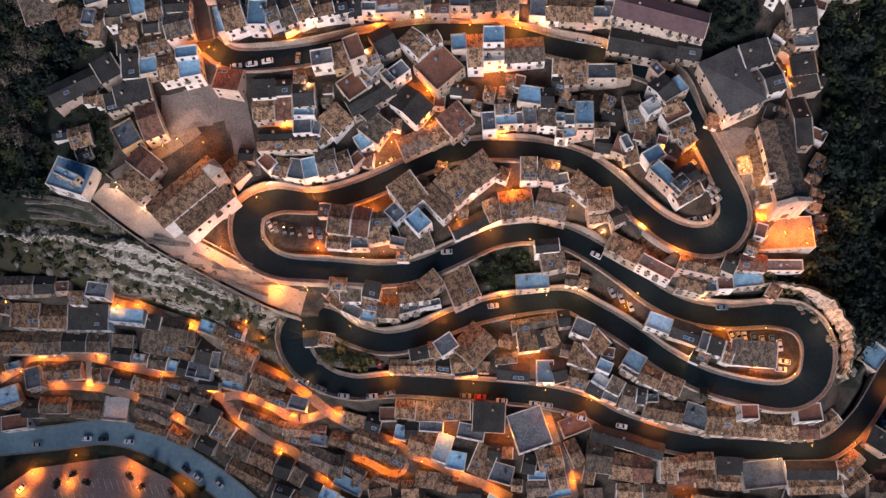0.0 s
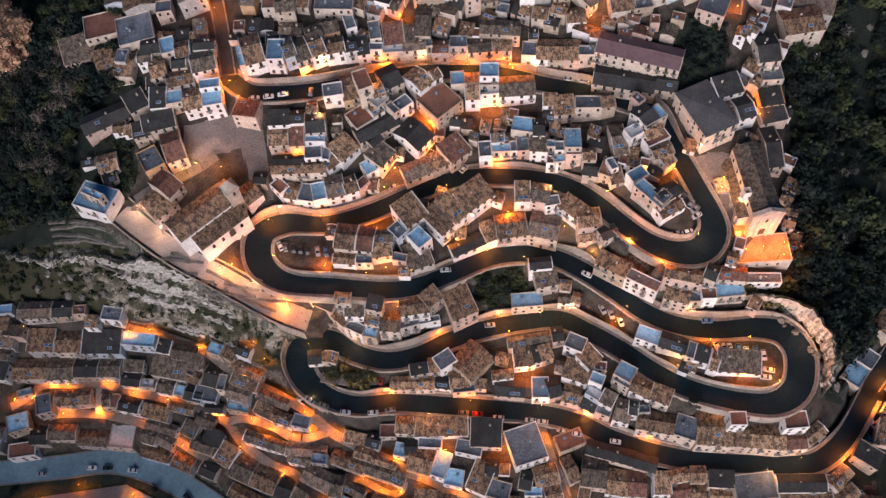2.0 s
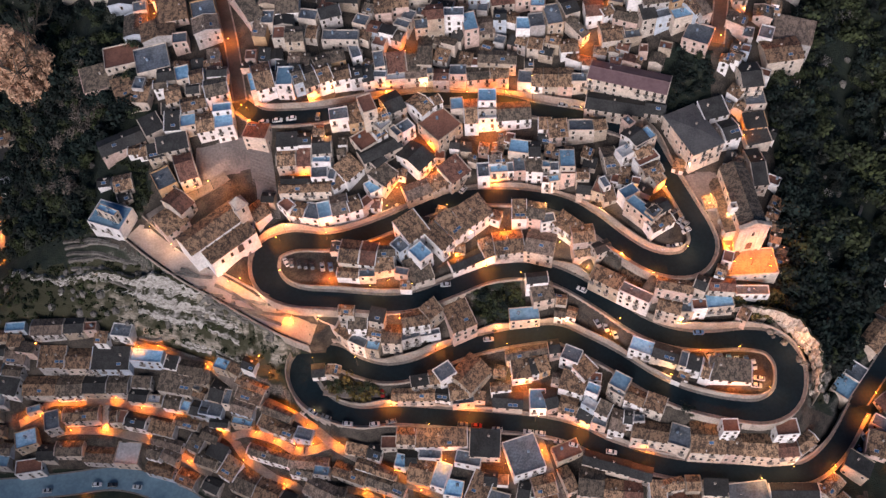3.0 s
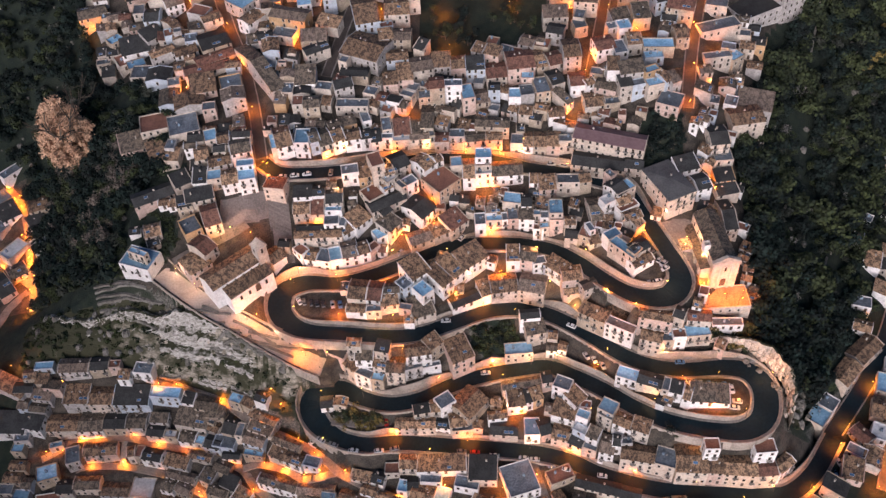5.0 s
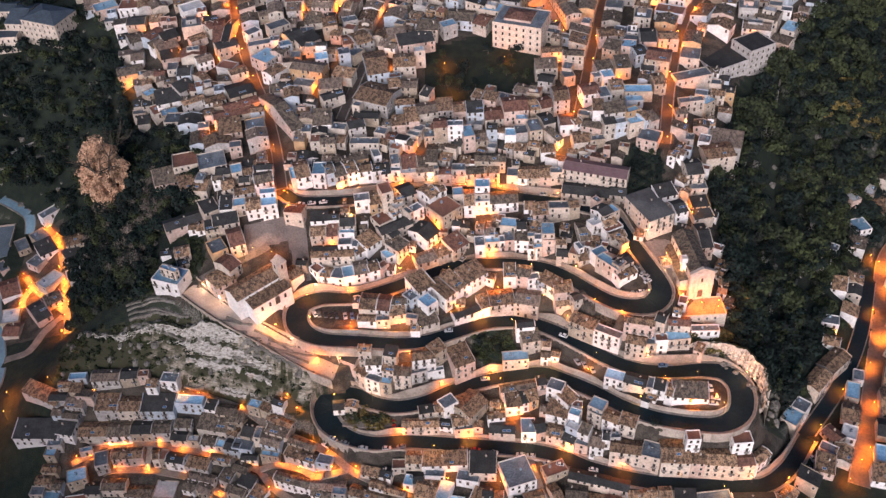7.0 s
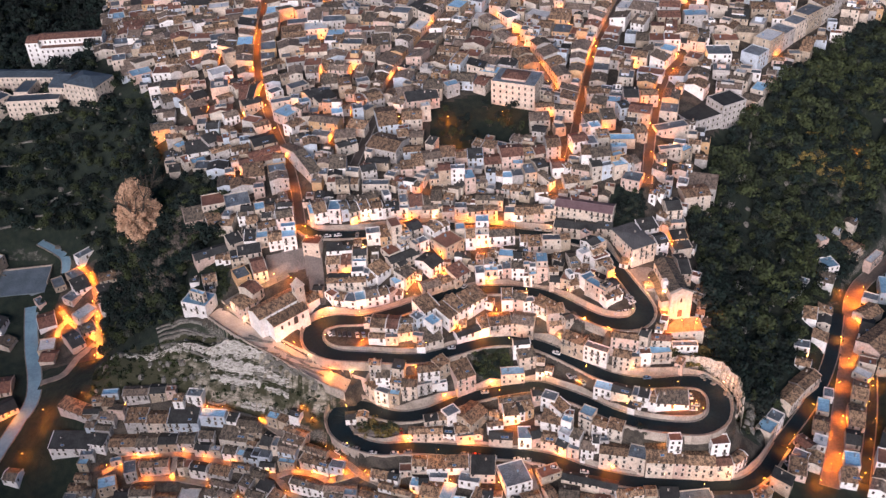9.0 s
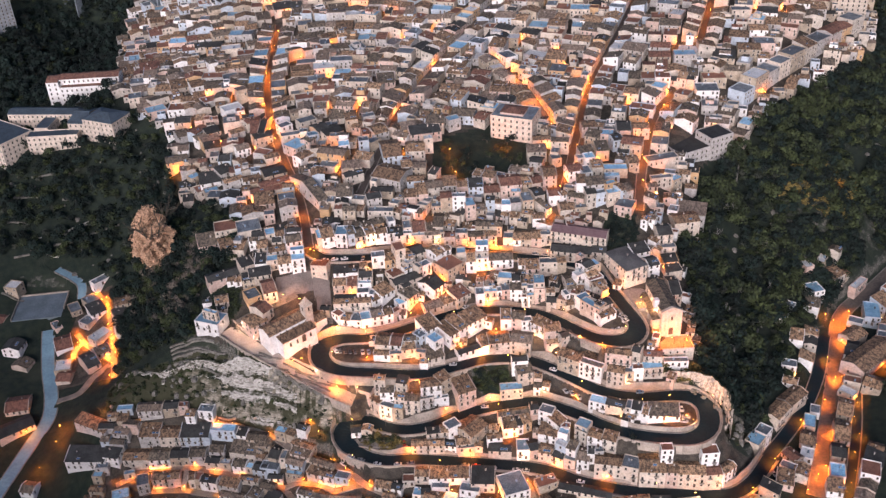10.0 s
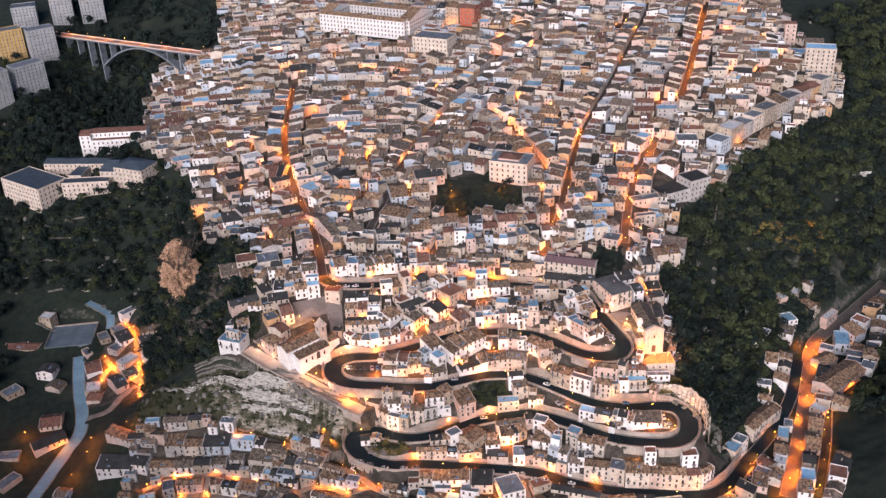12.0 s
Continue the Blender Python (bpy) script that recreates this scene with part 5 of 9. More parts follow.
def landform(lines, spots):
    """A smooth height over the plan through the road levels and the spot heights."""
    pts = []
    for line in lines:
        for a, b in zip(line[:-1], line[1:]):
            a, b = np.array(a, float), np.array(b, float)
            n = max(1, int(np.hypot(*(b - a)[:2]) / 14))
            pts += [a + (b - a) * k / n for k in range(n)]
        pts.append(np.array(line[-1], float))
    pts = np.array(pts + [np.array(s, float) for s in spots])
    keep = []
    for i, p in enumerate(pts):
        if all(np.hypot(*(p[:2] - pts[j][:2])) > 4 for j in keep):
            keep.append(i)
    pts = pts[keep]
    n = len(pts)
    A = np.zeros((n + 3, n + 3))
    A[:n, :n] = np.hypot(pts[:, None, 0] - pts[None, :, 0], pts[:, None, 1] - pts[None, :, 1])
    A[:n, n], A[:n, n + 1], A[:n, n + 2] = 1, pts[:, 0] / 100, pts[:, 1] / 100
    A[n:, :n] = A[:n, n:].T
    w = np.linalg.solve(A, np.r_[pts[:, 2], 0, 0, 0])

    def height(x, y):
        x, y = np.asarray(x, float), np.asarray(y, float)
        out = w[n] + w[n + 1] * x / 100 + w[n + 2] * y / 100
        for i in range(n):
            out = out + w[i] * np.hypot(x - pts[i, 0], y - pts[i, 1])
        return out
    return height


def inside(area, x, y):
    """Which points lie in a polygon of the plan."""
    x, y = np.asarray(x, float), np.asarray(y, float)
    hit = np.zeros(x.shape, bool)
    for (ax, ay), (bx, by) in zip(area, area[1:] + area[:1]):
        if ay != by:
            cross = ((ay > y) != (by > y)) & (x < (bx - ax) * (y - ay) / (by - ay) + ax)
            hit ^= cross
    return hit


base_height = landform([s for s, _ in STREETS], SPOTS_WEST + SPOTS_EAST + SPOTS_SOUTH + SPOTS_NORTH)
LINES = [(smooth_line(s), w) for s, w in STREETS]


def bend_widths(line, narrow=6.7, wide=10.2):
    """Road widths that grow in the hairpins."""
    d = np.gradient(line[:, :2], axis=0)
    heading = np.unwrap(np.arctan2(d[:, 1], d[:, 0]))
    run = np.hypot(d[:, 0], d[:, 1])
    bend = np.abs(np.convolve(np.pad(np.gradient(heading) / run, 5, mode="edge"), np.ones(11) / 11, "valid"))
    w = narrow + (wide - narrow) * np.clip((bend - 0.035) / 0.045, 0, 1)
    return np.convolve(np.pad(w, 4, mode="edge"), np.ones(9) / 9, "valid")


MAIN_WIDTHS = bend_widths(LINES[0][0])
road_pts = np.vstack([np.c_[p, MAIN_WIDTHS if i == 0 else np.full(len(p), w)] for i, (p, w) in enumerate(LINES)])


def nearest_road(x, y):
    """Distance beyond the road's edge and the road's level, for arrays of points."""
    if x.ndim == 1 and x.size < 4000:
        d = np.hypot(x[:, None] - road_pts[None, :, 0], y[:, None] - road_pts[None, :, 1]) - road_pts[None, :, 3] / 2
        i = np.argmin(d, axis=1)
        return d[np.arange(len(x)), i], road_pts[i, 2]
    best, level = np.full(x.shape, 1e9), np.zeros(x.shape)
    for px, py, pz, w in road_pts:
        d = np.hypot(x - px, y - py) - w / 2
        m = d < best
        best[m], level[m] = d[m], pz
    return best, level


def spaced(stops):
    """Grid lines: (from, step) pairs up to the last value."""
    out = []
    for (a, s), (b, _) in zip(stops[:-1], stops[1:]):
        out += list(np.linspace(a, b, max(2, round((b - a) / s)) + 1)[:-1])
    return np.array(out + [stops[-1][0]])


gx = spaced([(-4000, 500), (-1500, 150), (-600, 25), (-320, 4), (-200, 1.6), (150, 2.5), (310, 25), (700, 150), (1500, 500), (4000, 0)])
gy = spaced([(-4000, 500), (-1200, 150), (-300, 20), (-20, 1.6), (170, 3.0), (420, 6), (700, 60), (1200, 300), (4500, 0)])
GX, GY = np.meshgrid(gx, gy)
GZ = base_height(GX, GY)
core = (GX > -330) & (GX < 320) & (GY > -30) & (GY < 560)
rd, rz = np.full(GX.shape, 1e9), np.zeros(GX.shape)
rd[core], rz[core] = nearest_road(GX[core], GY[core])
TOWN_MASK = inside(UPPER_AREA, GX, GY) | inside(LOWLEFT_AREA, GX, GY) | inside(SOUTH_AREA, GX, GY) | inside(CORE_AREA, GX, GY)
# ledges of the rock face
cl = inside(CLIFF_AREA, GX, GY) | inside(BANK_AREA, GX, GY)
def wave(scale, seed):
    return np.vectorize(lambda a, b: noise.noise(Vector((a * scale, b * scale * 2, seed))))(GX, GY)


wob = wave(0.03, 1) * 4.0 + wave(0.12, 2) * 1.6 + wave(0.4, 3) * 0.7
step = 5.0 + 0.02 * GX
q = (GZ + wob) / step
GZ = np.where(cl, (np.floor(q) + np.clip((q - np.floor(q)) * 4 - 3, 0, 1)) * step - wob * 0.3, GZ)
rough = np.vectorize(lambda a, b: noise.noise(Vector((a * 0.05, b * 0.05, 0))) * 2.2 + noise.noise(Vector((a * 0.21, b * 0.21, 3))) * 0.8)(GX, GY)
GZ = GZ + np.where(TOWN_MASK & ~cl, 0.0, rough) * np.clip((rd - 3) / 12, 0, 1)
LOT = (-277.0, 196.0)
LOT_LEVEL = float(base_height(*LOT)) + 1.0
GZ = np.where(inside(CARPARK_AREA, GX, GY), -55.2, GZ)
away = np.clip((np.maximum(np.abs(GX - LOT[0]) - 17, np.abs(GY - LOT[1]) - 16)) / 8, 0, 1)
GZ = LOT_LEVEL - 0.4 + (GZ - LOT_LEVEL + 0.4) * away
k = np.clip((rd - 1.7) / 1.6, 0, 1)
k = k * k * (3 - 2 * k)
GZ = np.where(rd < 6, rz * (1 - k) + GZ * k, GZ) - np.where(rd < 1.8, 0.25, 0)


# floors dug into the slope under the houses
for hx, hy, hz, hw, hd, turn, _ in HOUSE_ROWS + LOW_ROWS + NEAR_ROWS:
    i0, i1 = np.searchsorted(gx, (hx - 14, hx + 14))
    j0, j1 = np.searchsorted(gy, (hy - 14, hy + 14))
    ca, sa = math.cos(radians(turn)), math.sin(radians(turn))
    dx, dy = GX[j0:j1, i0:i1] - hx, GY[j0:j1, i0:i1] - hy
    under = (np.abs(dx * ca + dy * sa) < hw / 2 + 0.4) & (np.abs(dy * ca - dx * sa) < hd / 2 + 0.4)
    GZ[j0:j1, i0:i1] = np.where(under, np.minimum(GZ[j0:j1, i0:i1], hz - 2.4), GZ[j0:j1, i0:i1])


def ground_at(x, y):
    """Height of the built ground."""
    i = int(np.clip(np.searchsorted(gx, x) - 1, 0, len(gx) - 2))
    j = int(np.clip(np.searchsorted(gy, y) - 1, 0, len(gy) - 2))
    u, v = (x - gx[i]) / (gx[i + 1] - gx[i]), (y - gy[j]) / (gy[j + 1] - gy[j])
    return float((GZ[j, i] * (1 - u) + GZ[j, i + 1] * u) * (1 - v) + (GZ[j + 1, i] * (1 - u) + GZ[j + 1, i + 1] * u) * v)


nx, ny = len(gx), len(gy)
me = bpy.data.meshes.new("ground")
idx = np.arange(nx * ny).reshape(ny, nx)
quads = np.stack([idx[:-1, :-1], idx[:-1, 1:], idx[1:, 1:], idx[1:, :-1]], -1).reshape(-1, 4)
me.from_pydata(np.stack([GX, GY, GZ], -1).reshape(-1, 3).tolist(), [], quads.tolist())
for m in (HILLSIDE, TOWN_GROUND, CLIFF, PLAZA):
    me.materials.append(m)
cx, cy = (GX[:-1, :-1] + GX[1:, 1:]) / 2, (GY[:-1, :-1] + GY[1:, 1:]) / 2
kind = np.where(TOWN_MASK[:-1, :-1], 1, 0)
kind = np.where(inside(LEFTV_AREA, cx, cy) & (cx < -205) & (cx > -252) & (cy > 128), 1, kind)
kind = np.where(inside(GARDEN_AREA, cx, cy), 0, kind)
for area in (GROVE_AREA, SHRUBS_AREA, WEST_GARDENS, NORTH_GARDEN):
    kind = np.where(inside(area, cx, cy), 0, kind)
for area in (CLIFF_AREA, BANK_AREA):
    kind = np.where(inside(area, cx, cy), 2, kind)
for area in (SQUARE_AREA, FORECOURT_AREA):
    kind = np.where(inside(area, cx, cy), 3, kind)
me.polygons.foreach_set("material_index", kind.reshape(-1).astype(np.int32))
me.polygons.foreach_set("use_smooth", np.ones(len(quads), bool))
tagged(new("ground", me), "terraced hillside of scrub, stone and paving", "ground", kind="structure")


def ribbon(line, offset, width, lift, thick=0.5, closed=False):
    """A strip along a centre line, offset to its left."""
    g = Geo()
    d = np.gradient(line[:, :2], axis=0)
    d /= np.maximum(np.hypot(d[:, 0], d[:, 1]), 1e-6)[:, None]
    nrm = np.c_[-d[:, 1], d[:, 0]]
    lo, hi = (np.broadcast_to(v, len(line))[:, None] for v in (offset - width / 2, offset + width / 2))
    a, b = line[:, :2] + nrm * lo, line[:, :2] + nrm * hi
    for p, r, z in zip(a, b, line[:, 2]):
        g.v += [(*r, z + lift), (*p, z + lift), (*p, z + lift - thick), (*r, z + lift - thick)]
    for i in range(len(line) - 1):
        k = 4 * i
        g.f += [(k, k + 1, k + 5, k + 4), (k + 1, k + 2, k + 6, k + 5), (k + 3, k, k + 4, k + 7)]
    n = 4 * (len(line) - 1)
    g.f += [(3, 2, 1, 0), (n, n + 1, n + 2, n + 3)]
    g.m = [0] * len(g.f)
    return g


AVENUE_ASPHALT = material("worn_avenue_asphalt", (0.17, 0.14, 0.12), 0.8, second=(0.09, 0.077, 0.066), scale=0.6, fine=5, bump=0.1)
PAVED = {21: "lane", 22: "lane", 23: "lane", 17: "lane", 18: "lane", 19: "lane", 20: "lane", 5: "lane", 6: "lane", 7: "lane", 8: "lane", 9: "lane", 15: "lane", 10: "lane", 16: "lane"}
for i, (line, w) in enumerate(LINES):
    mat = PROMENADE_STONE if i == 16 else STREET_STONE if i in (1, 2, 3, 4, 5) else PAVING if i in PAVED else RIVER_PAVING if i in (11, 14, 24) else AVENUE_ASPHALT if i == 13 else ASPHALT
    w = MAIN_WIDTHS if i == 0 else w
    rim = 1.0 if i == 0 else 0.6
    ob = new("lane" if i in PAVED else "road", ribbon(line, 0, w, 0.1, 0.8).mesh("road", [mat]))
    tagged(ob, "stone-paved lane between house rows" if i in PAVED else "dark asphalt road with pale stone edges", "lane" if i in PAVED else "road", kind="structure")
    if i not in PAVED:
        for side in (-1, 1):
            pv = new("pavement", ribbon(line, side * (w / 2 + rim / 2), rim, 0.24, 0.9).mesh("pavement", [KERB]))
            tagged(pv, "pale stone pavement beside the road", "pavement", kind="structure")


# ---------- houses ----------
def window_geo(w=1.0, h=1.65):
    """Stone surround with a pane set back in it, and a sill."""
    g = Geo()
    t, o, r = 0.15, -0.09, -0.02
    x, k = w / 2, w / 2 + t
    g.v = [(-k, o, -0.14), (k, o, -0.14), (k, o, h + t), (-k, o, h + t), (-x, o, 0), (x, o, 0), (x, o, h), (-x, o, h),
           (-x, r, 0), (x, r, 0), (x, r, h), (-x, r, h), (-k, 0.03, -0.14), (k, 0.03, -0.14), (k, 0.03, h + t), (-k, 0.03, h + t)]
    g.f = [(0, 1, 5, 4), (1, 2, 6, 5), (2, 3, 7, 6), (3, 0, 4, 7), (4, 5, 9, 8), (5, 6, 10, 9), (6, 7, 11, 10), (7, 4, 8, 11), (8, 9, 10, 11),
           (1, 0, 12, 13), (2, 1, 13, 14), (3, 2, 14, 15), (0, 3, 15, 12)]
    g.m = [0] * 8 + [1] + [0] * 4
    return g


def balcony_geo(w=2.2):
    """Slab of a balcony, with its edge moulding."""
    g = Geo()
    x = w / 2
    g.v = [(-x, 0.02, 0), (x, 0.02, 0), (x, -0.95, 0), (-x, -0.95, 0), (-x, -0.95, -0.12), (x, -0.95, -0.12), (x, 0.02, -0.4), (-x, 0.02, -0.4)]
    g.f = [(3, 2, 1, 0), (4, 5, 2, 3), (7, 6, 5, 4), (5, 6, 1, 2), (7, 4, 3, 0)]
    g.m = [0] * 5
    g.add(window_geo(1.05, 2.25), Matrix.Identity(4))
    return g


def railing_geo(w=2.2):
    g = Geo()
    for x0, y0, x1, y1 in ((-w / 2, -0.95, w / 2, -0.90), (-w / 2, -0.95, -w / 2 + 0.05, 0), (w / 2 - 0.05, -0.95, w / 2, 0)):
        g.box(x0, y0, 0.92, x1, y1, 1.0)
    for i in range(9):
        x = -w / 2 + 0.03 + (w - 0.06) * i / 8
        g.box(x - 0.025, -0.94, 0, x + 0.025, -0.89, 0.92, 0, False)
    return g


def door_geo():
    g = window_geo(1.15, 2.35)
    g.v = [(x, y, max(z, 0.0) if z < 0 else z) for x, y, z in g.v]
    return g


def chimney_geo():
    g = Geo()
    g.box(-0.3, -0.25, -0.6, 0.3, 0.25, 1.0, 0)
    g.box(-0.38, -0.33, 1.0, 0.38, 0.33, 1.12, 0)
    g.box(-0.2, -0.15, 1.12, 0.2, 0.15, 1.3, 1)
    return g


def tank_geo():
    """Water tank on a plinth."""
    g = Geo()
    g.box(-0.6, -0.5, 0, 0.6, 0.5, 0.25, 1)
    ring = [(0.5 * math.cos(i * math.pi / 5), 0.5 * math.sin(i * math.pi / 5)) for i in range(10)]
    for (ax, ay), (bx, by) in zip(ring, ring[1:] + ring[:1]):
        g.face([(ax, ay, 0.25), (bx, by, 0.25), (bx, by, 1.35), (ax, ay, 1.35)], 0)
        g.face([(ax, ay, 1.35), (bx, by, 1.35), (0, 0, 1.55)], 0)
    return g


def panel_geo():
    """Glazed panel in a thin frame, lying on a roof."""
    g = Geo()
    g.v = [(-0.9, -0.6, 0), (0.9, -0.6, 0), (0.9, 0.6, 0), (-0.9, 0.6, 0), (-0.9, -0.6, 0.12), (0.9, -0.6, 0.12), (0.9, 0.6, 0.12), (-0.9, 0.6, 0.12),
           (-0.8, -0.5, 0.12), (0.8, -0.5, 0.12), (0.8, 0.5, 0.12), (-0.8, 0.5, 0.12)]
    g.f = [(0, 1, 5, 4), (1, 2, 6, 5), (2, 3, 7, 6), (3, 0, 4, 7), (4, 5, 9, 8), (5, 6, 10, 9), (6, 7, 11, 10), (7, 4, 8, 11), (8, 9, 10, 11)]
    g.m = [0] * 8 + [1]
    return g


def dish_geo():
    """Television aerial mast with a dish."""
    g = Geo()
    g.box(-0.03, -0.03, -0.3, 0.03, 0.03, 2.0, 0)
    ring = [(0.4 * math.cos(i * math.pi / 4), 0.4 * math.sin(i * math.pi / 4)) for i in range(8)]
    for (a, b), (c, d) in zip(ring, ring[1:] + ring[:1]):
        g.face([(a, -0.18, 1.3 + b), (c, -0.18, 1.3 + d), (0, -0.05, 1.3)], 1)
        g.face([(c, -0.18, 1.3 + d), (a, -0.18, 1.3 + b), (0, -0.02, 1.3)], 1)
    return g


PANEL = material("panel_glass", (0.10, 0.20, 0.36), 0.2, fine=3, bump=0)
TANK = material("tank_plastic", (0.25, 0.33, 0.42), 0.5, fine=4, vary=0.4)
WINDOW, BALCONY, DOOR, CHIMNEY, TANKS = window_geo(), balcony_geo(), door_geo(), chimney_geo(), tank_geo()
TEMPLATES = {
    "window": (WINDOW, (FRAME, GLASS)), "balcony": (BALCONY, (FRAME, GLASS)), "railing": (railing_geo(), (IRON,)), "door": (DOOR, (FRAME, WOOD)),
    "chimney": (CHIMNEY, (WALLS[5], TILES[1])), "water_tank": (TANKS, (TANK, CONCRETE)), "skylight": (panel_geo(), (FRAME, PANEL)), "aerial": (dish_geo(), (IRON, FRAME)),
}
SHARED = {k: g.mesh(k, m) for k, (g, m) in TEMPLATES.items()}


def wall_geo(w, d, bottom, gable, kind):
    """Outer walls from below the ground up to the eaves (z = 0), with gable ends or parapets."""
    g = Geo()
    x, y = w / 2, d / 2
    if kind == "gable":
        g.face([(-x, -y, bottom), (x, -y, bottom), (x, -y, 0), (-x, -y, 0)])
        g.face([(x, y, bottom), (-x, y, bottom), (-x, y, 0), (x, y, 0)])
        g.face([(x, -y, bottom), (x, y, bottom), (x, y, 0), (x, 0, gable), (x, -y, 0)])
        g.face([(-x, y, bottom), (-x, -y, bottom), (-x, -y, 0), (-x, 0, gable), (-x, y, 0)])
    elif kind == "shed":
        g.face([(-x, -y, bottom), (x, -y, bottom), (x, -y, 0), (-x, -y, 0)])
        g.face([(x, y, bottom), (-x, y, bottom), (-x, y, gable), (x, y, gable)])
        g.face([(x, -y, bottom), (x, y, bottom), (x, y, gable), (x, -y, 0)])
        g.face([(-x, y, bottom), (-x, -y, bottom), (-x, -y, 0), (-x, y, gable)])
    else:
        top = 0.6 if kind == "flat" else 0.0
        for a, b in (((-x, -y), (x, -y)), ((x, -y), (x, y)), ((x, y), (-x, y)), ((-x, y), (-x, -y))):
            g.face([(*a, bottom), (*b, bottom), (*b, top), (*a, top)])
        if kind == "flat":
            t = 0.28
            i, j = x - t, y - t
            for a, b in (((-i, -j), (i, -j)), ((i, -j), (i, j)), ((i, j), (-i, j)), ((-i, j), (-i, -j))):
                g.face([(*b, 0), (*a, 0), (*a, top), (*b, top)])
            o, n = [(-x, -y), (x, -y), (x, y), (-x, y)], [(-i, -j), (i, -j), (i, j), (-i, j)]
            for k in range(4):
                g.face([(*o[k], top), (*o[(k + 1) % 4], top), (*n[(k + 1) % 4], top), (*n[k], top)])
    return g


def coping_geo(w, d, rise, kind, ends=(-1, 1)):
    """Pale copings that stand above the tiles at both ends of a roof."""
    g = Geo()
    hi, lo = 0.48, -0.1
    line = [(-d / 2 - 0.2, 0), (0, rise), (d / 2 + 0.2, 0)] if kind == "gable" else [(-d / 2 - 0.2, 0), (d / 2 + 0.2, rise)]
    for s in ends:
        x0, x1 = s * w / 2 - 0.16, s * w / 2 + 0.16
        for (ya, za), (yb, zb) in zip(line[:-1], line[1:]):
            k = len(g.v)
            g.v += [(x, y, z + o) for y, z in ((ya, za), (yb, zb)) for x, o in ((x0, lo), (x1, lo), (x1, hi), (x0, hi))]
            g.f += [(k, k + 3, k + 2, k + 1), (k + 4, k + 5, k + 6, k + 7)] + [(k + i, k + (i + 1) % 4, k + 4 + (i + 1) % 4, k + 4 + i) for i in range(4)]
            g.m += [0] * 6
    return g


def roof_geo(w, d, rise, kind):
    """Roof slabs with thickness and an overhang."""
    g = Geo()
    e, t = 0.35, 0.22
    x, y = w / 2 + 0.12, d / 2 + e
    s = rise / (d / 2)
    lo = -e * s
    if kind == "gable":
        for sg in (1, -1):
            p = [(-x, -y * sg, lo), (x, -y * sg, lo), (x, 0, rise), (-x, 0, rise)]
            if sg < 0:
                p = p[::-1]
            q = [(a, b, c + t) for a, b, c in p]
            g.face(q)
            g.face(p[::-1])
            for i in range(4):
                j = (i + 1) % 4
                g.face([p[i], p[j], q[j], q[i]])
        n = max(2, int(2 * x / 1.2))
        g.box(-x, -0.13, rise + t - 0.05, x, 0.13, rise + t + 0.1)
    elif kind == "shed":
        s = rise / d
        p = [(-x, -y, -e * s), (x, -y, -e * s), (x, y, rise + e * s), (-x, y, rise + e * s)]
        q = [(a, b, c + t) for a, b, c in p]
        g.face(q)
        g.face(p[::-1])
        for i in range(4):
            j = (i + 1) % 4
            g.face([p[i], p[j], q[j], q[i]])
    elif kind == "hip":
        r = max(0.3, x - y)
        a = [(-x, -y, lo), (x, -y, lo), (x, y, lo), (-x, y, lo)]
        b = [(p, q, c + t) for p, q, c in a]
        l, m = (-r, 0, rise + t), (r, 0, rise + t)
        g.face([b[0], b[1], m, l])
        g.face([b[2], b[3], l, m])
        g.face([b[1], b[2], m])
        g.face([b[3], b[0], l])
        for i in range(4):
            j = (i + 1) % 4
            g.face([a[i], a[j], b[j], b[i]])
        g.face(a[::-1])
    else:
        g.box(-w / 2 + 0.28, -d / 2 + 0.28, -0.3, w / 2 - 0.28, d / 2 - 0.28, 0.05)
    return g


placed = []


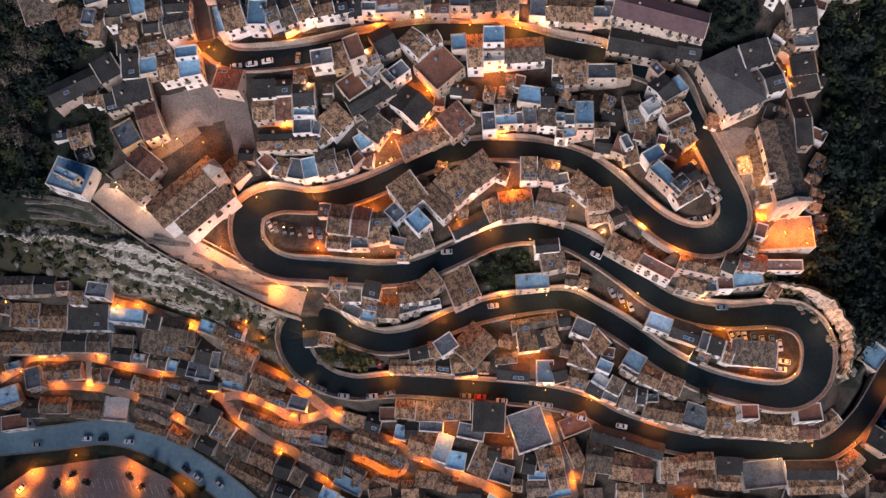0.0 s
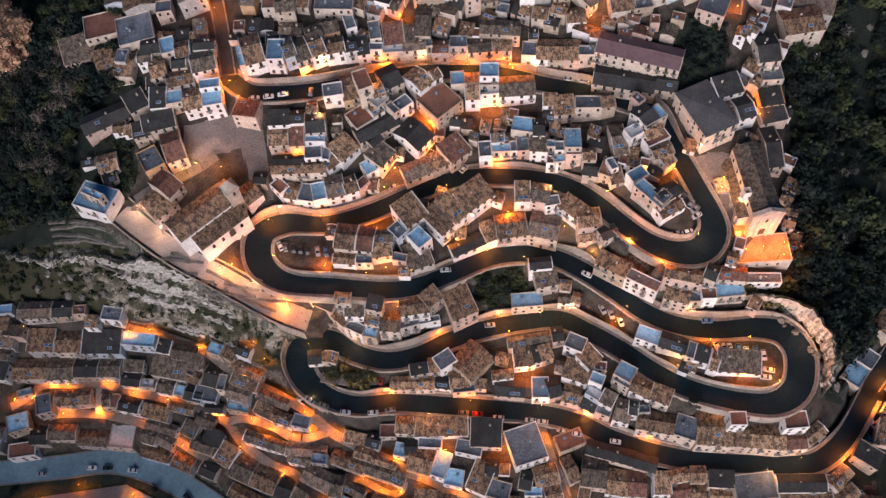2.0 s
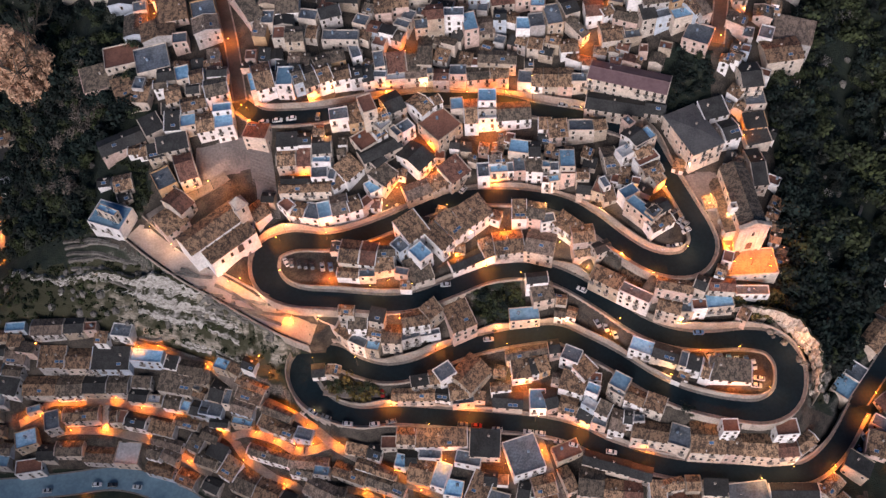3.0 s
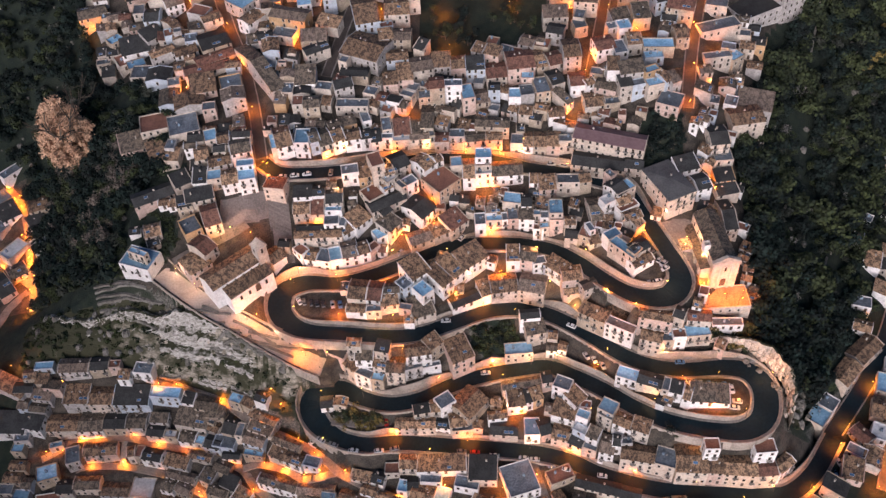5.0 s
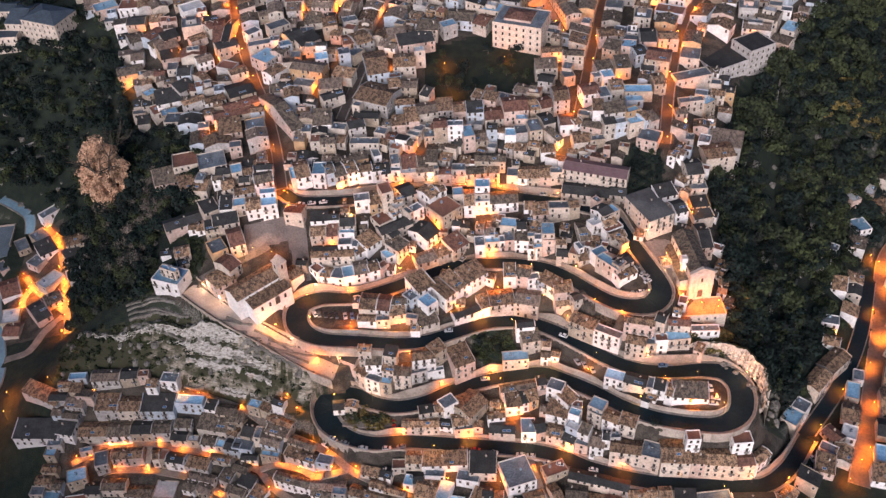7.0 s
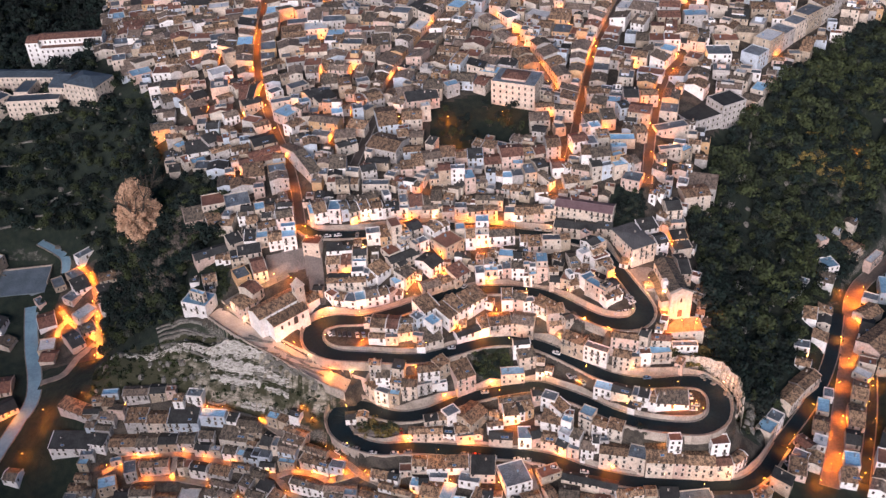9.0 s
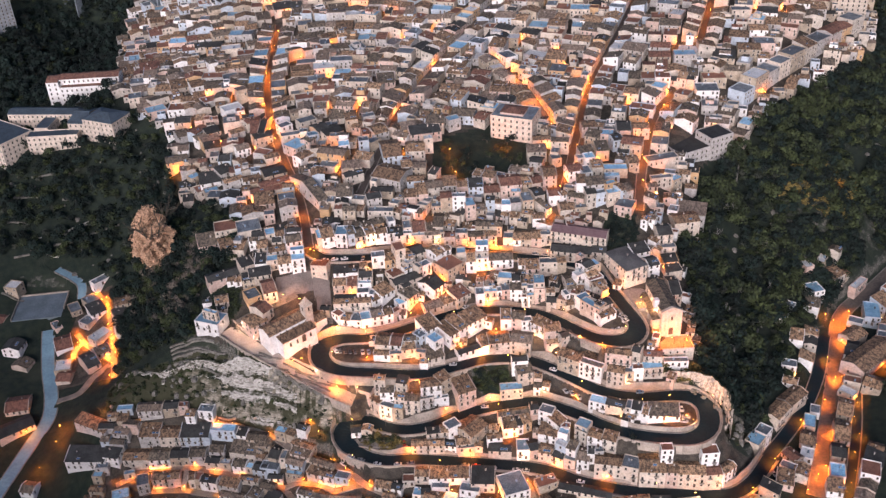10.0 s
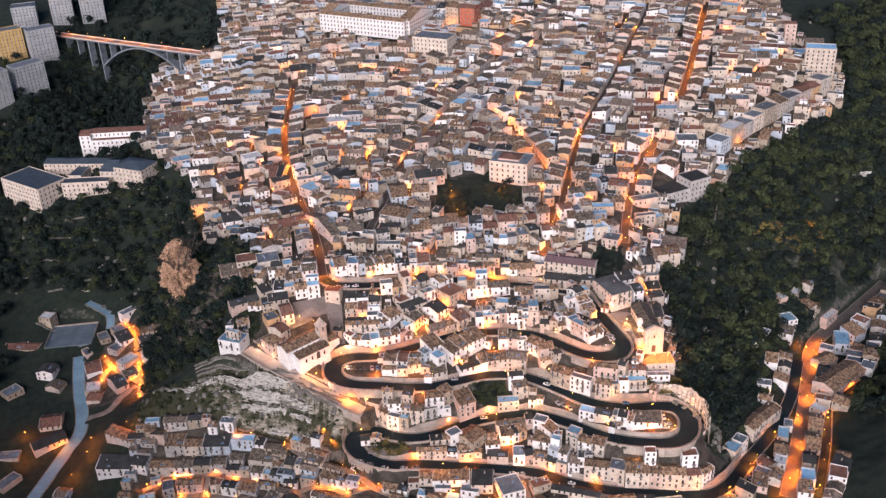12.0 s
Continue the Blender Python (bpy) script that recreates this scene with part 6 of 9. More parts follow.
def fittings(x, y, z, w, d, turn, flat, rise, rng, shape):
    """Where the windows, balconies, doors and roof pieces of a house go: (kind, local pose)."""
    out = []
    a = radians(turn)
    ca, sa = math.cos(a), math.sin(a)
    for side, (nx_, ny_, span, off) in enumerate(((0, -1, w, d / 2), (1, 0, d, w / 2), (-1, 0, d, w / 2), (0, 1, w, d / 2))):
        wy = sa * nx_ + ca * ny_
        if wy > 0.25:
            continue
        wx = ca * nx_ - sa * ny_
        foot = ground_at(x + wx * (off + 0.8), y + wy * (off + 0.8))
        storeys = int((z - foot - 0.3) / 2.9)
        if storeys < 1 or span < 2.5:
            continue
        ang = {0: 0, 1: 90, 2: -90, 3: 180}[side]
        n = max(1, int(span / 2.9))
        for s in range(min(storeys, 4)):
            level = -2.75 - 2.95 * s
            ground_floor = s == storeys - 1
            for i in range(n):
                u = (i + 0.5) / n * span - span / 2 + rng.uniform(-0.2, 0.2)
                if rng.random() < (0.2 if side == 0 else 0.55) + (0.12 if y > 172 else 0):
                    continue
                if ground_floor and side == 0 and i == n // 2:
                    kind, lz = "door", max(level, foot - z + 0.05)
                elif side == 0 and not ground_floor and rng.random() < 0.42:
                    kind, lz = "balcony", level
                else:
                    kind, lz = "window", level + 0.85
                m = pose(0, 0, 0, 0, 0, ang) @ Matrix.Translation((u, -off - 0.004, lz))
                out.append((kind, m))
    if not flat and rng.random() < 0.5:
        out.append(("chimney", pose(rng.uniform(-0.3, 0.3) * w, rng.uniform(0.05, 0.25) * d, rise * (0.55 if shape == "gable" else 0.7) + 0.3)))
    if shape in ("gable", "shed") and rng.random() < 0.3:
        tilt = math.degrees(math.atan2(rise, d / 2 if shape == "gable" else d))
        v = rng.uniform(-0.36, -0.16)
        lift = rise * (1 + 2 * v) if shape == "gable" else rise * (0.5 + v)
        u = rng.uniform(-0.28, 0.28)
        for k in range(rng.choice((1, 1, 2))):
            out.append(("skylight", pose(u * w + 1.9 * k, v * d, lift + 0.25, tilt)))
    if rng.random() < 0.3:
        out.append(("aerial", pose(rng.uniform(-0.3, 0.3) * w, 0.02 * d, (rise if shape == "gable" else rise * 0.5) + 0.25, 0, 0, rng.uniform(-40, 40))))
    if flat and w > 4 and rng.random() < 0.6:
        out.append(("water_tank", pose(rng.uniform(-0.25, 0.25) * w, rng.uniform(0.0, 0.28) * d, 0.054, 0, 0, rng.uniform(0, 90))))
    return out


SHAPE = {"T": "gable", "G": "gable", "H": "hip", "V": "gable", "E": "gable", "P": "hip", "F": "flat", "B": "flat", "W": "flat", "R": "flat"}
WORDS = {"T": "brown clay-tiled roof", "G": "dark grey roof", "H": "hipped clay-tiled roof", "V": "mauve sheet roof", "E": "red clay-tiled roof", "P": "broad grey hipped roof", "F": "flat grey terrace roof",
         "B": "flat blue-grey terrace roof", "W": "whitewashed terrace roof", "R": "terracotta terrace roof"}
WALL_WORDS = ["cream plastered", "white plastered", "pink plastered", "tan stone", "grey plastered", "pale stone", "ochre plastered", "pale blue plastered"]


# The flag picks darker walls and tiles: the valley's shade put into the colours.
def house_design(row, rng, shade_toned=False):
    x, y, z, w, d, turn, kind = row
    shape = SHAPE[kind]
    if kind in "TG" and rng.random() < (0.42 if y > 172 else 0.3) and d < 12:
        shape = "shed"
    rise = {"gable": (0.125 if y > 172 else 0.17) * d, "shed": 0.2 * d, "hip": (0.05 if kind == "P" else 0.14) * d}.get(shape, 0)
    ca, sa = math.cos(radians(turn)), math.sin(radians(turn))
    low = min(ground_at(x + ca * u * w / 2 - sa * v * d / 2, y + sa * u * w / 2 + ca * v * d / 2) for u in (-1, 0, 1) for v in (-1, 0, 1))
    # Beyond y = 172 greyer, bluer walls: distance haze put into the colours.
    wall = rng.choices(range(8), (2, 2.6, 1, 4, 4, 3, 0, 1.6) if shade_toned else (4, 3, 3, 3.5, 4.5, 5, 1.2, 3) if y > 172 else (6, 11, 2.5, 1.2, 0.6, 3.5, 0.4, 0.4))[0]
    roof = ROOFS[kind] or TILES[rng.choices(range(5), (1, 5, 6, 1, 0) if shade_toned else (2, 4, 4, 3.2, 1.5) if y > 172 else (6, 4, 2, 1, 1))[0]]
    return shape, rise, min(low - 1.0 - z, -3.0), wall, roof


def house(row, rng, group="", name="house", shade_toned=False):
    """A house of its own, with walls, roof, windows, balconies and doors as parts."""
    x, y, z, w, d, turn, kind = row
    shape, rise, bottom, wall, roof = house_design(row, rng, shade_toned)
    top = group_of(name, pose(x, y, z, 0, 0, turn))
    tagged(top, f"{WALL_WORDS[wall]} house with a {WORDS[kind]}", "house", group)
    part("wall", wall_geo(w, d, bottom, rise, shape), [WALLS[wall]], top)
    part("roof", roof_geo(w, d, rise, shape), [roof], top)
    if shape in ("gable", "shed") and rng.random() < 0.55:
        for end in (-1, 1):
            part("coping", coping_geo(w, d, rise, shape, (end,)), [WALLS[wall]], top)
    for kind_, m in fittings(x, y, z, w, d, turn, shape == "flat", rise, rng, shape):
        ob = part(kind_, SHARED[kind_], None, top, place=m)
        if kind_ == "balcony":
            part("railing", SHARED["railing"], None, ob)
    placed.append((x, y, max(w, d) / 2, min(w, d) / 2, w, d, turn))
    return top


rng = random.Random(5)
for row in HOUSE_ROWS:
    house(row, rng, "houses along the winding road")


def fill(area, turn_at, rng, seed_rows=8.6, lane=2.2, wide=(5.5, 11.0), skip=(), tall=(6.0, 10.5), kinds="TTTTTTTGGFFBWR", wild=4.0, across=0.25, empty=0.03):
    """Rows of joined houses that fill a quarter of the plan."""
    xs, ys = [p[0] for p in area], [p[1] for p in area]
    mx, my = (min(xs) + max(xs)) / 2, (min(ys) + max(ys)) / 2
    reach = max(max(xs) - min(xs), max(ys) - min(ys)) * 0.75
    rows = []
    v, count = -reach, 0
    a0 = radians(turn_at(mx, my))
    while v < reach:
        depth = seed_rows * rng.uniform(0.85, 1.2)
        u = -reach
        block = 0
        while u < reach:
            w = rng.uniform(*wide)
            px, py = mx + math.cos(a0) * (u + w / 2) - math.sin(a0) * (v + depth / 2), my + math.sin(a0) * (u + w / 2) + math.cos(a0) * (v + depth / 2)
            u += w
            block += w
            if block > 42:
                u += 3.0
                block = 0
            rows.append((px, py, w, depth))
        v += depth + (lane if count % 2 else 0.0)
        count += 1
    px, py = np.array([r[0] for r in rows]), np.array([r[1] for r in rows])
    ok = inside(area, px, py)
    for s in skip:
        ok &= ~inside(s, px, py)
    near, _ = nearest_road(px, py)
    done = []
    for (x, y, w, d), good, gap in zip(rows, ok, near):
        if not good or gap < d / 2 - 0.6:
            continue
        if overlaps(x, y, w, d, turn_at(x, y), 1.2):
            continue
        turn = turn_at(x, y) + rng.gauss(0, wild)
        dd = d * rng.uniform(0.85, 1.08)
        h = rng.uniform(*tall) + 2.2 * noise.noise(Vector((x * 0.06, y * 0.06, 1)))
        kind = rng.choice(kinds)
        x, y = x + rng.gauss(0, wild * 0.12), y + rng.gauss(0, wild * 0.12)
        if kind in "TG" and rng.random() < across:
            w, dd, turn = dd, w, turn + 90
        elif rng.random() < 0.3:
            turn += 180
        if rng.random() < empty:
            continue
        ca, sa = math.cos(radians(turn)), math.sin(radians(turn))
        feet = [ground_at(x + ca * p * w / 2 - sa * q * dd / 2, y + sa * p * w / 2 + ca * q * dd / 2) for p in (-1, 1) for q in (-1, 1)]
        eaves = max(min(feet) + h, max(feet) + 2.2)
        done.append((x, y, eaves, w, dd, turn, kind))
        if rng.random() < 0.18 and w > 6:
            done.append((x + rng.uniform(-1, 1), y + rng.uniform(0, 1.5), eaves + rng.uniform(1.6, 3.0), w * 0.5, dd * 0.5, turn, rng.choice("TFWF")))
    return done


def overlaps(x, y, w, d, turn, slack=0.6):
    """Whether a footprint would cut into one that stands already."""
    ca, sa = math.cos(radians(turn)), math.sin(radians(turn))
    reach = max(w, d)
    probes = None
    for h in placed:
        dx, dy = x - h[0], y - h[1]
        far = h[2] * 1.42 + reach
        if dx > far or dx < -far or dy > far or dy < -far:
            continue
        if probes is None:
            probes = [(x + ca * u * (w / 2 - slack) - sa * v * (d / 2 - slack), y + sa * u * (w / 2 - slack) + ca * v * (d / 2 - slack)) for u in (-1, 0, 1) for v in (-1, 0, 1)]
        if len(h) > 4:
            c, q = math.cos(radians(h[6])), math.sin(radians(h[6]))
            for px, py in probes:
                if abs((px - h[0]) * c + (py - h[1]) * q) < h[4] / 2 and abs((py - h[1]) * c - (px - h[0]) * q) < h[5] / 2:
                    return True
            own = [(h[0] + c * u * h[4] / 2 - q * v * h[5] / 2, h[1] + q * u * h[4] / 2 + c * v * h[5] / 2) for u in (-0.8, 0, 0.8) for v in (-0.8, 0, 0.8)]
            for px, py in own:
                if abs((px - x) * ca + (py - y) * sa) < w / 2 - slack and abs((py - y) * ca - (px - x) * sa) < d / 2 - slack:
                    return True
        elif any(math.hypot(px - h[0], py - h[1]) < h[3] for px, py in probes):
            return True
    return False


def frontage(line, width, side, rng, deep=9.0, tall=(5.0, 7.5), kinds="TTTTTTTGFBR", start=0.0, stop=1.0, skip=0.06, span=(5.5, 10.0), least=1.8, loose=0.0):
    """A row of joined houses along one side of a street."""
    out = []
    seg = np.hypot(*np.diff(line[:, :2], axis=0).T)
    s = np.r_[0, np.cumsum(seg)]
    u, end = s[-1] * start, s[-1] * stop
    while u < end - 4:
        w = rng.uniform(*span)
        p = [np.interp(u + w / 2, s, line[:, k]) for k in range(3)]
        q = [np.interp(u + w / 2 + 1, s, line[:, k]) for k in range(3)]
        u += w
        if rng.random() < skip:
            continue
        dx, dy = q[0] - p[0], q[1] - p[1]
        n = math.hypot(dx, dy) or 1
        nx_, ny_ = -dy / n * side, dx / n * side
        room = 1.0
        while room < 2.2 * deep:
            r, _ = nearest_road(np.array([p[0] + nx_ * (width / 2 + room + 1.5)]), np.array([p[1] + ny_ * (width / 2 + room + 1.5)]))
            if r[0] < 1.4 and room > 1.5:
                break
            room += 1.0
        depth = room - 0.3 if room < 1.25 * deep else room / 2 if room < 2 * deep else deep
        depth = min(depth, deep * 1.2) * rng.uniform(0.8 - 0.05 * loose, 1.0)
        if depth < 3.5:
            continue
        off = width / 2 + 0.5 + depth / 2
        x, y = p[0] + nx_ * off, p[1] + ny_ * off
        front = math.degrees(math.atan2(ny_, nx_)) - 90 + rng.gauss(0, loose)
        ca, sa = math.cos(radians(front)), math.sin(radians(front))
        if overlaps(x, y, w, depth, front):
            continue
        feet = [ground_at(x + ca * a * w / 2 - sa * b * depth / 2, y + sa * a * w / 2 + ca * b * depth / 2) for a in (-1, 1) for b in (-1, 1)]
        row = (x, y, max(min(feet) + rng.uniform(*tall), max(feet) + least), w + 0.1, depth, front, rng.choice(kinds))
        out.append(row)
        placed.append((x, y, max(w, depth) / 2, min(w, depth) / 2, w, depth, front))
    return out


def upper_turn(x, y):
    return float(np.interp(x, (-180, -110, -40, 100, 250), (14, 10, -22, -18, -14)))


def merged_houses(rows, name, label, rng, shade_toned=False):
    """Many far houses as one mesh."""
    g = Geo()
    mats = WALLS + TILES + [PANEL, SLATE, CONCRETE, MEMBRANE, WHITEWASH, TERRACOTTA, MAUVE, LEAD, FRAME, GLASS, WOOD, IRON, TANK]
    at = {m.name: i for i, m in enumerate(mats)}
    tones = []
    for row in rows:
        tones += [rng.random()] * (len(g.f) - len(tones))
        x, y, z, w, d, turn, kind = row
        shape, rise, bottom, wall, roof = house_design(row, rng, shade_toned)
        m4 = pose(x, y, z, 0, 0, turn)
        g.add(wall_geo(w, d, bottom, rise, shape), m4, [wall])
        g.add(roof_geo(w, d, rise, shape), m4, [at[roof.name]])
        if shape in ("gable", "shed") and rng.random() < 0.3:
            g.add(coping_geo(w, d, rise, shape), m4, [wall])
        for kind_, m in fittings(x, y, z, w, d, turn, shape == "flat", rise, rng, shape):
            geo, mm = TEMPLATES[kind_]
            if kind_ == "balcony":
                geo, mm = TEMPLATES["window"]
            g.add(geo, m4 @ m, [at[q.name] for q in mm])
        placed.append((x, y, max(w, d) / 2, min(w, d) / 2, w, d, turn))
    tones += [rng.random()] * (len(g.f) - len(tones))
    me_ = g.mesh(name, mats)
    me_.attributes.new("tone", "FLOAT", "FACE").data.foreach_set("value", tones)
    return tagged(new(name, me_), label, "houses", kind="stuff")


# ---------- churches and public buildings ----------
def arch_geo(w, h, mat_frame=0, mat_pane=1, steps=6):
    """A round-headed opening with a proud surround, facing -y."""
    g = Geo()
    def outline(r, top):
        pts = [(-r, 0), (r, 0)]
        for i in range(steps + 1):
            a = math.pi * i / steps
            pts.append((r * math.cos(a), top + r * math.sin(a)))
        return pts
    spring = h - w / 2
    a, b = outline(w / 2 + 0.18, spring), outline(w / 2, spring)
    n = len(a)
    g.v = [(x, -0.12, z) for x, z in a] + [(x, -0.12, z) for x, z in b] + [(x, -0.03, z) for x, z in b] + [(x, 0.05, z) for x, z in a]
    for i in range(n):
        j = (i + 1) % n
        g.f += [(i, j, n + j, n + i), (n + i, n + j, 2 * n + j, 2 * n + i), (3 * n + i, 3 * n + j, j, i)]
        g.m += [mat_frame] * 3
    g.f.append(tuple(range(2 * n, 3 * n)))
    g.m.append(mat_pane)
    return g


ARCH_WINDOW, ARCH_DOOR = arch_geo(1.1, 2.6), arch_geo(2.4, 4.6)
ARCH_W_MESH, ARCH_D_MESH = ARCH_WINDOW.mesh("arched_window", [FRAME, GLASS]), ARCH_DOOR.mesh("arched_door", [FRAME, WOOD])


def pyramid(r, h, z=0.0):
    g = Geo()
    c = [(-r, -r, z), (r, -r, z), (r, r, z), (-r, r, z)]
    for i in range(4):
        g.face([c[i], c[(i + 1) % 4], (0, 0, z + h)])
    g.face(c[::-1])
    return g


# old church with a bell tower beside the promenade
church = tagged(group_of("church", pose(-102.8, 111.4, 21.5, 0, 0, 42)), "white plastered church with tiled roofs and a bell tower", "church")
part("nave_wall", wall_geo(27, 10.5, -16, 2.2, "gable"), [WALLS[1]], church)
part("nave_roof", roof_geo(27, 10.5, 2.2, "gable"), [TILES[1]], church, "brown clay-tiled roof")
part("aisle_wall", wall_geo(21, 6.0, -16, 1.4, "shed"), [WALLS[1]], church, place=pose(1.0, -8.27, -3.4))
part("aisle_roof", roof_geo(21, 6.0, 1.4, "shed"), [TILES[1]], church, place=pose(1.0, -8.27, -3.4))
for i in range(5):
    part("arched_window", ARCH_W_MESH, None, church, place=pose(-7.0 + 4.0 * i, -5.26, -2.6) @ Matrix.Scale(0.6, 4))
for i, big in enumerate((0, 0, 1, 0)):
    part("arched_door" if big else "arched_window", ARCH_D_MESH if big else ARCH_W_MESH, None, church, place=pose(-5.0 + 4.2 * i, -11.28, -8.6 if big else -7.6))
part("bell_tower", wall_geo(4.7, 4.7, -16, 0, "plain"), [WALLS[5]], church, place=pose(11.6, -3.6, 7.6))
part("belfry_cornice", wall_geo(5.4, 5.4, -0.5, 0, "flat"), [FRAME], church, place=pose(11.6, -3.6, 7.6) @ Matrix.Diagonal((1, 1, 0.5, 1)))
part("spire", pyramid(2.4, 4.6, 0.02), [WALLS[5]], church, "pale stone pyramid spire", place=pose(11.6, -3.6, 7.7))
for ang in (0, 90, -90):
    part("bell_opening", ARCH_W_MESH, None, church, place=pose(11.6, -3.6, 4.2) @ pose(0, 0, 0, 0, 0, ang) @ Matrix.Translation((0, -2.36, 0)))
part("side_chapel_wall", wall_geo(7, 8, -12, 1.4, "gable"), [WALLS[1]], church, place=pose(17.5, -3.5, -4))
part("side_chapel_roof", roof_geo(7, 8, 1.4, "gable"), [TILES[0]], church, place=pose(17.5, -3.5, -4))
placed += [(-102.8, 111.4, 14, 8), (-93, 103, 10, 7), (-110, 104, 8, 6)]

# parish church on the square
church = tagged(group_of("church", pose(96.2, 116.0, 28.0, 0, 0, 8)), "tall stone church with a classical lit front", "church")
part("nave_wall", wall_geo(9.5, 28, -22, 0, "plain"), [WALLS[5]], church)
part("nave_roof", roof_geo(28, 9.5, 2.0, "gable"), [TILES[2]], church, "grey clay-tiled roof", place=pose(0, 0, 0, 0, 0, 90))
part("front_wall", wall_geo(11.0, 1.6, -20, 0, "plain"), [WALLS[0]], church, "cream stone front", place=pose(0, -14.4, 1.0))
ped = Geo()
for yy, s in ((-0.8, 1), (0.8, -1)):
    p = [(-5.9, yy, 0), (5.9, yy, 0), (0, yy, 2.9)]
    ped.face(p if s > 0 else p[::-1])
ped.face([(-5.9, -0.8, 0), (0, -0.8, 2.9), (0, 0.8, 2.9), (-5.9, 0.8, 0)])
ped.face([(0, -0.8, 2.9), (5.9, -0.8, 0), (5.9, 0.8, 0), (0, 0.8, 2.9)])
ped.face([(-5.9, -0.8, 0), (-5.9, 0.8, 0), (5.9, 0.8, 0), (5.9, -0.8, 0)])
part("pediment", ped, [WALLS[0]], church, place=pose(0, -14.4, 1.02))
part("cornice", wall_geo(11.8, 2.2, -0.5, 0, "plain"), [FRAME], church, place=pose(0, -14.4, 1.0))
part("cornice", wall_geo(11.6, 2.0, -0.45, 0, "plain"), [FRAME], church, place=pose(0, -14.4, -6.0))
for x in (-4.6, -2.4, 2.4, 4.6):
    part("pilaster", wall_geo(0.8, 0.5, -16, 0, "plain"), [FRAME], church, place=pose(x, -15.35, 0.4))
part("arched_door", ARCH_D_MESH, None, church, place=pose(0, -15.22, -13.5))
part("arched_window", ARCH_W_MESH, None, church, place=pose(0, -15.22, -4.4))
part("aisle_wall", wall_geo(3.6, 24, -18, 0.9, "plain"), [WALLS[5]], church, place=pose(-6.57, 0.6, -6))
part("aisle_roof", roof_geo(24, 3.6, 0.5, "shed"), [TILES[2]], church, place=pose(-6.57, 0.6, -6, 0, 0, -90))
for i in range(5):
    part("buttress", wall_geo(0.9, 1.4, -14, 0, "plain"), [WALLS[5]], church, place=pose(-8.7, -9.5 + 5.0 * i, -6.5))
    part("arched_window", ARCH_W_MESH, None, church, place=pose(-4.76, -8.0 + 4.6 * i, -4.4) @ pose(0, 0, 0, 0, 0, -90))
part("lantern", wall_geo(2.6, 2.6, -4, 0, "flat"), [WALLS[1]], church, "white stone bell turret", place=pose(-5.6, -5.5, 2.4))
part("porch_wall", wall_geo(4.5, 5.5, -8, 0.8, "gable"), [WALLS[0]], church, place=pose(-10.7, 2.8, -6))
part("porch_roof", roof_geo(4.5, 5.5, 0.8, "gable"), [TILES[0]], church, place=pose(-10.7, 2.8, -6))
placed += [(96, 122, 9, 9), (97, 108, 9, 9)]

def draped_paving(area, mat, name, label):
    """Paving that follows the slope, with a clean edge."""
    bm = bmesh.new()
    bm.faces.new([bm.verts.new((x, y, 0)) for x, y in area])
    bmesh.ops.triangulate(bm, faces=bm.faces[:])
    for _ in range(5):
        bmesh.ops.subdivide_edges(bm, edges=[e for e in bm.edges if e.calc_length() > 1.6], cuts=1, use_grid_fill=True)
        bmesh.ops.triangulate(bm, faces=[f for f in bm.faces if len(f.verts) > 3])
    for v in bm.verts:
        v.co.z = ground_at(v.co.x, v.co.y) + 0.12
    bmesh.ops.recalc_face_normals(bm, faces=bm.faces[:])
    me_ = bpy.data.meshes.new(name)
    bm.to_mesh(me_)
    bm.free()
    me_.materials.append(mat)
    tagged(new(name, me_), label, "square", kind="structure")


draped_paving(FORECOURT_AREA, PLAZA, "stair_forecourt", "worn stone paving at the foot of the steps")
draped_paving(SQUARE_AREA, PLAZA, "church_square", "lit stone paving of the church square")

# buttressed terrace below the church front
bastion = tagged(group_of("bastion", pose(98.5, 96.0, 13.0, 0, 0, 3)), "lit stone terrace wall with small openings", "terrace wall")
part("terrace_wall", wall_geo(20, 11, -14, 0, "flat"), [WALLS[0]], bastion)
part("terrace_floor", roof_geo(20, 11, 0, "flat"), [PAVING], bastion)
for i in range(4):
    part("window", SHARED["window"], None, bastion, place=pose(-5.6 + 3.6 * i, -5.505, -2.6) @ Matrix.Scale(0.8, 4))
placed.append((98.5, 96, 10, 6))


def big_block(name, label, rows, wall, roof, category="building", storey=3.6):
    """A public building of one or more wings: (x, y, eaves, length, depth, turn, foot, shape)."""
    x0, y0, z0 = rows[0][:3]
    top = tagged(group_of(name, pose(x0, y0, z0)), label, category)
    for x, y, z, w, d, turn, foot, shape in rows:
        m = pose(x - x0, y - y0, z - z0, 0, 0, turn)
        rise = 0.13 * d if shape != "flat" else 0
        part("wall", wall_geo(w, d, foot - z, rise, shape), [wall], top, place=m)
        part("roof", roof_geo(w, d, rise, shape), [roof], top, place=m)
        panes = Geo()
        for ang, span, off in ((0, w, d / 2), (90, d, w / 2), (-90, d, w / 2)):
            n = max(1, int(span / 3.4))
            for s in range(int((z - foot) / storey)):
                for i in range(n):
                    panes.add(WINDOW, pose(0, 0, 0, 0, 0, ang) @ Matrix.Translation(((i + 0.5) / n * span - span / 2, -off - 0.004, -2.9 - storey * s)))
        tagged(part("glazing", panes, [FRAME, GLASS], top, place=m), kind="stuff")
        placed.append((x, y, max(w, d) / 2, min(w, d) / 2 + 2))
        k = int(w // (d + 1))
        for i in range(k):
            u = (i + 0.5) / k * w - w / 2
            placed.append((x + math.cos(radians(turn)) * u, y + math.sin(radians(turn)) * u, d / 2, d / 2))
    return top


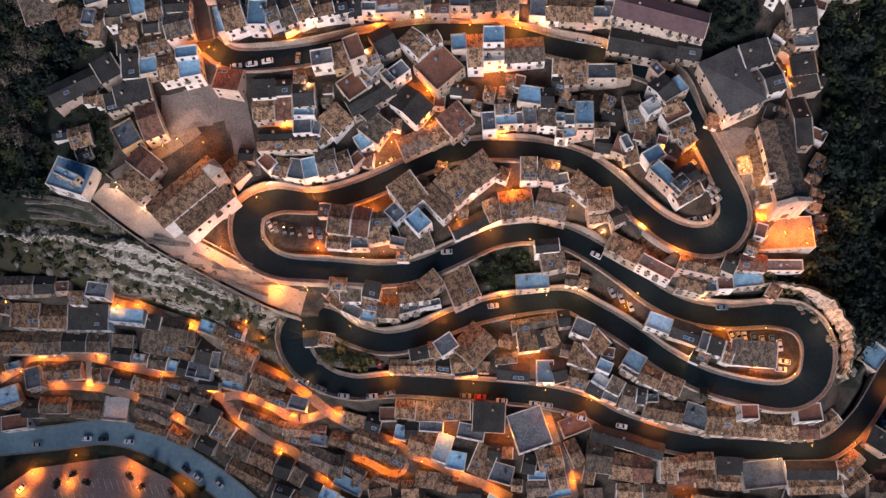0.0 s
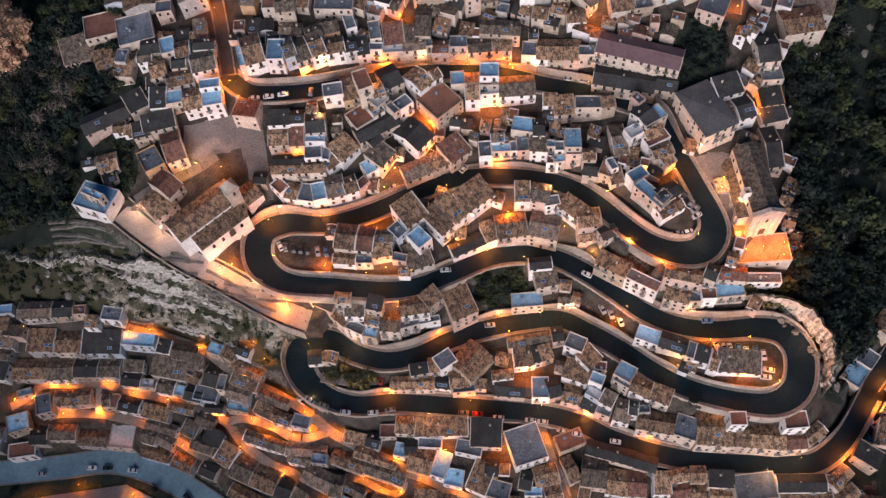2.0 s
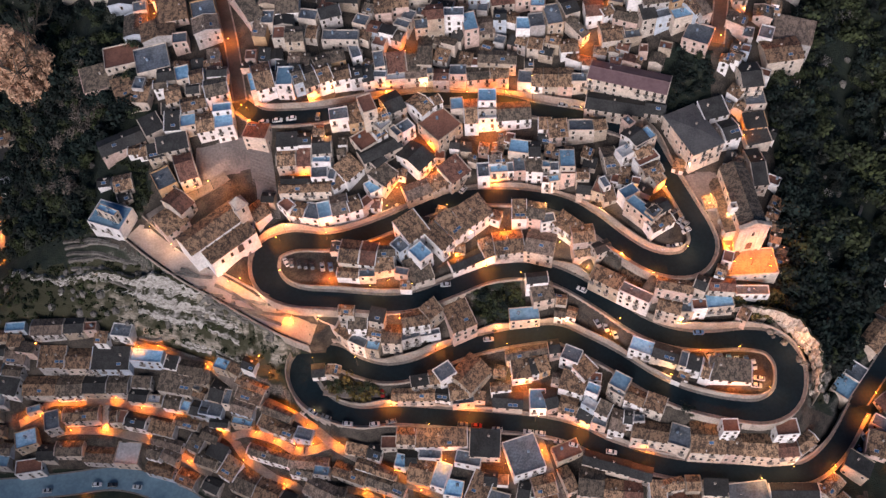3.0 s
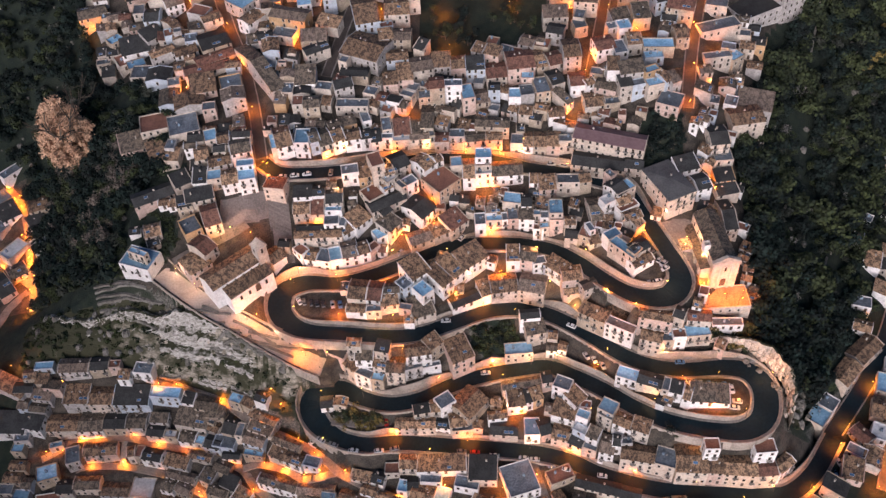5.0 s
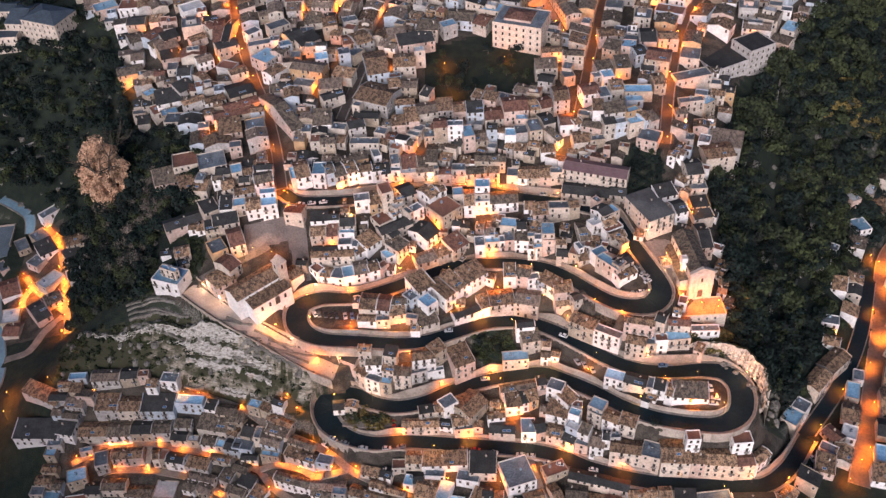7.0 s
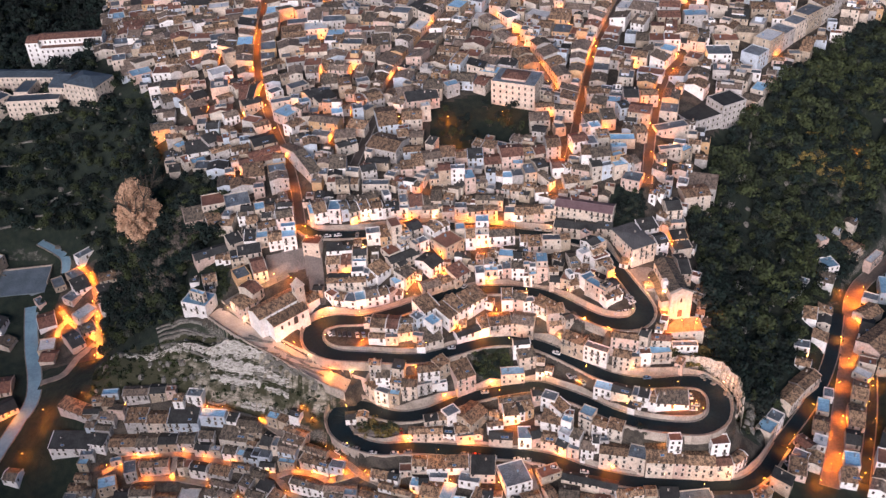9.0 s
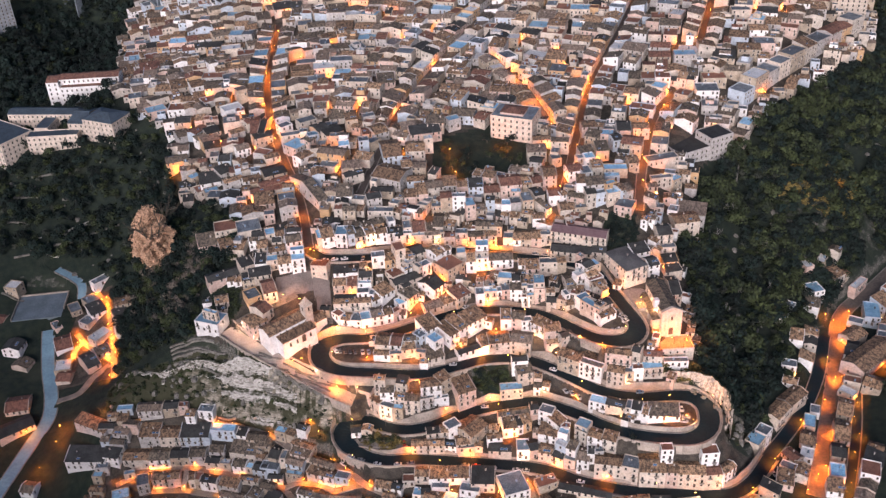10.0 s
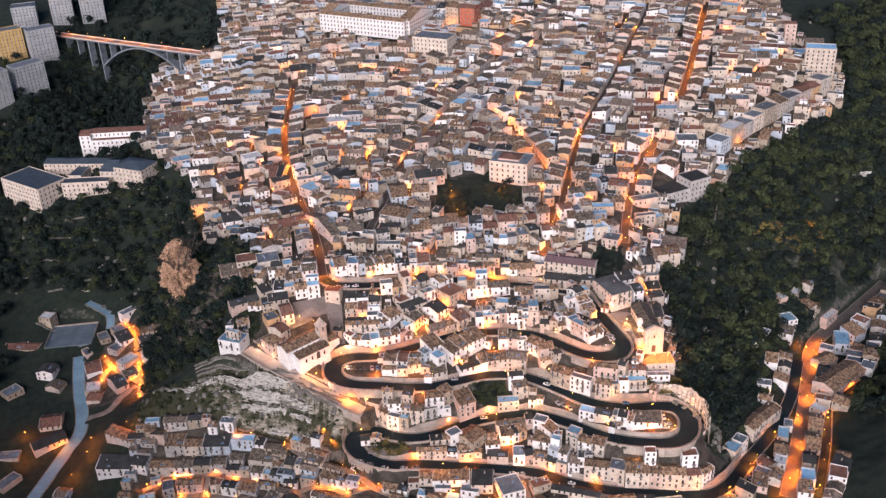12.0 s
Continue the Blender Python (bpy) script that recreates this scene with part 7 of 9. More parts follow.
BLOCK_WALL = material("render_blue_grey", (0.30, 0.32, 0.34), 0.9, fine=6, amount=0.35)
RED_WALL = material("plaster_red", (0.48, 0.13, 0.07), 0.9, fine=6, amount=0.3)
YELLOW_WALL = material("plaster_yellow", (0.50, 0.33, 0.12), 0.9, fine=6, amount=0.3)
SCHOOL_ROOF = material("school_roof", (0.075, 0.10, 0.125), 0.7, second=(0.045, 0.06, 0.075), fine=6)
big_block("school_building", "pale school of flat-roofed wings on the wooded spur", [
    (-340, 327, 36, 46, 26, -33, 12, "flat"), (-312, 350, 40, 52, 12, -4, 20, "gable"), (-296, 320, 36, 36, 10, 3, 14, "flat"), (-306, 335, 37.5, 10, 20, -4, 16, "flat"), (-279, 337, 41, 12, 26, -8, 20, "gable"), (-258, 325, 46, 26, 20, -22, 20, "hip")], WALLS[0], SCHOOL_ROOF)
big_block("assembly_hall", "white hall with a red tiled roof", [(-290, 392, 49.5, 46, 12, 4, 30, "gable"), (-288, 383, 45, 44, 7, 4, 28, "flat"), (-316, 388, 49, 9, 15, 4, 30, "gable")], WALLS[1], TILES[4])
big_block("town_palace", "long pale palace round a courtyard", [
    (-92, 500, 108, 88, 12, -27, 92, "gable"), (-46, 500, 108, 11, 44, -27, 92, "gable"), (-74, 536, 107, 80, 11, -27, 92, "gable"), (-122, 536, 107, 11, 36, -27, 92, "gable")], WALLS[1], TILES[0])
big_block("court_house", "cream palace with two storeys of tall windows", [(-29, 452, 102, 32, 20, -24, 82, "flat")], WALLS[0], CONCRETE)
big_block("red_palace", "brick-red plastered palace with a tiled roof", [(2, 505, 112, 14, 14, -24, 96, "gable")], RED_WALL, TILES[4])
big_block("cream_palace", "tan plastered palace beside the red one", [(-11.5, 511, 112, 12.5, 14, -24, 96, "gable")], WALLS[3], TILES[0])
big_block("villa", "square pale villa beside the garden", [(27, 262, 68, 27, 20, -20, 48, "flat")], WALLS[0], CONCRETE)
big_block("villa_lantern", "red-tiled raised hall on the roof of the villa", [(26, 262, 69.6, 15, 11, -20, 67.4, "hip")], WALLS[2], TILES[4])
big_block("tower_house", "slim plastered tower house", [(268, 446, 104, 9, 9, -12, 80, "hip")], WALLS[2], TILES[4])
big_block("apartment_block", "tall tan apartment block at the town edge", [(281, 406, 95, 23, 15, -16, 72, "flat")], WALLS[0], MEMBRANE, storey=3.2)
for x, y, z, w, d, turn, foot, wall in ((-458, 592, 84, 24, 16, 35, 40, YELLOW_WALL), (-430, 600, 82, 26, 16, 35, 40, BLOCK_WALL), (-424, 540, 64, 30, 15, 50, 20, BLOCK_WALL),
                                        (-442, 512, 66, 18, 16, 50, 20, BLOCK_WALL), (-430, 668, 96, 22, 22, 20, 60, BLOCK_WALL), (-402, 680, 104, 24, 24, 20, 60, BLOCK_WALL), (-465, 655, 92, 24, 20, 20, 60, BLOCK_WALL)):
    big_block("apartment_block", "tall apartment block across the gorge", [(x, y, z, w, d, turn, foot, "flat")], wall, CONCRETE, storey=3.2)
big_block("warehouse", "low building with a dark flat roof at the town edge", [(133, 242, 52, 28, 20, 28, 36, "flat"), (149, 247, 57, 17, 15, 28, 36, "flat")], WALLS[4], SLATE)


# ---------- bridges over the gorge ----------
def bridge(a, b, width, name="road_bridge"):
    """Deck on piers over one wide arch."""
    ax, ay, az = a
    bx, by, bz = b
    length = math.hypot(bx - ax, by - ay)
    top = tagged(group_of(name, pose(ax, ay, az, 0, 0, math.degrees(math.atan2(by - ay, bx - ax)))), "concrete arch bridge with street lamps", "bridge")
    deck = Geo()
    deck.box(-8, -width / 2, -1.2, length + 8, width / 2, 0)
    part("deck", deck, [CONCRETE], top)
    road = Geo()
    road.box(-8, -width / 2 + 1.4, 0, length + 8, width / 2 - 1.4, 0.06)
    part("roadway", road, [PAVING], top)
    for s in (-1, 1):
        rail = Geo()
        rail.box(-8, s * width / 2 - 0.15, 0, length + 8, s * width / 2 + 0.15, 1.0)
        part("parapet", rail, [FRAME], top)
    x0, x1 = 0.30 * length, 0.80 * length
    arch = Geo()
    n = 20
    def crown(u):
        return -1.4 - 24.0 * (2 * u - 1) ** 2
    for i in range(n + 1):
        u = i / n
        x, z = x0 + (x1 - x0) * u, crown(u)
        t = 1.4 + 0.8 * abs(2 * u - 1)
        arch.v += [(x, -width / 2 + 1, z), (x, width / 2 - 1, z), (x, width / 2 - 1, z - t), (x, -width / 2 + 1, z - t)]
        if i:
            k = 4 * (i - 1)
            for q in range(4):
                arch.f.append((k + q, k + (q + 1) % 4, k + 4 + (q + 1) % 4, k + 4 + q))
                arch.m.append(0)
    part("arch", arch, [CONCRETE], top)
    for i in range(15):
        x = (i + 0.5) / 15 * length
        u = (x - x0) / (x1 - x0)
        foot = crown(u) if 0 < u < 1 else -55
        if foot > -3:
            continue
        pier = Geo()
        pier.box(x - 0.7, -width / 2 + 1.2, foot - 0.5, x + 0.7, width / 2 - 1.2, -1.2)
        part("pier", pier, [CONCRETE], top)
    return top


bridge((-430, 632, 67), (-230, 530, 71), 10)


def viaduct():
    """Old stone viaduct: tall round arches under a level track."""
    top = tagged(group_of("stone_viaduct", pose(-352, 706, 66, 0, 0, -4)), "old stone viaduct of tall round arches", "viaduct")
    n, span = 8, 13.0
    for i in range(n + 1):
        g = Geo()
        g.box(i * span - 1.4, -3, -60, i * span + 1.4, 3, -4)
        part("pier", g, [WALLS[5]], top)
    for i in range(n):
        g = Geo()
        m = 8
        for k in range(m):
            a, b = math.pi * k / m, math.pi * (k + 1) / m
            r, c = span / 2 - 1.4, (i + 0.5) * span
            p, q = (c - r * math.cos(a), -9 + r * math.sin(a)), (c - r * math.cos(b), -9 + r * math.sin(b))
            g.face([(p[0], -2.9, p[1]), (q[0], -2.9, q[1]), (q[0], -2.9, -2.0), (p[0], -2.9, -2.0)])
            g.face([(p[0], 2.9, p[1]), (p[0], 2.9, -2.0), (q[0], 2.9, -2.0), (q[0], 2.9, q[1])])
            g.face([(p[0], 2.9, p[1]), (q[0], 2.9, q[1]), (q[0], -2.9, q[1]), (p[0], -2.9, p[1])])
        part("arch", g, [WALLS[5]], top)
    g = Geo()
    g.box(-6, -3.3, -2.0, n * span + 6, 3.3, 0)
    part("deck", g, [WALLS[5]], top)


viaduct()


# ---------- walls along the main road ----------
def road_walls(line, width, wall):
    """Retaining walls on the uphill side and parapets on the downhill side."""
    d = np.gradient(line[:, :2], axis=0)
    d /= np.hypot(d[:, 0], d[:, 1])[:, None]
    width = np.broadcast_to(width, len(line))
    for side in (-1, 1):
        nrm = np.c_[-d[:, 1], d[:, 0]] * side
        tops = []
        for p, nn, w in zip(line, nrm, width):
            q, r = p[:2] + nn * (w / 2 + 1.3), p[:2] + nn * (w / 2 + 5.2)
            up = ground_at(*r) - p[2]
            blocked = any(math.hypot(q[0] - h[0], q[1] - h[1]) < h[3] + 1.2 for h in placed)
            tops.append(0.35 if blocked else (min(up + 0.3, 6.0) if up > 1.2 else 0.95))
        tops = np.convolve(np.pad(tops, 3, mode="edge"), np.ones(7) / 7, "valid")
        n = len(line)
        for s in range(0, n - 1, 18):
            e = min(s + 19, n)
            g = Geo()
            for i in range(s, e):
                for off in (1.02, 1.42):
                    q = line[i, :2] + nrm[i] * (width[i] / 2 + off)
                    g.v += [(q[0], q[1], line[i, 2] + tops[i]), (q[0], q[1], line[i, 2] - 5.0)]
            for i in range(e - s - 1):
                k = 4 * i
                g.f += [(k, k + 1, k + 5, k + 4), (k + 3, k + 2, k + 6, k + 7), (k + 2, k, k + 4, k + 6)]
            m = 4 * (e - s - 1)
            g.f += [(0, 2, 3, 1), (m + 1, m + 3, m + 2, m)]
            g.m = [0] * len(g.f)
            tagged(new("retaining_wall", g.mesh("retaining_wall", [wall])), "pale stone wall along the winding road", "wall", kind="structure")


RETAINING = material("retaining_stone", (0.42, 0.355, 0.30), 0.95, second=(0.22, 0.185, 0.155), scale=1.2, fine=9, bump=0.4)
road_walls(LINES[0][0], MAIN_WIDTHS, RETAINING)
road_walls(LINES[16][0], 8.4, RETAINING)


def stairway(a, b, width, n, name="stairway"):
    """A broad flight of stone steps from a down to b."""
    g = Geo()
    ax, ay, az = a
    bx, by, bz = b
    length = math.hypot(bx - ax, by - ay)
    for i in range(n):
        g.box(i / n * length, -width / 2, -3.0 - (az - bz) * i / n, (i + 1) / n * length, width / 2, -(az - bz) * i / n, 0, False)
    ob = new(name, g.mesh(name, [PLAZA]))
    ob.matrix_basis = pose(ax, ay, az, 0, 0, math.degrees(math.atan2(by - ay, bx - ax)))
    tagged(ob, "broad flight of worn stone steps", "stairs", kind="structure")


stairway((-87.5, 147.5, 30.2), (-83.6, 119.5, 12.6), 9.0, 60)
stairway((19.0, 43.0, -23.0), (30.0, 12.0, -37.5), 3.6, 80)

rng = random.Random(11)
for row in LOW_ROWS[:44]:
    house(row, rng, "houses of the lower quarter", shade_toned=True)
merged_houses(LOW_ROWS[44:], "lower_quarter_houses", "dense rows of tiled houses below the road", rng, True)
low_yards = fill(LOWLEFT_AREA, lambda x, y: float(np.interp(x, (-200, -130, -60, 20), (-2, -12, -28, -26))), rng, 5.0, 0.0, (4.5, 9.0), (), (2.6, 3.4), "TTTTTTGFB", 4.0, 0.1, 0.05)
low_yards += fill(SOUTH_AREA, lambda x, y: -4.0, rng, 7.0, 1.0, (5.0, 9.0), (), (3.0, 4.5), "TTTTTGF", 3.0, 0.1, 0.1)
merged_houses(low_yards, "lower_quarter_back_houses", "low tiled back houses between the lanes", rng, True)
PARKED = CARS_0 + CARS_1 + CARS_2
TOWN_KINDS = "TTTTTTTTTTTTTTTGFFWBRR"
sheds = fill(CORE_AREA, lambda x, y: float(np.interp(x, (-100, 0, 100), (5, -8, -25))), rng, 4.4, 0.0, (3.2, 5.4),
             (SQUARE_AREA, FORECOURT_AREA, GROVE_AREA, SHRUBS_AREA, WEST_GARDENS, NORTH_GARDEN, CLIFF_AREA, BANK_AREA, WALK_AREA, ISLAND, PARKING), (2.4, 3.4), "TTTGRG", 5.0, 0.2, 0.4)
sheds = [r for r in sheds if all(math.hypot(r[0] - q[0], r[1] - q[1]) > 7.0 for q in PARKED) and math.hypot(r[0] - 103, r[1] - 57) > 10 and not (r[0] < -112 and r[1] < 118) and not (-113 < r[0] < -84 and 118 < r[1] < 148) and not (r[0] > 110 and r[1] < 54)]
merged_houses(sheds, "yard_sheds", "small tiled sheds and lean-tos in the yards", rng)
merged_houses(NEAR_ROWS, "near_town_houses", "plastered houses of the hill town above the road", rng)
upper_rows = frontage(LINES[0][0], 8.6, -1, rng, 9.5, (7.0, 9.5), "TTTTTTGFW", 0.885, 1.0, 0.0) + frontage(LINES[0][0], 8.6, 1, rng, 9.5, (5.5, 7.5), "TTTTTTGFW", 0.90, 1.0, 0.2)
for k in (1, 2, 3, 4, 5, 17):
    for side in (1, -1):
        upper_rows += frontage(*LINES[k], side, rng, 11.0, (5.5, 9.0), TOWN_KINDS, span=(7.0, 15.0))
# tall houses on the rim of the eastern slope
RIM = smooth_line([(176, 282, 60), (206, 313, 66), (240, 344, 72), (272, 372, 76), (296, 392, 78)])
upper_rows += frontage(RIM, 1.0, 1, rng, 13.0, (11.0, 15.0), "FFTWF", span=(12.0, 19.0), skip=0.0)
upper_rows += fill(UPPER_AREA, upper_turn, rng, 11.0, 1.6, (7.0, 16.0), (GARDEN_AREA,), (4.5, 8.5), TOWN_KINDS, 9.0, 0.22, 0.03)
upper_rows.sort(key=lambda r: r[1])
merged_houses(upper_rows, "upper_town_houses", "dense hill town of plastered houses with tiled roofs", rng)
strip = [(-64, 166), (-62, 208), (64, 206), (66, 168), (0, 160)]
merged_houses(fill(strip, upper_turn, rng, 4.6, 0.0, (4.0, 6.5), (NORTH_GARDEN, GARDEN_AREA), (4.0, 6.5), "TTTTTFRG", 4.0, 0.2, 0.0), "row_back_houses", "small tiled houses behind the upper row", rng)
yards = fill(UPPER_AREA, upper_turn, rng, 6.2, 0.0, (4.5, 8.0), (GARDEN_AREA,), (4.0, 7.5), "TTTTFFRG", 4.0, 0.2, 0.1)
merged_houses(yards, "upper_town_back_houses", "small tiled back houses between the streets", rng)
for row in HAMLET_ROWS:
    house(row, rng, "houses of the western hamlet", shade_toned=True)
for row in VALLEY_ROWS:
    house(row, rng, "houses along the valley roads")
valley_rows = frontage(*LINES[12], 1, rng, 8, (4, 6.5), skip=0.4) + frontage(*LINES[12], -1, rng, 9, (5, 8), skip=0.3) + frontage(*LINES[13], -1, rng, 10, (5, 9), skip=0.1)
more = fill(RIGHTV_AREA, lambda x, y: 62.0, rng, 8.5, 3.0, tall=(5.0, 8.0)) + fill(LEFTV_AREA, lambda x, y: 80.0, rng, 10.0, 3.0, (7.0, 12.0), tall=(3.2, 4.5), empty=0.88)
valley_rows += [r for r in more if r[0] < 0 or rng.random() < 0.85]
valley_rows = [r for r in valley_rows if r[2] - ground_at(r[0], r[1]) < 9 and math.hypot(r[0] - 203, r[1] - 178) > 14 and math.hypot(r[0] - LOT[0], r[1] - LOT[1]) > 19]
merged_houses([r for r in valley_rows if r[0] > 0], "valley_houses", "plastered houses along the valley roads", rng)
merged_houses([r for r in valley_rows if r[0] < 0], "hamlet_houses", "stone houses of the western hamlet, coloured dark for shade", rng, True)


# ---------- street lamps ----------
LAMP_GLOW = glowing("sodium_glow", (1.0, 0.36, 0.06), 28.0)


def lamp_geo():
    pole, arm, head, bulb = Geo(), Geo(), Geo(), Geo()
    pole.box(-0.06, -0.06, -0.6, 0.06, 0.06, 4.0)
    pole.box(-0.14, -0.14, -0.6, 0.14, 0.14, 0.5)
    arm.box(-0.04, -1.0, 3.9, 0.04, 0.05, 3.98)
    head.box(-0.16, -1.35, 3.86, 0.16, -0.85, 4.02)
    bulb.box(-0.17, -1.32, 3.72, 0.17, -0.88, 3.86)
    return pole, arm, head, bulb


POLE, ARM, HEAD, BULB = (g.mesh(n, [m]) for g, n, m in zip(lamp_geo(), ("pole", "arm", "lamp_head", "bulb"), (IRON, IRON, IRON, LAMP_GLOW)))
SODIUM = bpy.data.lights.new("sodium_lamp", "POINT")
SODIUM.energy, SODIUM.color, SODIUM.shadow_soft_size = 2600.0, (1.0, 0.23, 0.022), 0.25
ROAD_SODIUM = bpy.data.lights.new("road_lamp", "POINT")
ROAD_SODIUM.energy, ROAD_SODIUM.color, ROAD_SODIUM.shadow_soft_size = 4300.0, (1.0, 0.22, 0.022), 0.25
LOW_SODIUM = bpy.data.lights.new("lane_lamp", "SPOT")
LOW_SODIUM.energy, LOW_SODIUM.color, LOW_SODIUM.shadow_soft_size = 2200.0, (1.0, 0.22, 0.02), 0.25
TOWN_SODIUM = bpy.data.lights.new("alley_lamp", "POINT")
TOWN_SODIUM.energy, TOWN_SODIUM.color, TOWN_SODIUM.shadow_soft_size = 3400.0, (1.0, 0.23, 0.022), 0.25
TERRACE_LAMP = bpy.data.lights.new("terrace_lamp", "POINT")
TERRACE_LAMP.energy, TERRACE_LAMP.color, TERRACE_LAMP.shadow_soft_size = 3600.0, (1.0, 0.21, 0.014), 0.25
VALLEY_SODIUM = bpy.data.lights.new("valley_lamp", "SPOT")
VALLEY_SODIUM.energy, VALLEY_SODIUM.color, VALLEY_SODIUM.shadow_soft_size = 4500.0, (1.0, 0.21, 0.02), 0.25
BRIGHT_LANE = bpy.data.lights.new("bright_lane_lamp", "SPOT")
BRIGHT_LANE.energy, BRIGHT_LANE.color, BRIGHT_LANE.shadow_soft_size = 4200.0, (1.0, 0.22, 0.02), 0.25
YARD_LAMP = bpy.data.lights.new("yard_lamp", "POINT")
YARD_LAMP.energy, YARD_LAMP.color, YARD_LAMP.shadow_soft_size = 2000.0, (1.0, 0.24, 0.022), 0.25
AVENUE_LAMP = bpy.data.lights.new("avenue_lamp", "SPOT")
AVENUE_LAMP.energy, AVENUE_LAMP.color, AVENUE_LAMP.shadow_soft_size = 5500.0, (1.0, 0.22, 0.02), 0.25
PROM_LIGHT = bpy.data.lights.new("promenade_lamp", "POINT")
PROM_LIGHT.energy, PROM_LIGHT.color, PROM_LIGHT.shadow_soft_size = 1400.0, (1.0, 0.58, 0.36), 0.25
WARM = bpy.data.lights.new("warm_lamp", "POINT")
WARM.energy, WARM.color, WARM.shadow_soft_size = 1600.0, (1.0, 0.48, 0.21), 0.25


for lamp_data, cone in ((LOW_SODIUM, 160), (BRIGHT_LANE, 160), (VALLEY_SODIUM, 162), (AVENUE_LAMP, 162)):
    # shielded heads that shine downwards
    lamp_data.spot_size, lamp_data.spot_blend = radians(cone), 0.45


def street_lamp(x, y, turn, light=SODIUM):
    for h in placed:
        if math.hypot(x - h[0], y - h[1]) > h[2] * 1.5 or abs(h[0] - 98.5) < 1 and abs(h[1] - 96) < 1:
            continue
        if len(h) > 4:
            ca, sa = math.cos(radians(h[6])), math.sin(radians(h[6]))
            u, v = (x - h[0]) * ca + (y - h[1]) * sa, (y - h[1]) * ca - (x - h[0]) * sa
            if abs(u) < h[4] / 2 + 0.4 and abs(v) < h[5] / 2 + 0.4:
                if h[4] / 2 - abs(u) < h[5] / 2 - abs(v):
                    u = math.copysign(h[4] / 2 + 0.7, u)
                else:
                    v = math.copysign(h[5] / 2 + 0.7, v)
                x, y = h[0] + u * ca - v * sa, h[1] + u * sa + v * ca
    on_terrace = abs(x - 98.5) < 10.5 and abs(y - 96) < 6
    top = group_of("street_lamp", pose(x, y, 13.05 if on_terrace else ground_at(x, y), 0, 0, turn) @ Matrix.Diagonal((1, 1, 1.55 if light is WARM else 0.8 if light in (LOW_SODIUM, BRIGHT_LANE) else 1, 1)))
    tagged(top, "lit orange street lamp on an iron pole, some added for light", "street lamp", "street lamps")
    for n, me_ in (("pole", POLE), ("arm", ARM), ("lamp_head", HEAD), ("bulb", BULB)):
        part(n, me_, None, top)
    li = new("lamp_light", TERRACE_LAMP if on_terrace else light)
    li.parent = top
    li.matrix_basis = pose(0, -1.1, 3.0 if light in (LOW_SODIUM, BRIGHT_LANE) else 3.3)
    return top


def along(line, start, stop, gap, side):
    """Places for lamps along a street, on alternate sides."""
    seg = np.hypot(*np.diff(line[:, :2], axis=0).T)
    s = np.r_[0, np.cumsum(seg)]
    us = np.arange(s[-1] * start, s[-1] * stop, gap)
    return [(float(np.interp(u, s, line[:, 0])) + side * (1 if i % 2 else -1), float(np.interp(u, s, line[:, 1]))) for i, u in enumerate(us)]


STREET_ROWS = along(LINES[1][0], 0.22, 1.0, 22, 2.0) + along(LINES[3][0], 0.0, 0.42, 20, 1.6) + along(LINES[4][0], 0.0, 1.0, 20, 2.0) + along(LINES[5][0], 0.0, 1.0, 24, 1.6) + along(LINES[17][0], 0.0, 1.0, 20, 1.2)
# lamps in the alleys of the upper town and between the houses along the road
arng = random.Random(17)


def alley_places(area, box, count, gap):
    """Clear spots between houses, no nearer to one another than gap."""
    out = []
    for _ in range(40000):
        if len(out) == count:
            break
        x, y = arng.uniform(box[0], box[2]), arng.uniform(box[1], box[3])
        if any(math.hypot(x - q[0], y - q[1]) < gap for q in out) or not inside(area, x, y):
            continue
        clear = True
        for h in placed:
            if abs(x - h[0]) > 22 or abs(y - h[1]) > 22:
                continue
            if len(h) > 4:
                c, q = math.cos(radians(h[6])), math.sin(radians(h[6]))
                clear = abs((x - h[0]) * c + (y - h[1]) * q) > h[4] / 2 + 0.7 or abs((y - h[1]) * c - (x - h[0]) * q) > h[5] / 2 + 0.7
            else:
                clear = math.hypot(x - h[0], y - h[1]) > h[2]
            if not clear:
                break
        if clear:
            out.append((x, y))
    return out


ALLEYS = alley_places(UPPER_AREA, (-200, 172, 270, 520), 80, 17)
YARDS = [p for p in alley_places(CORE_AREA, (-110, 20, 112, 170), 80, 12)
         if float(nearest_road(np.array([p[0]]), np.array([p[1]]))[0][0]) > 1.6 and not any(inside(a, *p) for a in (GROVE_AREA, SHRUBS_AREA, WEST_GARDENS, NORTH_GARDEN, CLIFF_AREA, BANK_AREA, WALK_AREA, ISLAND, PARKING, FORECOURT_AREA))
         and all(math.hypot(p[0] - q[0], p[1] - q[1]) > 9 for q in LAMPS_CORE)]


def beside(line, start, stop, gap, off):
    """Places for lamps on alternate edges of a road."""
    d = np.gradient(line[:, :2], axis=0)
    d /= np.hypot(d[:, 0], d[:, 1])[:, None]
    seg = np.hypot(*np.diff(line[:, :2], axis=0).T)
    s = np.r_[0, np.cumsum(seg)]
    out = []
    for i, u in enumerate(np.arange(s[-1] * start, s[-1] * stop, gap)):
        k = int(np.searchsorted(s, u))
        f = off * (1 if i % 2 else -1)
        out.append((float(line[k, 0] - d[k, 1] * f), float(line[k, 1] + d[k, 0] * f)))
    return out


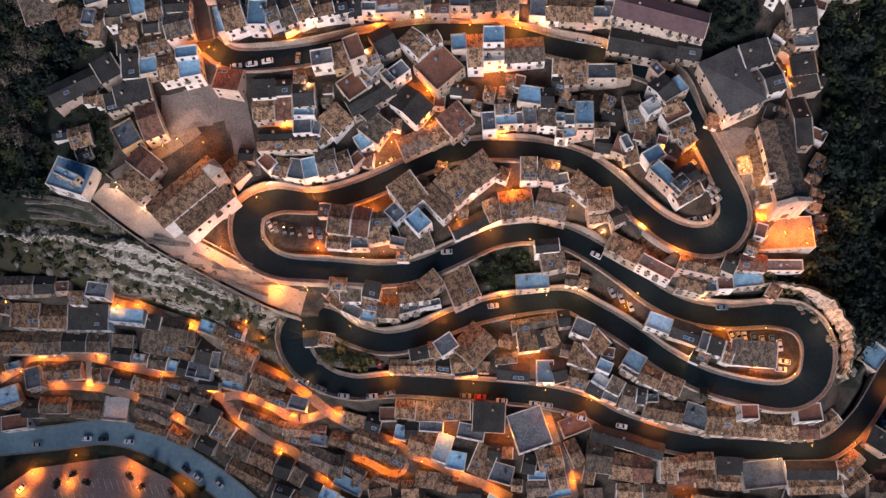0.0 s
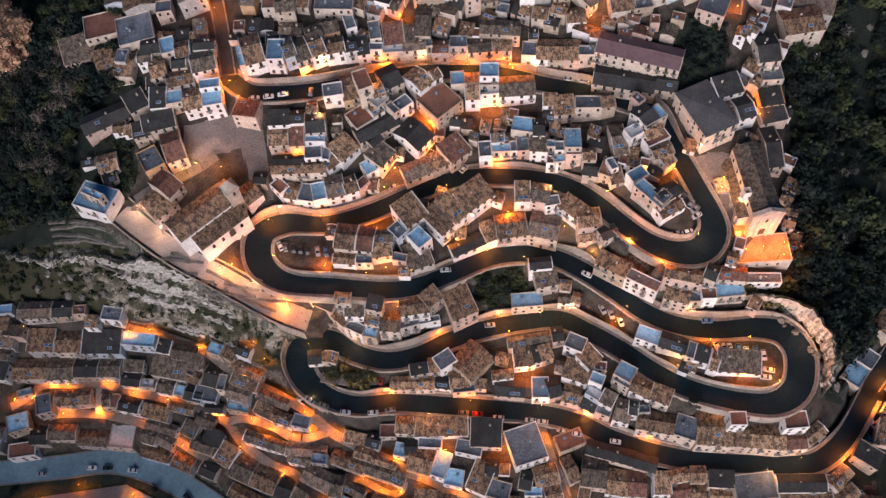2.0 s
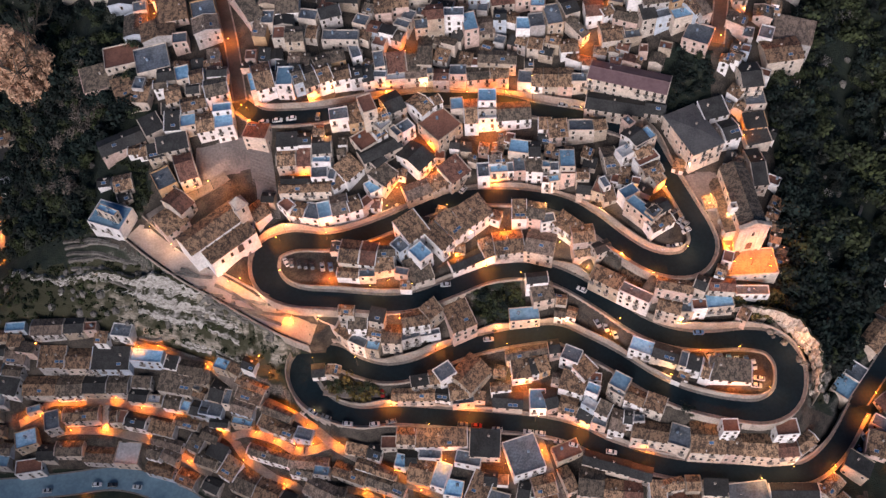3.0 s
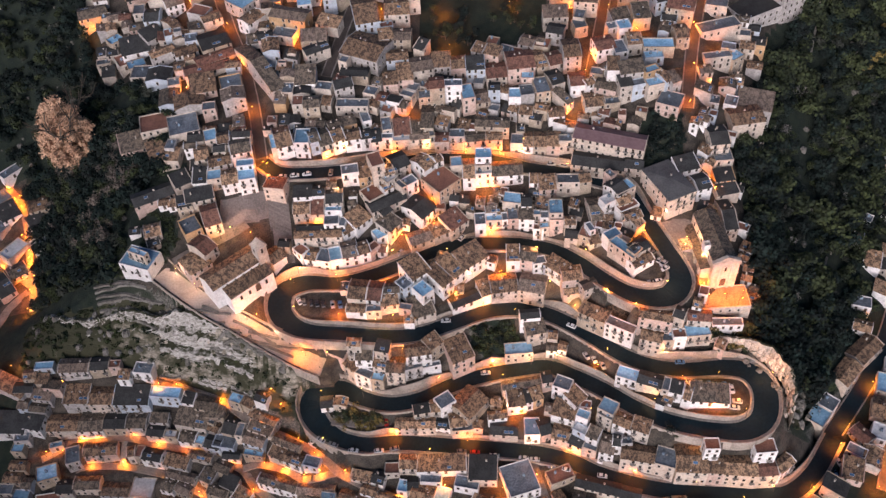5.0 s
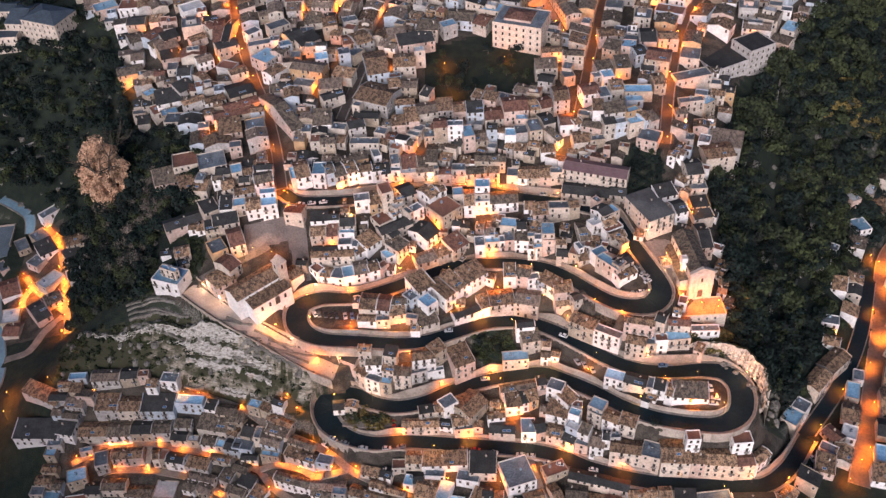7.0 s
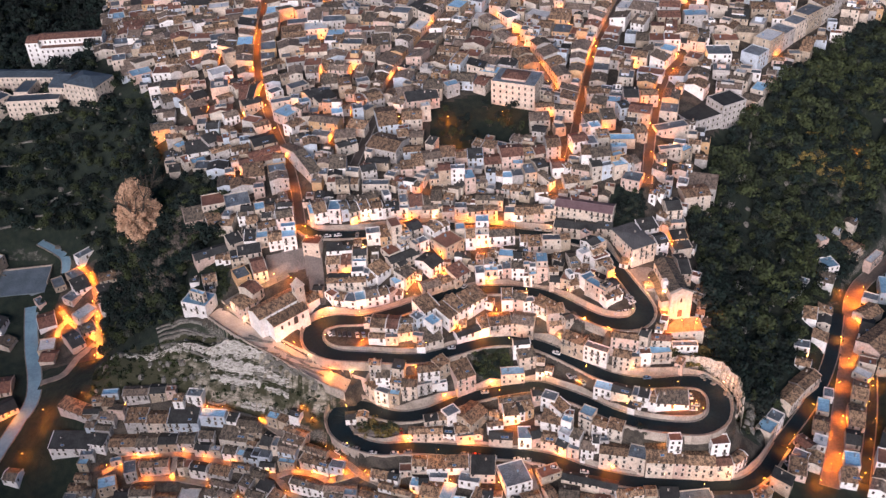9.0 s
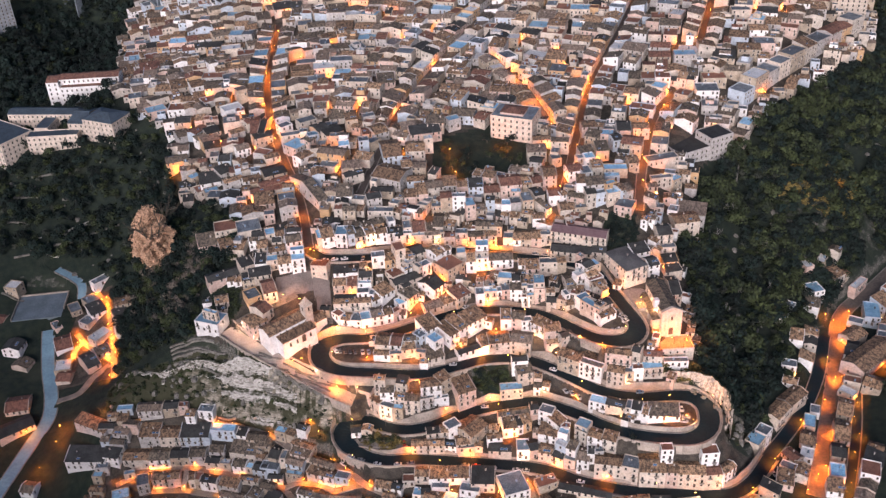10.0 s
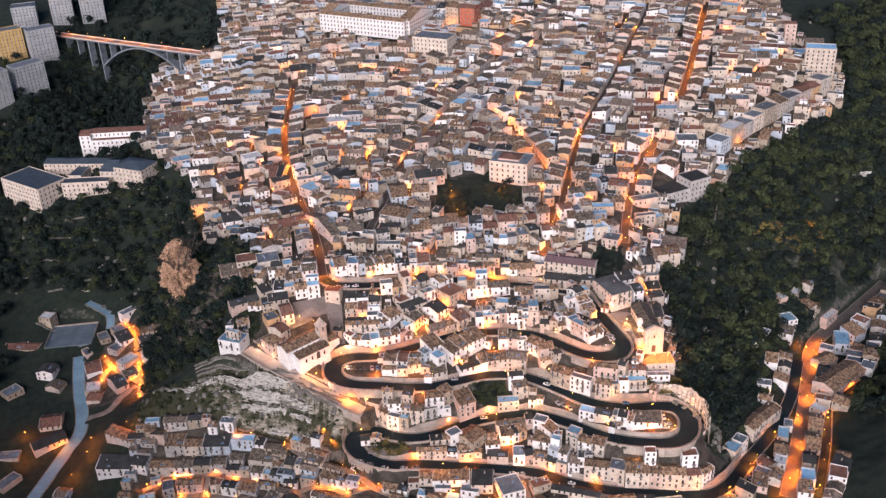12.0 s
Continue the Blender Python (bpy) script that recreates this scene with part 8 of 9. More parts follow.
# Made-up lamps every 21 m, to brighten the road between the listed ones.
ADDED_ROAD_LAMPS = [p for p in beside(LINES[0][0], 0.03, 0.97, 21, 4.75) if all(math.hypot(p[0] - q[0], p[1] - q[1]) > 9 for q in LAMPS_CORE)]
BRIDGE_LAMPS = [(-430 + 200 * k / 9, 632 - 102 * k / 9) for k in range(10)]
PROM_LAMPS = [(p[0] + 1.2, p[1] + 3.0) for p in LINES[16][0][3::6]]
AVENUE = [(p[0] + 4.5 * (1 if i % 2 else -1), p[1]) for i, p in enumerate(LINES[13][0][::9]) if p[1] < 178]
FIRST_PROM = len(LAMPS_CORE) + len(LAMPS_LOW) + len(LAMPS_UPPER) + len(LAMPS_VALLEY) + len(AVENUE)
for i, (x, y) in enumerate(LAMPS_CORE + LAMPS_LOW + LAMPS_UPPER + LAMPS_VALLEY + AVENUE + PROM_LAMPS):
    street_lamp(x, y, (i * 77) % 360, PROM_LIGHT if i >= FIRST_PROM else WARM if i < len(LAMPS_CORE) and i % 3 == 2 else ROAD_SODIUM if i < len(LAMPS_CORE) else (BRIGHT_LANE if i % 3 == 0 else LOW_SODIUM) if len(LAMPS_CORE) <= i < len(LAMPS_CORE) + len(LAMPS_LOW) else AVENUE_LAMP if x > 0 and len(LAMPS_CORE) + len(LAMPS_LOW) + len(LAMPS_UPPER) <= i else VALLEY_SODIUM if x < 0 and y > 115 and len(LAMPS_CORE) + len(LAMPS_LOW) + len(LAMPS_UPPER) <= i else SODIUM)


# Warm lamps added to brighten the road, the church square and the forecourt.
for k, (x, y) in enumerate(ADDED_ROAD_LAMPS + [(93.5, 124.0), (90.5, 110.0), (86.0, 117.0), (-104.5, 128.5)]):
    street_lamp(x, y, (k * 67) % 360, WARM)
for k, (x, y) in enumerate(STREET_ROWS + ALLEYS + [(233, 249), (226, 243)]):
    if all(math.hypot(x - q[0], y - q[1]) > 8 for q in LAMPS_UPPER):
        street_lamp(x, y, (k * 67) % 360, TOWN_SODIUM)
for k, (x, y) in enumerate(YARDS):
    street_lamp(x, y, (k * 67) % 360, YARD_LAMP)
LANE_LAMPS = [p for k in (6, 7, 8, 9, 10, 15, 19, 21, 22, 25) for p in along(LINES[k][0], 0.02, 1.0, 9 if k in (15, 21, 22) else 13, 0.9)]
for k, (x, y) in enumerate(LANE_LAMPS):
    if all(math.hypot(x - q[0], y - q[1]) > 6.5 for q in LAMPS_LOW):
        street_lamp(x, y, (k * 67) % 360, BRIGHT_LANE if x < -205 else LOW_SODIUM)
for k, (x, y) in enumerate(BRIDGE_LAMPS):
    lamp = street_lamp(x, y, 60 + 180 * (k % 2), AVENUE_LAMP)
    lamp.location.z = 67 + 4 * k / 9
# ---------- trees ----------
def leaf_cloud(rng, n, size, shape, shell=(0.72, 1.08)):
    """Many small leaf clumps over the lobes of a crown: vertices and quads."""
    lobes = shape(rng)
    v = np.zeros((n, 4, 3))
    for i in range(n):
        c, r = lobes[rng.randrange(len(lobes))]
        d = np.array([rng.gauss(0, 1) for _ in range(3)])
        d /= np.linalg.norm(d)
        d[2] = abs(d[2]) * 0.9 - 0.15 if rng.random() < 0.8 else d[2]
        p = np.array(c) + d * np.array(r) * rng.uniform(*shell)
        a = np.array([rng.gauss(0, 1) for _ in range(3)])
        a -= d * a.dot(d) * 0.7
        a /= np.linalg.norm(a)
        b = np.cross(a, d + 0.4 * np.array([rng.gauss(0, 1) for _ in range(3)]))
        b /= np.linalg.norm(b)
        s = size * rng.uniform(0.6, 1.4)
        v[i] = [p - a * s - b * s * 0.6, p + a * s * 0.8 - b * s * 0.7, p + a * s + b * s * 0.6, p - a * s * 0.7 + b * s * 0.8]
    return v.reshape(-1, 3)


def broad(rng):
    return [((rng.uniform(-1.8, 1.8), rng.uniform(-1.8, 1.8), rng.uniform(2.6, 5.2)), (rng.uniform(1.3, 2.2),) * 2 + (rng.uniform(1.1, 1.8),)) for _ in range(6)]


def bush(rng):
    return [((rng.uniform(-1.2, 1.2), rng.uniform(-1.2, 1.2), rng.uniform(0.4, 1.2)), (1.1, 1.1, 0.9)) for _ in range(4)]


def tall(rng):
    """Small lobes of a high ragged crown with broad shoulders."""
    out = []
    while len(out) < 190:
        x, y, z = (rng.uniform(-1, 1) for _ in range(3))
        if x * x + y * y + z * z < 1:
            f = (1.0 - 0.22 * z) * rng.uniform(0.85, 1.12) * (0.62 if z < -0.75 else 1.0)
            r = rng.uniform(0.8, 1.5)
            out.append(((x * 7.6 * f, y * 7.6 * f, 16.0 + z * 13.5), (r, r, r * rng.uniform(1.0, 1.7))))
    return out


def quads_mesh(name, v, mat):
    me_ = bpy.data.meshes.new(name)
    n = len(v) // 4
    me_.from_pydata(v.tolist(), [], np.arange(4 * n).reshape(n, 4).tolist())
    me_.materials.append(mat)
    return me_


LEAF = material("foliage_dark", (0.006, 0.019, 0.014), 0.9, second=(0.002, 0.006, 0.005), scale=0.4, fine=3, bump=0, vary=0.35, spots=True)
LEAF_OLIVE = material("foliage_olive", (0.046, 0.060, 0.019), 0.9, second=(0.010, 0.018, 0.009), scale=0.4, fine=3, bump=0, vary=0.35, spots=True)
LEAF_DRY = material("foliage_dry", (0.70, 0.46, 0.30), 0.9, second=(0.50, 0.31, 0.20), scale=0.4, fine=3, bump=0, vary=0.3, spots=True)
LEAF_GREY = material("foliage_grey", (0.062, 0.068, 0.05), 0.9, second=(0.02, 0.025, 0.021), scale=0.4, fine=3, bump=0, vary=0.3, spots=True)
BARK = material("bark", (0.10, 0.08, 0.06), 0.9, fine=12, bump=0.5)
BARE = material("bare_twigs", (0.32, 0.30, 0.28), 0.9, fine=8)


def branches(g, rng, p, d, length, radius, depth):
    """Tapered limbs that fork."""
    q = p + d * length
    u = d.orthogonal().normalized()
    w = d.cross(u)
    k = len(g.v)
    n = 5
    for c, r in ((p, radius), (q, radius * 0.65)):
        g.v += [tuple(c + (u * math.cos(i * 2 * math.pi / n) + w * math.sin(i * 2 * math.pi / n)) * r) for i in range(n)]
    g.f += [(k + i, k + (i + 1) % n, k + n + (i + 1) % n, k + n + i) for i in range(n)]
    g.m += [0] * n
    if depth:
        for _ in range(3):
            e = (d + Vector([rng.gauss(0, 0.55) for _ in range(3)]) + Vector((0, 0, 0.15))).normalized()
            branches(g, rng, q, e, length * rng.uniform(0.62, 0.85), radius * 0.6, depth - 1)


trng = random.Random(21)
CROWNS = [leaf_cloud(trng, 250, 0.36, broad) for _ in range(8)]
FAR_CROWNS = [leaf_cloud(trng, 110, 0.62, broad) for _ in range(5)]
FINE_CROWNS = [leaf_cloud(trng, 420, 0.32, broad) for _ in range(3)]
BUSHES = [leaf_cloud(trng, 70, 0.34, bush) for _ in range(4)]
TRUNK = Geo()
branches(TRUNK, trng, Vector((0, 0, -0.8)), Vector((0, 0, 1)), 2.6, 0.28, 2)
TRUNK_MESH = TRUNK.mesh("trunk", [BARK])
CROWN_MESHES = [quads_mesh("crown", c, m) for c in FINE_CROWNS for m in (LEAF, LEAF_OLIVE)]


def tree(x, y, scale, crown, label="dark leafy tree on the slope"):
    top = tagged(group_of("tree", pose(x, y, ground_at(x, y), 0, 0, (x * 53) % 360) @ Matrix.Scale(scale, 4)), label, "tree", "trees")
    part("trunk", TRUNK_MESH, None, top)
    part("crown", crown, None, top)


def wood(areas, count, name, label, rng, mat, clouds, scale, gap=2.5):
    """Many trees or shrubs over parts of the plan, joined."""
    out = []
    for area, share in areas:
        xs, ys = [p[0] for p in area], [p[1] for p in area]
        want = int(count * share)
        tries = want * 5
        px = np.array([rng.uniform(min(xs), max(xs)) for _ in range(tries)])
        py = np.array([rng.uniform(min(ys), max(ys)) for _ in range(tries)])
        ok = inside(area, px, py)
        near = np.full(px.shape, 99.0)
        c = ok & (px > -330) & (px < 320) & (py > -30) & (py < 560)
        near[c], _ = nearest_road(px[c], py[c])
        got = 0
        for x, y in zip(px[ok & (near > gap)], py[ok & (near > gap)]):
            if got >= want:
                break
            if noise.noise(Vector((x * 0.03, y * 0.03, 7))) < -0.52:
                continue
            if any(abs(x - h[0]) < h[2] + 1.5 and math.hypot(x - h[0], y - h[1]) < h[3] + 1.5 for h in placed):
                continue
            v = clouds[rng.randrange(len(clouds))]
            s, a = rng.uniform(*scale), rng.uniform(0, 6.28)
            ca, sa = math.cos(a) * s, math.sin(a) * s
            out.append(np.c_[v[:, 0] * ca - v[:, 1] * sa + x, v[:, 0] * sa + v[:, 1] * ca + y, v[:, 2] * s * rng.uniform(0.8, 1.2) + ground_at(x, y) - 0.3])
            got += 1
    return tagged(new(name, quads_mesh(name, np.vstack(out), mat)), label, "woodland", kind="stuff")


wrng = random.Random(33)
WEST_SLOPE = [(-157, 118), (-156, 150), (-137, 163), (-137, 190), (-165, 200), (-240, 200), (-205, 122)]
EAST_EDGE = [(113, 172), (116, 130), (113, 92), (118, 84), (128, 90), (130, 172)]
EAST_BANK = [(113, 92), (128, 92), (150, 100), (141, 62), (123, 66), (113, 80)]
EAST_FOOT = [(160, 104), (190, 160), (203, 205), (262, 246), (330, 290), (340, 250), (262, 225), (220, 195), (198, 158), (172, 106)]
EAST_FAR = [(215, 90), (262, 85), (340, 200), (310, 240), (268, 195), (228, 125)]
NE_SLOPE = [(185, 205), (200, 180), (212, 178), (226, 196), (262, 228), (275, 250), (250, 250), (215, 215)]
W_AREAS = [(EAST_FOOT, 0.06), (WOODWEST_AREA, 0.33), (WOODEAST_AREA, 0.47), (WOODNW_AREA, 0.1), (WEST_SLOPE, 0.09), (EAST_EDGE, 0.05), (EAST_BANK, 0.05), (NE_SLOPE, 0.05), (EAST_FAR, 0.1)]
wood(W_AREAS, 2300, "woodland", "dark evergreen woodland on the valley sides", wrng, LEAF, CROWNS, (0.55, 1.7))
wood(W_AREAS, 1300, "woodland_olive", "olive-brown woodland on the valley sides", wrng, LEAF_OLIVE, CROWNS, (0.6, 1.3))
wood([(WOODWEST_AREA, 0.3), (WOODEAST_AREA, 0.4), (CLIFF_AREA, 0.22), (BANK_AREA, 0.02), (SHRUBS_AREA, 0.06), (GROVE_AREA, 0.06), (WEST_GARDENS, 0.05), (WEST_SLOPE, 0.06), (EAST_BANK, 0.04)], 1500, "scrub", "low scrub on the rock and slopes", wrng, LEAF_OLIVE, BUSHES, (0.35, 1.0), 1.5)
LEAF_AUTUMN = material("foliage_autumn", (0.22, 0.16, 0.045), 0.85, second=(0.09, 0.07, 0.022), scale=0.4, fine=3, bump=0, vary=0.35, spots=True)
wood([([(185, 225), (200, 250), (245, 262), (248, 238), (215, 222)], 1.0)], 110, "autumn_wood", "yellowing trees in the eastern wood", wrng, LEAF_AUTUMN, CROWNS, (0.6, 1.1))
wood([(SHRUBS_AREA, 0.6), (ISLAND, 0.4)], 60, "autumn_bushes", "olive and rust-brown bushes above the rock cut", wrng, LEAF_AUTUMN, BUSHES, (0.8, 1.5), 1.0)
wood([(NORTH_GARDEN, 1.0)], 45, "garden_shrubs", "dark shrubs in the garden below the church", wrng, LEAF, BUSHES, (0.7, 1.4), 1.0)
wood(W_AREAS[1:3] + [(WEST_SLOPE, 0.2)], 620, "bare_woodland", "grey leafless trees on the valley sides", wrng, LEAF_GREY, CROWNS, (0.5, 1.0))
wood([(WOODEAST_AREA, 0.8), (EAST_FAR, 0.2)], 480, "tall_east_wood", "taller olive-green trees on the eastern slope", wrng, LEAF_OLIVE, CROWNS, (1.2, 2.1))
LEAF_BARE = material("bare_crowns", (0.20, 0.165, 0.135), 0.9, second=(0.09, 0.078, 0.068), scale=0.4, fine=3, bump=0, vary=0.35, spots=True)
TWIGS = [leaf_cloud(trng, 420, 0.17, broad, (0.25, 1.35)) for _ in range(4)]
wood([([(-160, 128), (-158, 150), (-150, 165), (-165, 196), (-205, 205), (-215, 180), (-185, 140)], 1.0)], 70, "bare_west_trees", "leafless brown trees below the western houses", wrng, LEAF_BARE, TWIGS, (0.8, 1.5))
FAR_WOOD = [[(-700, 100), (-350, 100), (-350, 230), (-470, 480), (-700, 700)], [(300, 0), (600, 0), (600, 700), (400, 600), (330, 300), (300, 240)], [(-330, 60), (-300, 140), (-330, 225), (-420, 225), (-420, 60)], [(-420, 560), (-255, 560), (-240, 740), (-440, 740)], [(-322, 405), (-262, 440), (-300, 545), (-350, 590), (-430, 520), (-380, 440)]]
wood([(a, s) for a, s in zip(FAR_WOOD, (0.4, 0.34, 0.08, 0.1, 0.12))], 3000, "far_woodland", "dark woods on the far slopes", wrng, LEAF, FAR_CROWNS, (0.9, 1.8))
for i in range(26):
    a = GARDEN_AREA
    x, y = wrng.uniform(-24, 30), wrng.uniform(222, 252)
    if inside(a, x, y):
        tree(x, y, wrng.uniform(0.6, 1.0), CROWN_MESHES[i % 6], "dark leafy tree in the garden")
for i in range(7):
    tree(wrng.uniform(-2, 12), wrng.uniform(84, 94), wrng.uniform(0.5, 0.8), CROWN_MESHES[i % 6], "dark tree in the walled grove")
for x, y in ((-164, 22), (-158, 19), (-141, 21), (-136, 17), (-124, 15), (-122, 10), (-118, 13), (-170, 18), (-190, 26), (-112, 16), (-132, 27), (-126, 23)):
    tree(x, y, wrng.uniform(0.45, 0.7), CROWN_MESHES[int(x) % 6], "round tree in the car park")
for x, y in ((-62, 146), (-59, 143), (-60, 140), (78, 163), (84, 160), (88, 164), (78, 170), (80, 158), (85, 171), (76, 160), (72, 46), (75, 45)):
    tree(x, y, wrng.uniform(0.45, 0.75), CROWN_MESHES[int(x) % 6], "small dark tree between houses")

# tall dry tree on the western slope
dry = tagged(group_of("tall_tree", pose(-194, 192, ground_at(-194, 192)) @ Matrix.Scale(1.5, 4)), "tall bare brown tree on the slope", "tree")
g = Geo()
branches(g, random.Random(3), Vector((0, 0, -1)), Vector((0, 0, 1)), 11.0, 0.9, 4)
part("trunk", g, [BARK], dry)
part("crown", quads_mesh("crown", leaf_cloud(random.Random(8), 26000, 0.27, tall, (0.2, 1.7)), LEAF_DRY), None, dry, "dry brown foliage")

for x, y, s in ((127, 160, 1.0), (134, 128, 0.9), (131, 104, 0.8), (146, 150, 1.0), (158, 140, 0.8), (140, 185, 0.9), (152, 205, 0.8), (172, 190, 0.9), (125, 178, 0.8), (168, 165, 0.7), (150, 120, 0.6), (-215, 205, 0.7)):
    g = Geo()
    branches(g, random.Random(int(x)), Vector((0, 0, -0.5)), Vector((0, 0, 1)), 3.0 * s, 0.2 * s, 5)
    bare = tagged(group_of("bare_tree", pose(x, y, ground_at(x, y))), "leafless pale grey tree", "tree", "trees")
    part("trunk", g, [BARE], bare)


def palm(x, y, h):
    top = tagged(group_of("palm_tree", pose(x, y, ground_at(x, y) + 0.1)), "short palm on the road island", "palm", "palms on the island")
    g = Geo()
    branches(g, random.Random(int(h * 10)), Vector((0, 0, -0.6)), Vector((0.03, 0, 1)), h + 0.6, 0.2, 0)
    part("trunk", g, [BARK], top)
    f = Geo()
    for i in range(16):
        a, t = i * 2.4, random.Random(i).uniform(0.5, 1.2)
        c, s = math.cos(a), math.sin(a)
        pts = [(0, 0.0), (0.9, 0.45 * t), (1.7, 0.35 * t), (2.3, -0.3)]
        for (r0, z0), (r1, z1) in zip(pts[:-1], pts[1:]):
            w0, w1 = 0.3 - 0.08 * r0, 0.3 - 0.11 * r1
            f.face([(c * r0 - s * w0, s * r0 + c * w0, h + z0), (c * r0 + s * w0, s * r0 - c * w0, h + z0), (c * r1 + s * w1, s * r1 - c * w1, h + z1), (c * r1 - s * w1, s * r1 + c * w1, h + z1)])
    part("fronds", f, [LEAF_OLIVE], top)


for x, y, h in ((-60.5, 62.0, 3.2), (-56.5, 60.0, 2.6), (-52.5, 59.5, 3.0), (-48.5, 59.5, 2.8), (-45.0, 60.5, 3.0), (-57.5, 63.0, 2.4)):
    palm(x, y, h)
for x, y in ((-56, 60.5), (-53.5, 62), (-50, 61.5), (-48, 59.5), (-45.5, 60), (-43, 60.5)):
    tree(x, y, 0.42, CROWN_MESHES[3], "olive-brown tree on the road island")


# ---------- cars ----------
def loft(sections):
    """A closed body from cross-sections (x, half-width, bottom, top)."""
    g = Geo()
    for x, hw, b, t in sections:
        r = min(0.12, (t - b) * 0.3)
        g.v += [(x, -hw, b), (x, hw, b), (x, hw, t - r), (x, hw - r, t), (x, -hw + r, t), (x, -hw, t - r)]
    n = 6
    for i in range(len(sections) - 1):
        for k in range(n):
            g.f.append((n * i + k, n * i + (k + 1) % n, n * (i + 1) + (k + 1) % n, n * (i + 1) + k))
    g.f += [tuple(range(n))[::-1], tuple(range(n * (len(sections) - 1), n * len(sections)))]
    g.m = [0] * len(g.f)
    return g


def wheel_geo():
    g = Geo()
    n = 12
    for y in (-0.1, 0.1):
        g.v += [(0.31 * math.cos(i * 2 * math.pi / n), y, 0.31 * math.sin(i * 2 * math.pi / n)) for i in range(n)]
    g.f = [(i, (i + 1) % n, n + (i + 1) % n, n + i) for i in range(n)] + [tuple(range(n))[::-1], tuple(range(n, 2 * n))]
    g.m = [0] * n + [1, 1]
    return g


def paint(name, colour):
    m = material(name, colour, 0.35, fine=3, amount=0.1, bump=0, vary=0.05)
    m.node_tree.nodes["Principled BSDF"].inputs["Coat Weight"].default_value = 0.5
    return m


RUBBER = material("tyre_rubber", (0.02, 0.02, 0.02), 0.9, fine=6)
ALLOY = material("wheel_alloy", (0.4, 0.4, 0.4), 0.4, metal=0.8, fine=6)
CAR_GLASS = material("car_glass", (0.02, 0.025, 0.03), 0.08, fine=3, bump=0)
LAMP_GLASS = material("car_lamp", (0.7, 0.68, 0.62), 0.2, fine=3, bump=0)
CAR_BODY = loft([(-2.02, 0.72, 0.35, 0.72), (-1.9, 0.84, 0.25, 0.92), (-1.0, 0.87, 0.22, 0.95), (0.75, 0.87, 0.22, 0.93), (1.7, 0.84, 0.24, 0.80), (2.0, 0.74, 0.32, 0.66)])
CAR_CABIN = loft([(-1.72, 0.70, 0.90, 0.94), (-1.25, 0.72, 0.9, 1.36), (0.1, 0.72, 0.9, 1.42), (0.95, 0.70, 0.88, 0.95)])
CAR_TOP = loft([(-1.2, 0.60, 1.38, 1.42), (-0.4, 0.64, 1.4, 1.47), (0.2, 0.62, 1.40, 1.46)])
WHEEL_MESH = wheel_geo().mesh("wheel", [RUBBER, ALLOY])
LAMP_GEO = Geo()
LAMP_GEO.box(-0.05, -0.16, -0.07, 0.05, 0.16, 0.07)
LAMP_MESH = LAMP_GEO.mesh("headlight", [LAMP_GLASS])
MODELS = {}
for word, colour in (("white", (0.75, 0.75, 0.75)), ("silver", (0.42, 0.44, 0.46)), ("black", (0.03, 0.03, 0.035)), ("blue", (0.06, 0.17, 0.36)), ("red", (0.45, 0.03, 0.02)), ("grey", (0.14, 0.15, 0.16))):
    p = paint(word + "_car_paint", colour)
    MODELS[word] = (CAR_BODY.mesh("body", [p]), CAR_CABIN.mesh("cabin_glass", [CAR_GLASS]), CAR_TOP.mesh("car_roof", [p]))


def make_car(word, m):
    top = tagged(group_of("car", m), f"{word} small car parked at the roadside", "car", "parked cars")
    body, cabin, roof_ = MODELS[word]
    part("body", body, None, top)
    part("cabin_glass", cabin, None, top)
    part("car_roof", roof_, None, top)
    for x in (-1.25, 1.25):
        for y in (-0.78, 0.78):
            part("wheel", WHEEL_MESH, None, top, place=pose(x, y, 0.31))
    for y in (-0.55, 0.55):
        part("headlight", LAMP_MESH, None, top, place=pose(1.97, y, 0.58))
    return top


FIRST = {}
crng = random.Random(4)
FIXED = {0: "white", 1: "grey", 2: "black", 3: "black", 4: "black", 5: "silver", 6: "blue", 36: "red", 19: "red", 7: "white", 8: "white", 9: "white"}


def level_at(x, y):
    """Road or ground level."""
    dd = np.hypot(road_pts[:, 0] - x, road_pts[:, 1] - y) - road_pts[:, 3] / 2
    i = int(np.argmin(dd))
    return max(ground_at(x, y), road_pts[i, 2] + (0.1 if dd[i] < 0 else 0.24)) if dd[i] < 1.2 else ground_at(x, y)


for i, (x, y, turn) in enumerate(CARS_0 + CARS_1 + CARS_2):
    word = FIXED.get(i) or crng.choice(["white", "white", "white", "silver", "silver", "grey", "black", "blue"])
    m = pose(x, y, level_at(x, y), 0, 0, turn + (180 if crng.random() < 0.4 else 0))
    if word in FIRST:
        copy_thing(FIRST[word], m)
    else:
        FIRST[word] = make_car(word, m)


# ---------- car park by the river road ----------
g = Geo()
n = len(CARPARK_AREA)
ring = [(x, y) for x, y in CARPARK_AREA]
g.v = [(x, y, -55.0) for x, y in ring] + [(x, y, -56.0) for x, y in ring]
g.f = [tuple(range(n))[::-1]] + [(i, (i + 1) % n, n + (i + 1) % n, n + i) for i in range(n)]
if sum((b[0] - a[0]) * (b[1] + a[1]) for a, b in zip(ring, ring[1:] + ring[:1])) < 0:
    g.f[0] = g.f[0][::-1]
g.m = [0] * len(g.f)
tagged(new("car_park", g.mesh("car_park", [PLAZA])), "lit paved car park with white bay lines", "car park", kind="structure")
LINE_PAINT = material("road_paint", (0.72, 0.70, 0.66), 0.8, fine=10, amount=0.4)
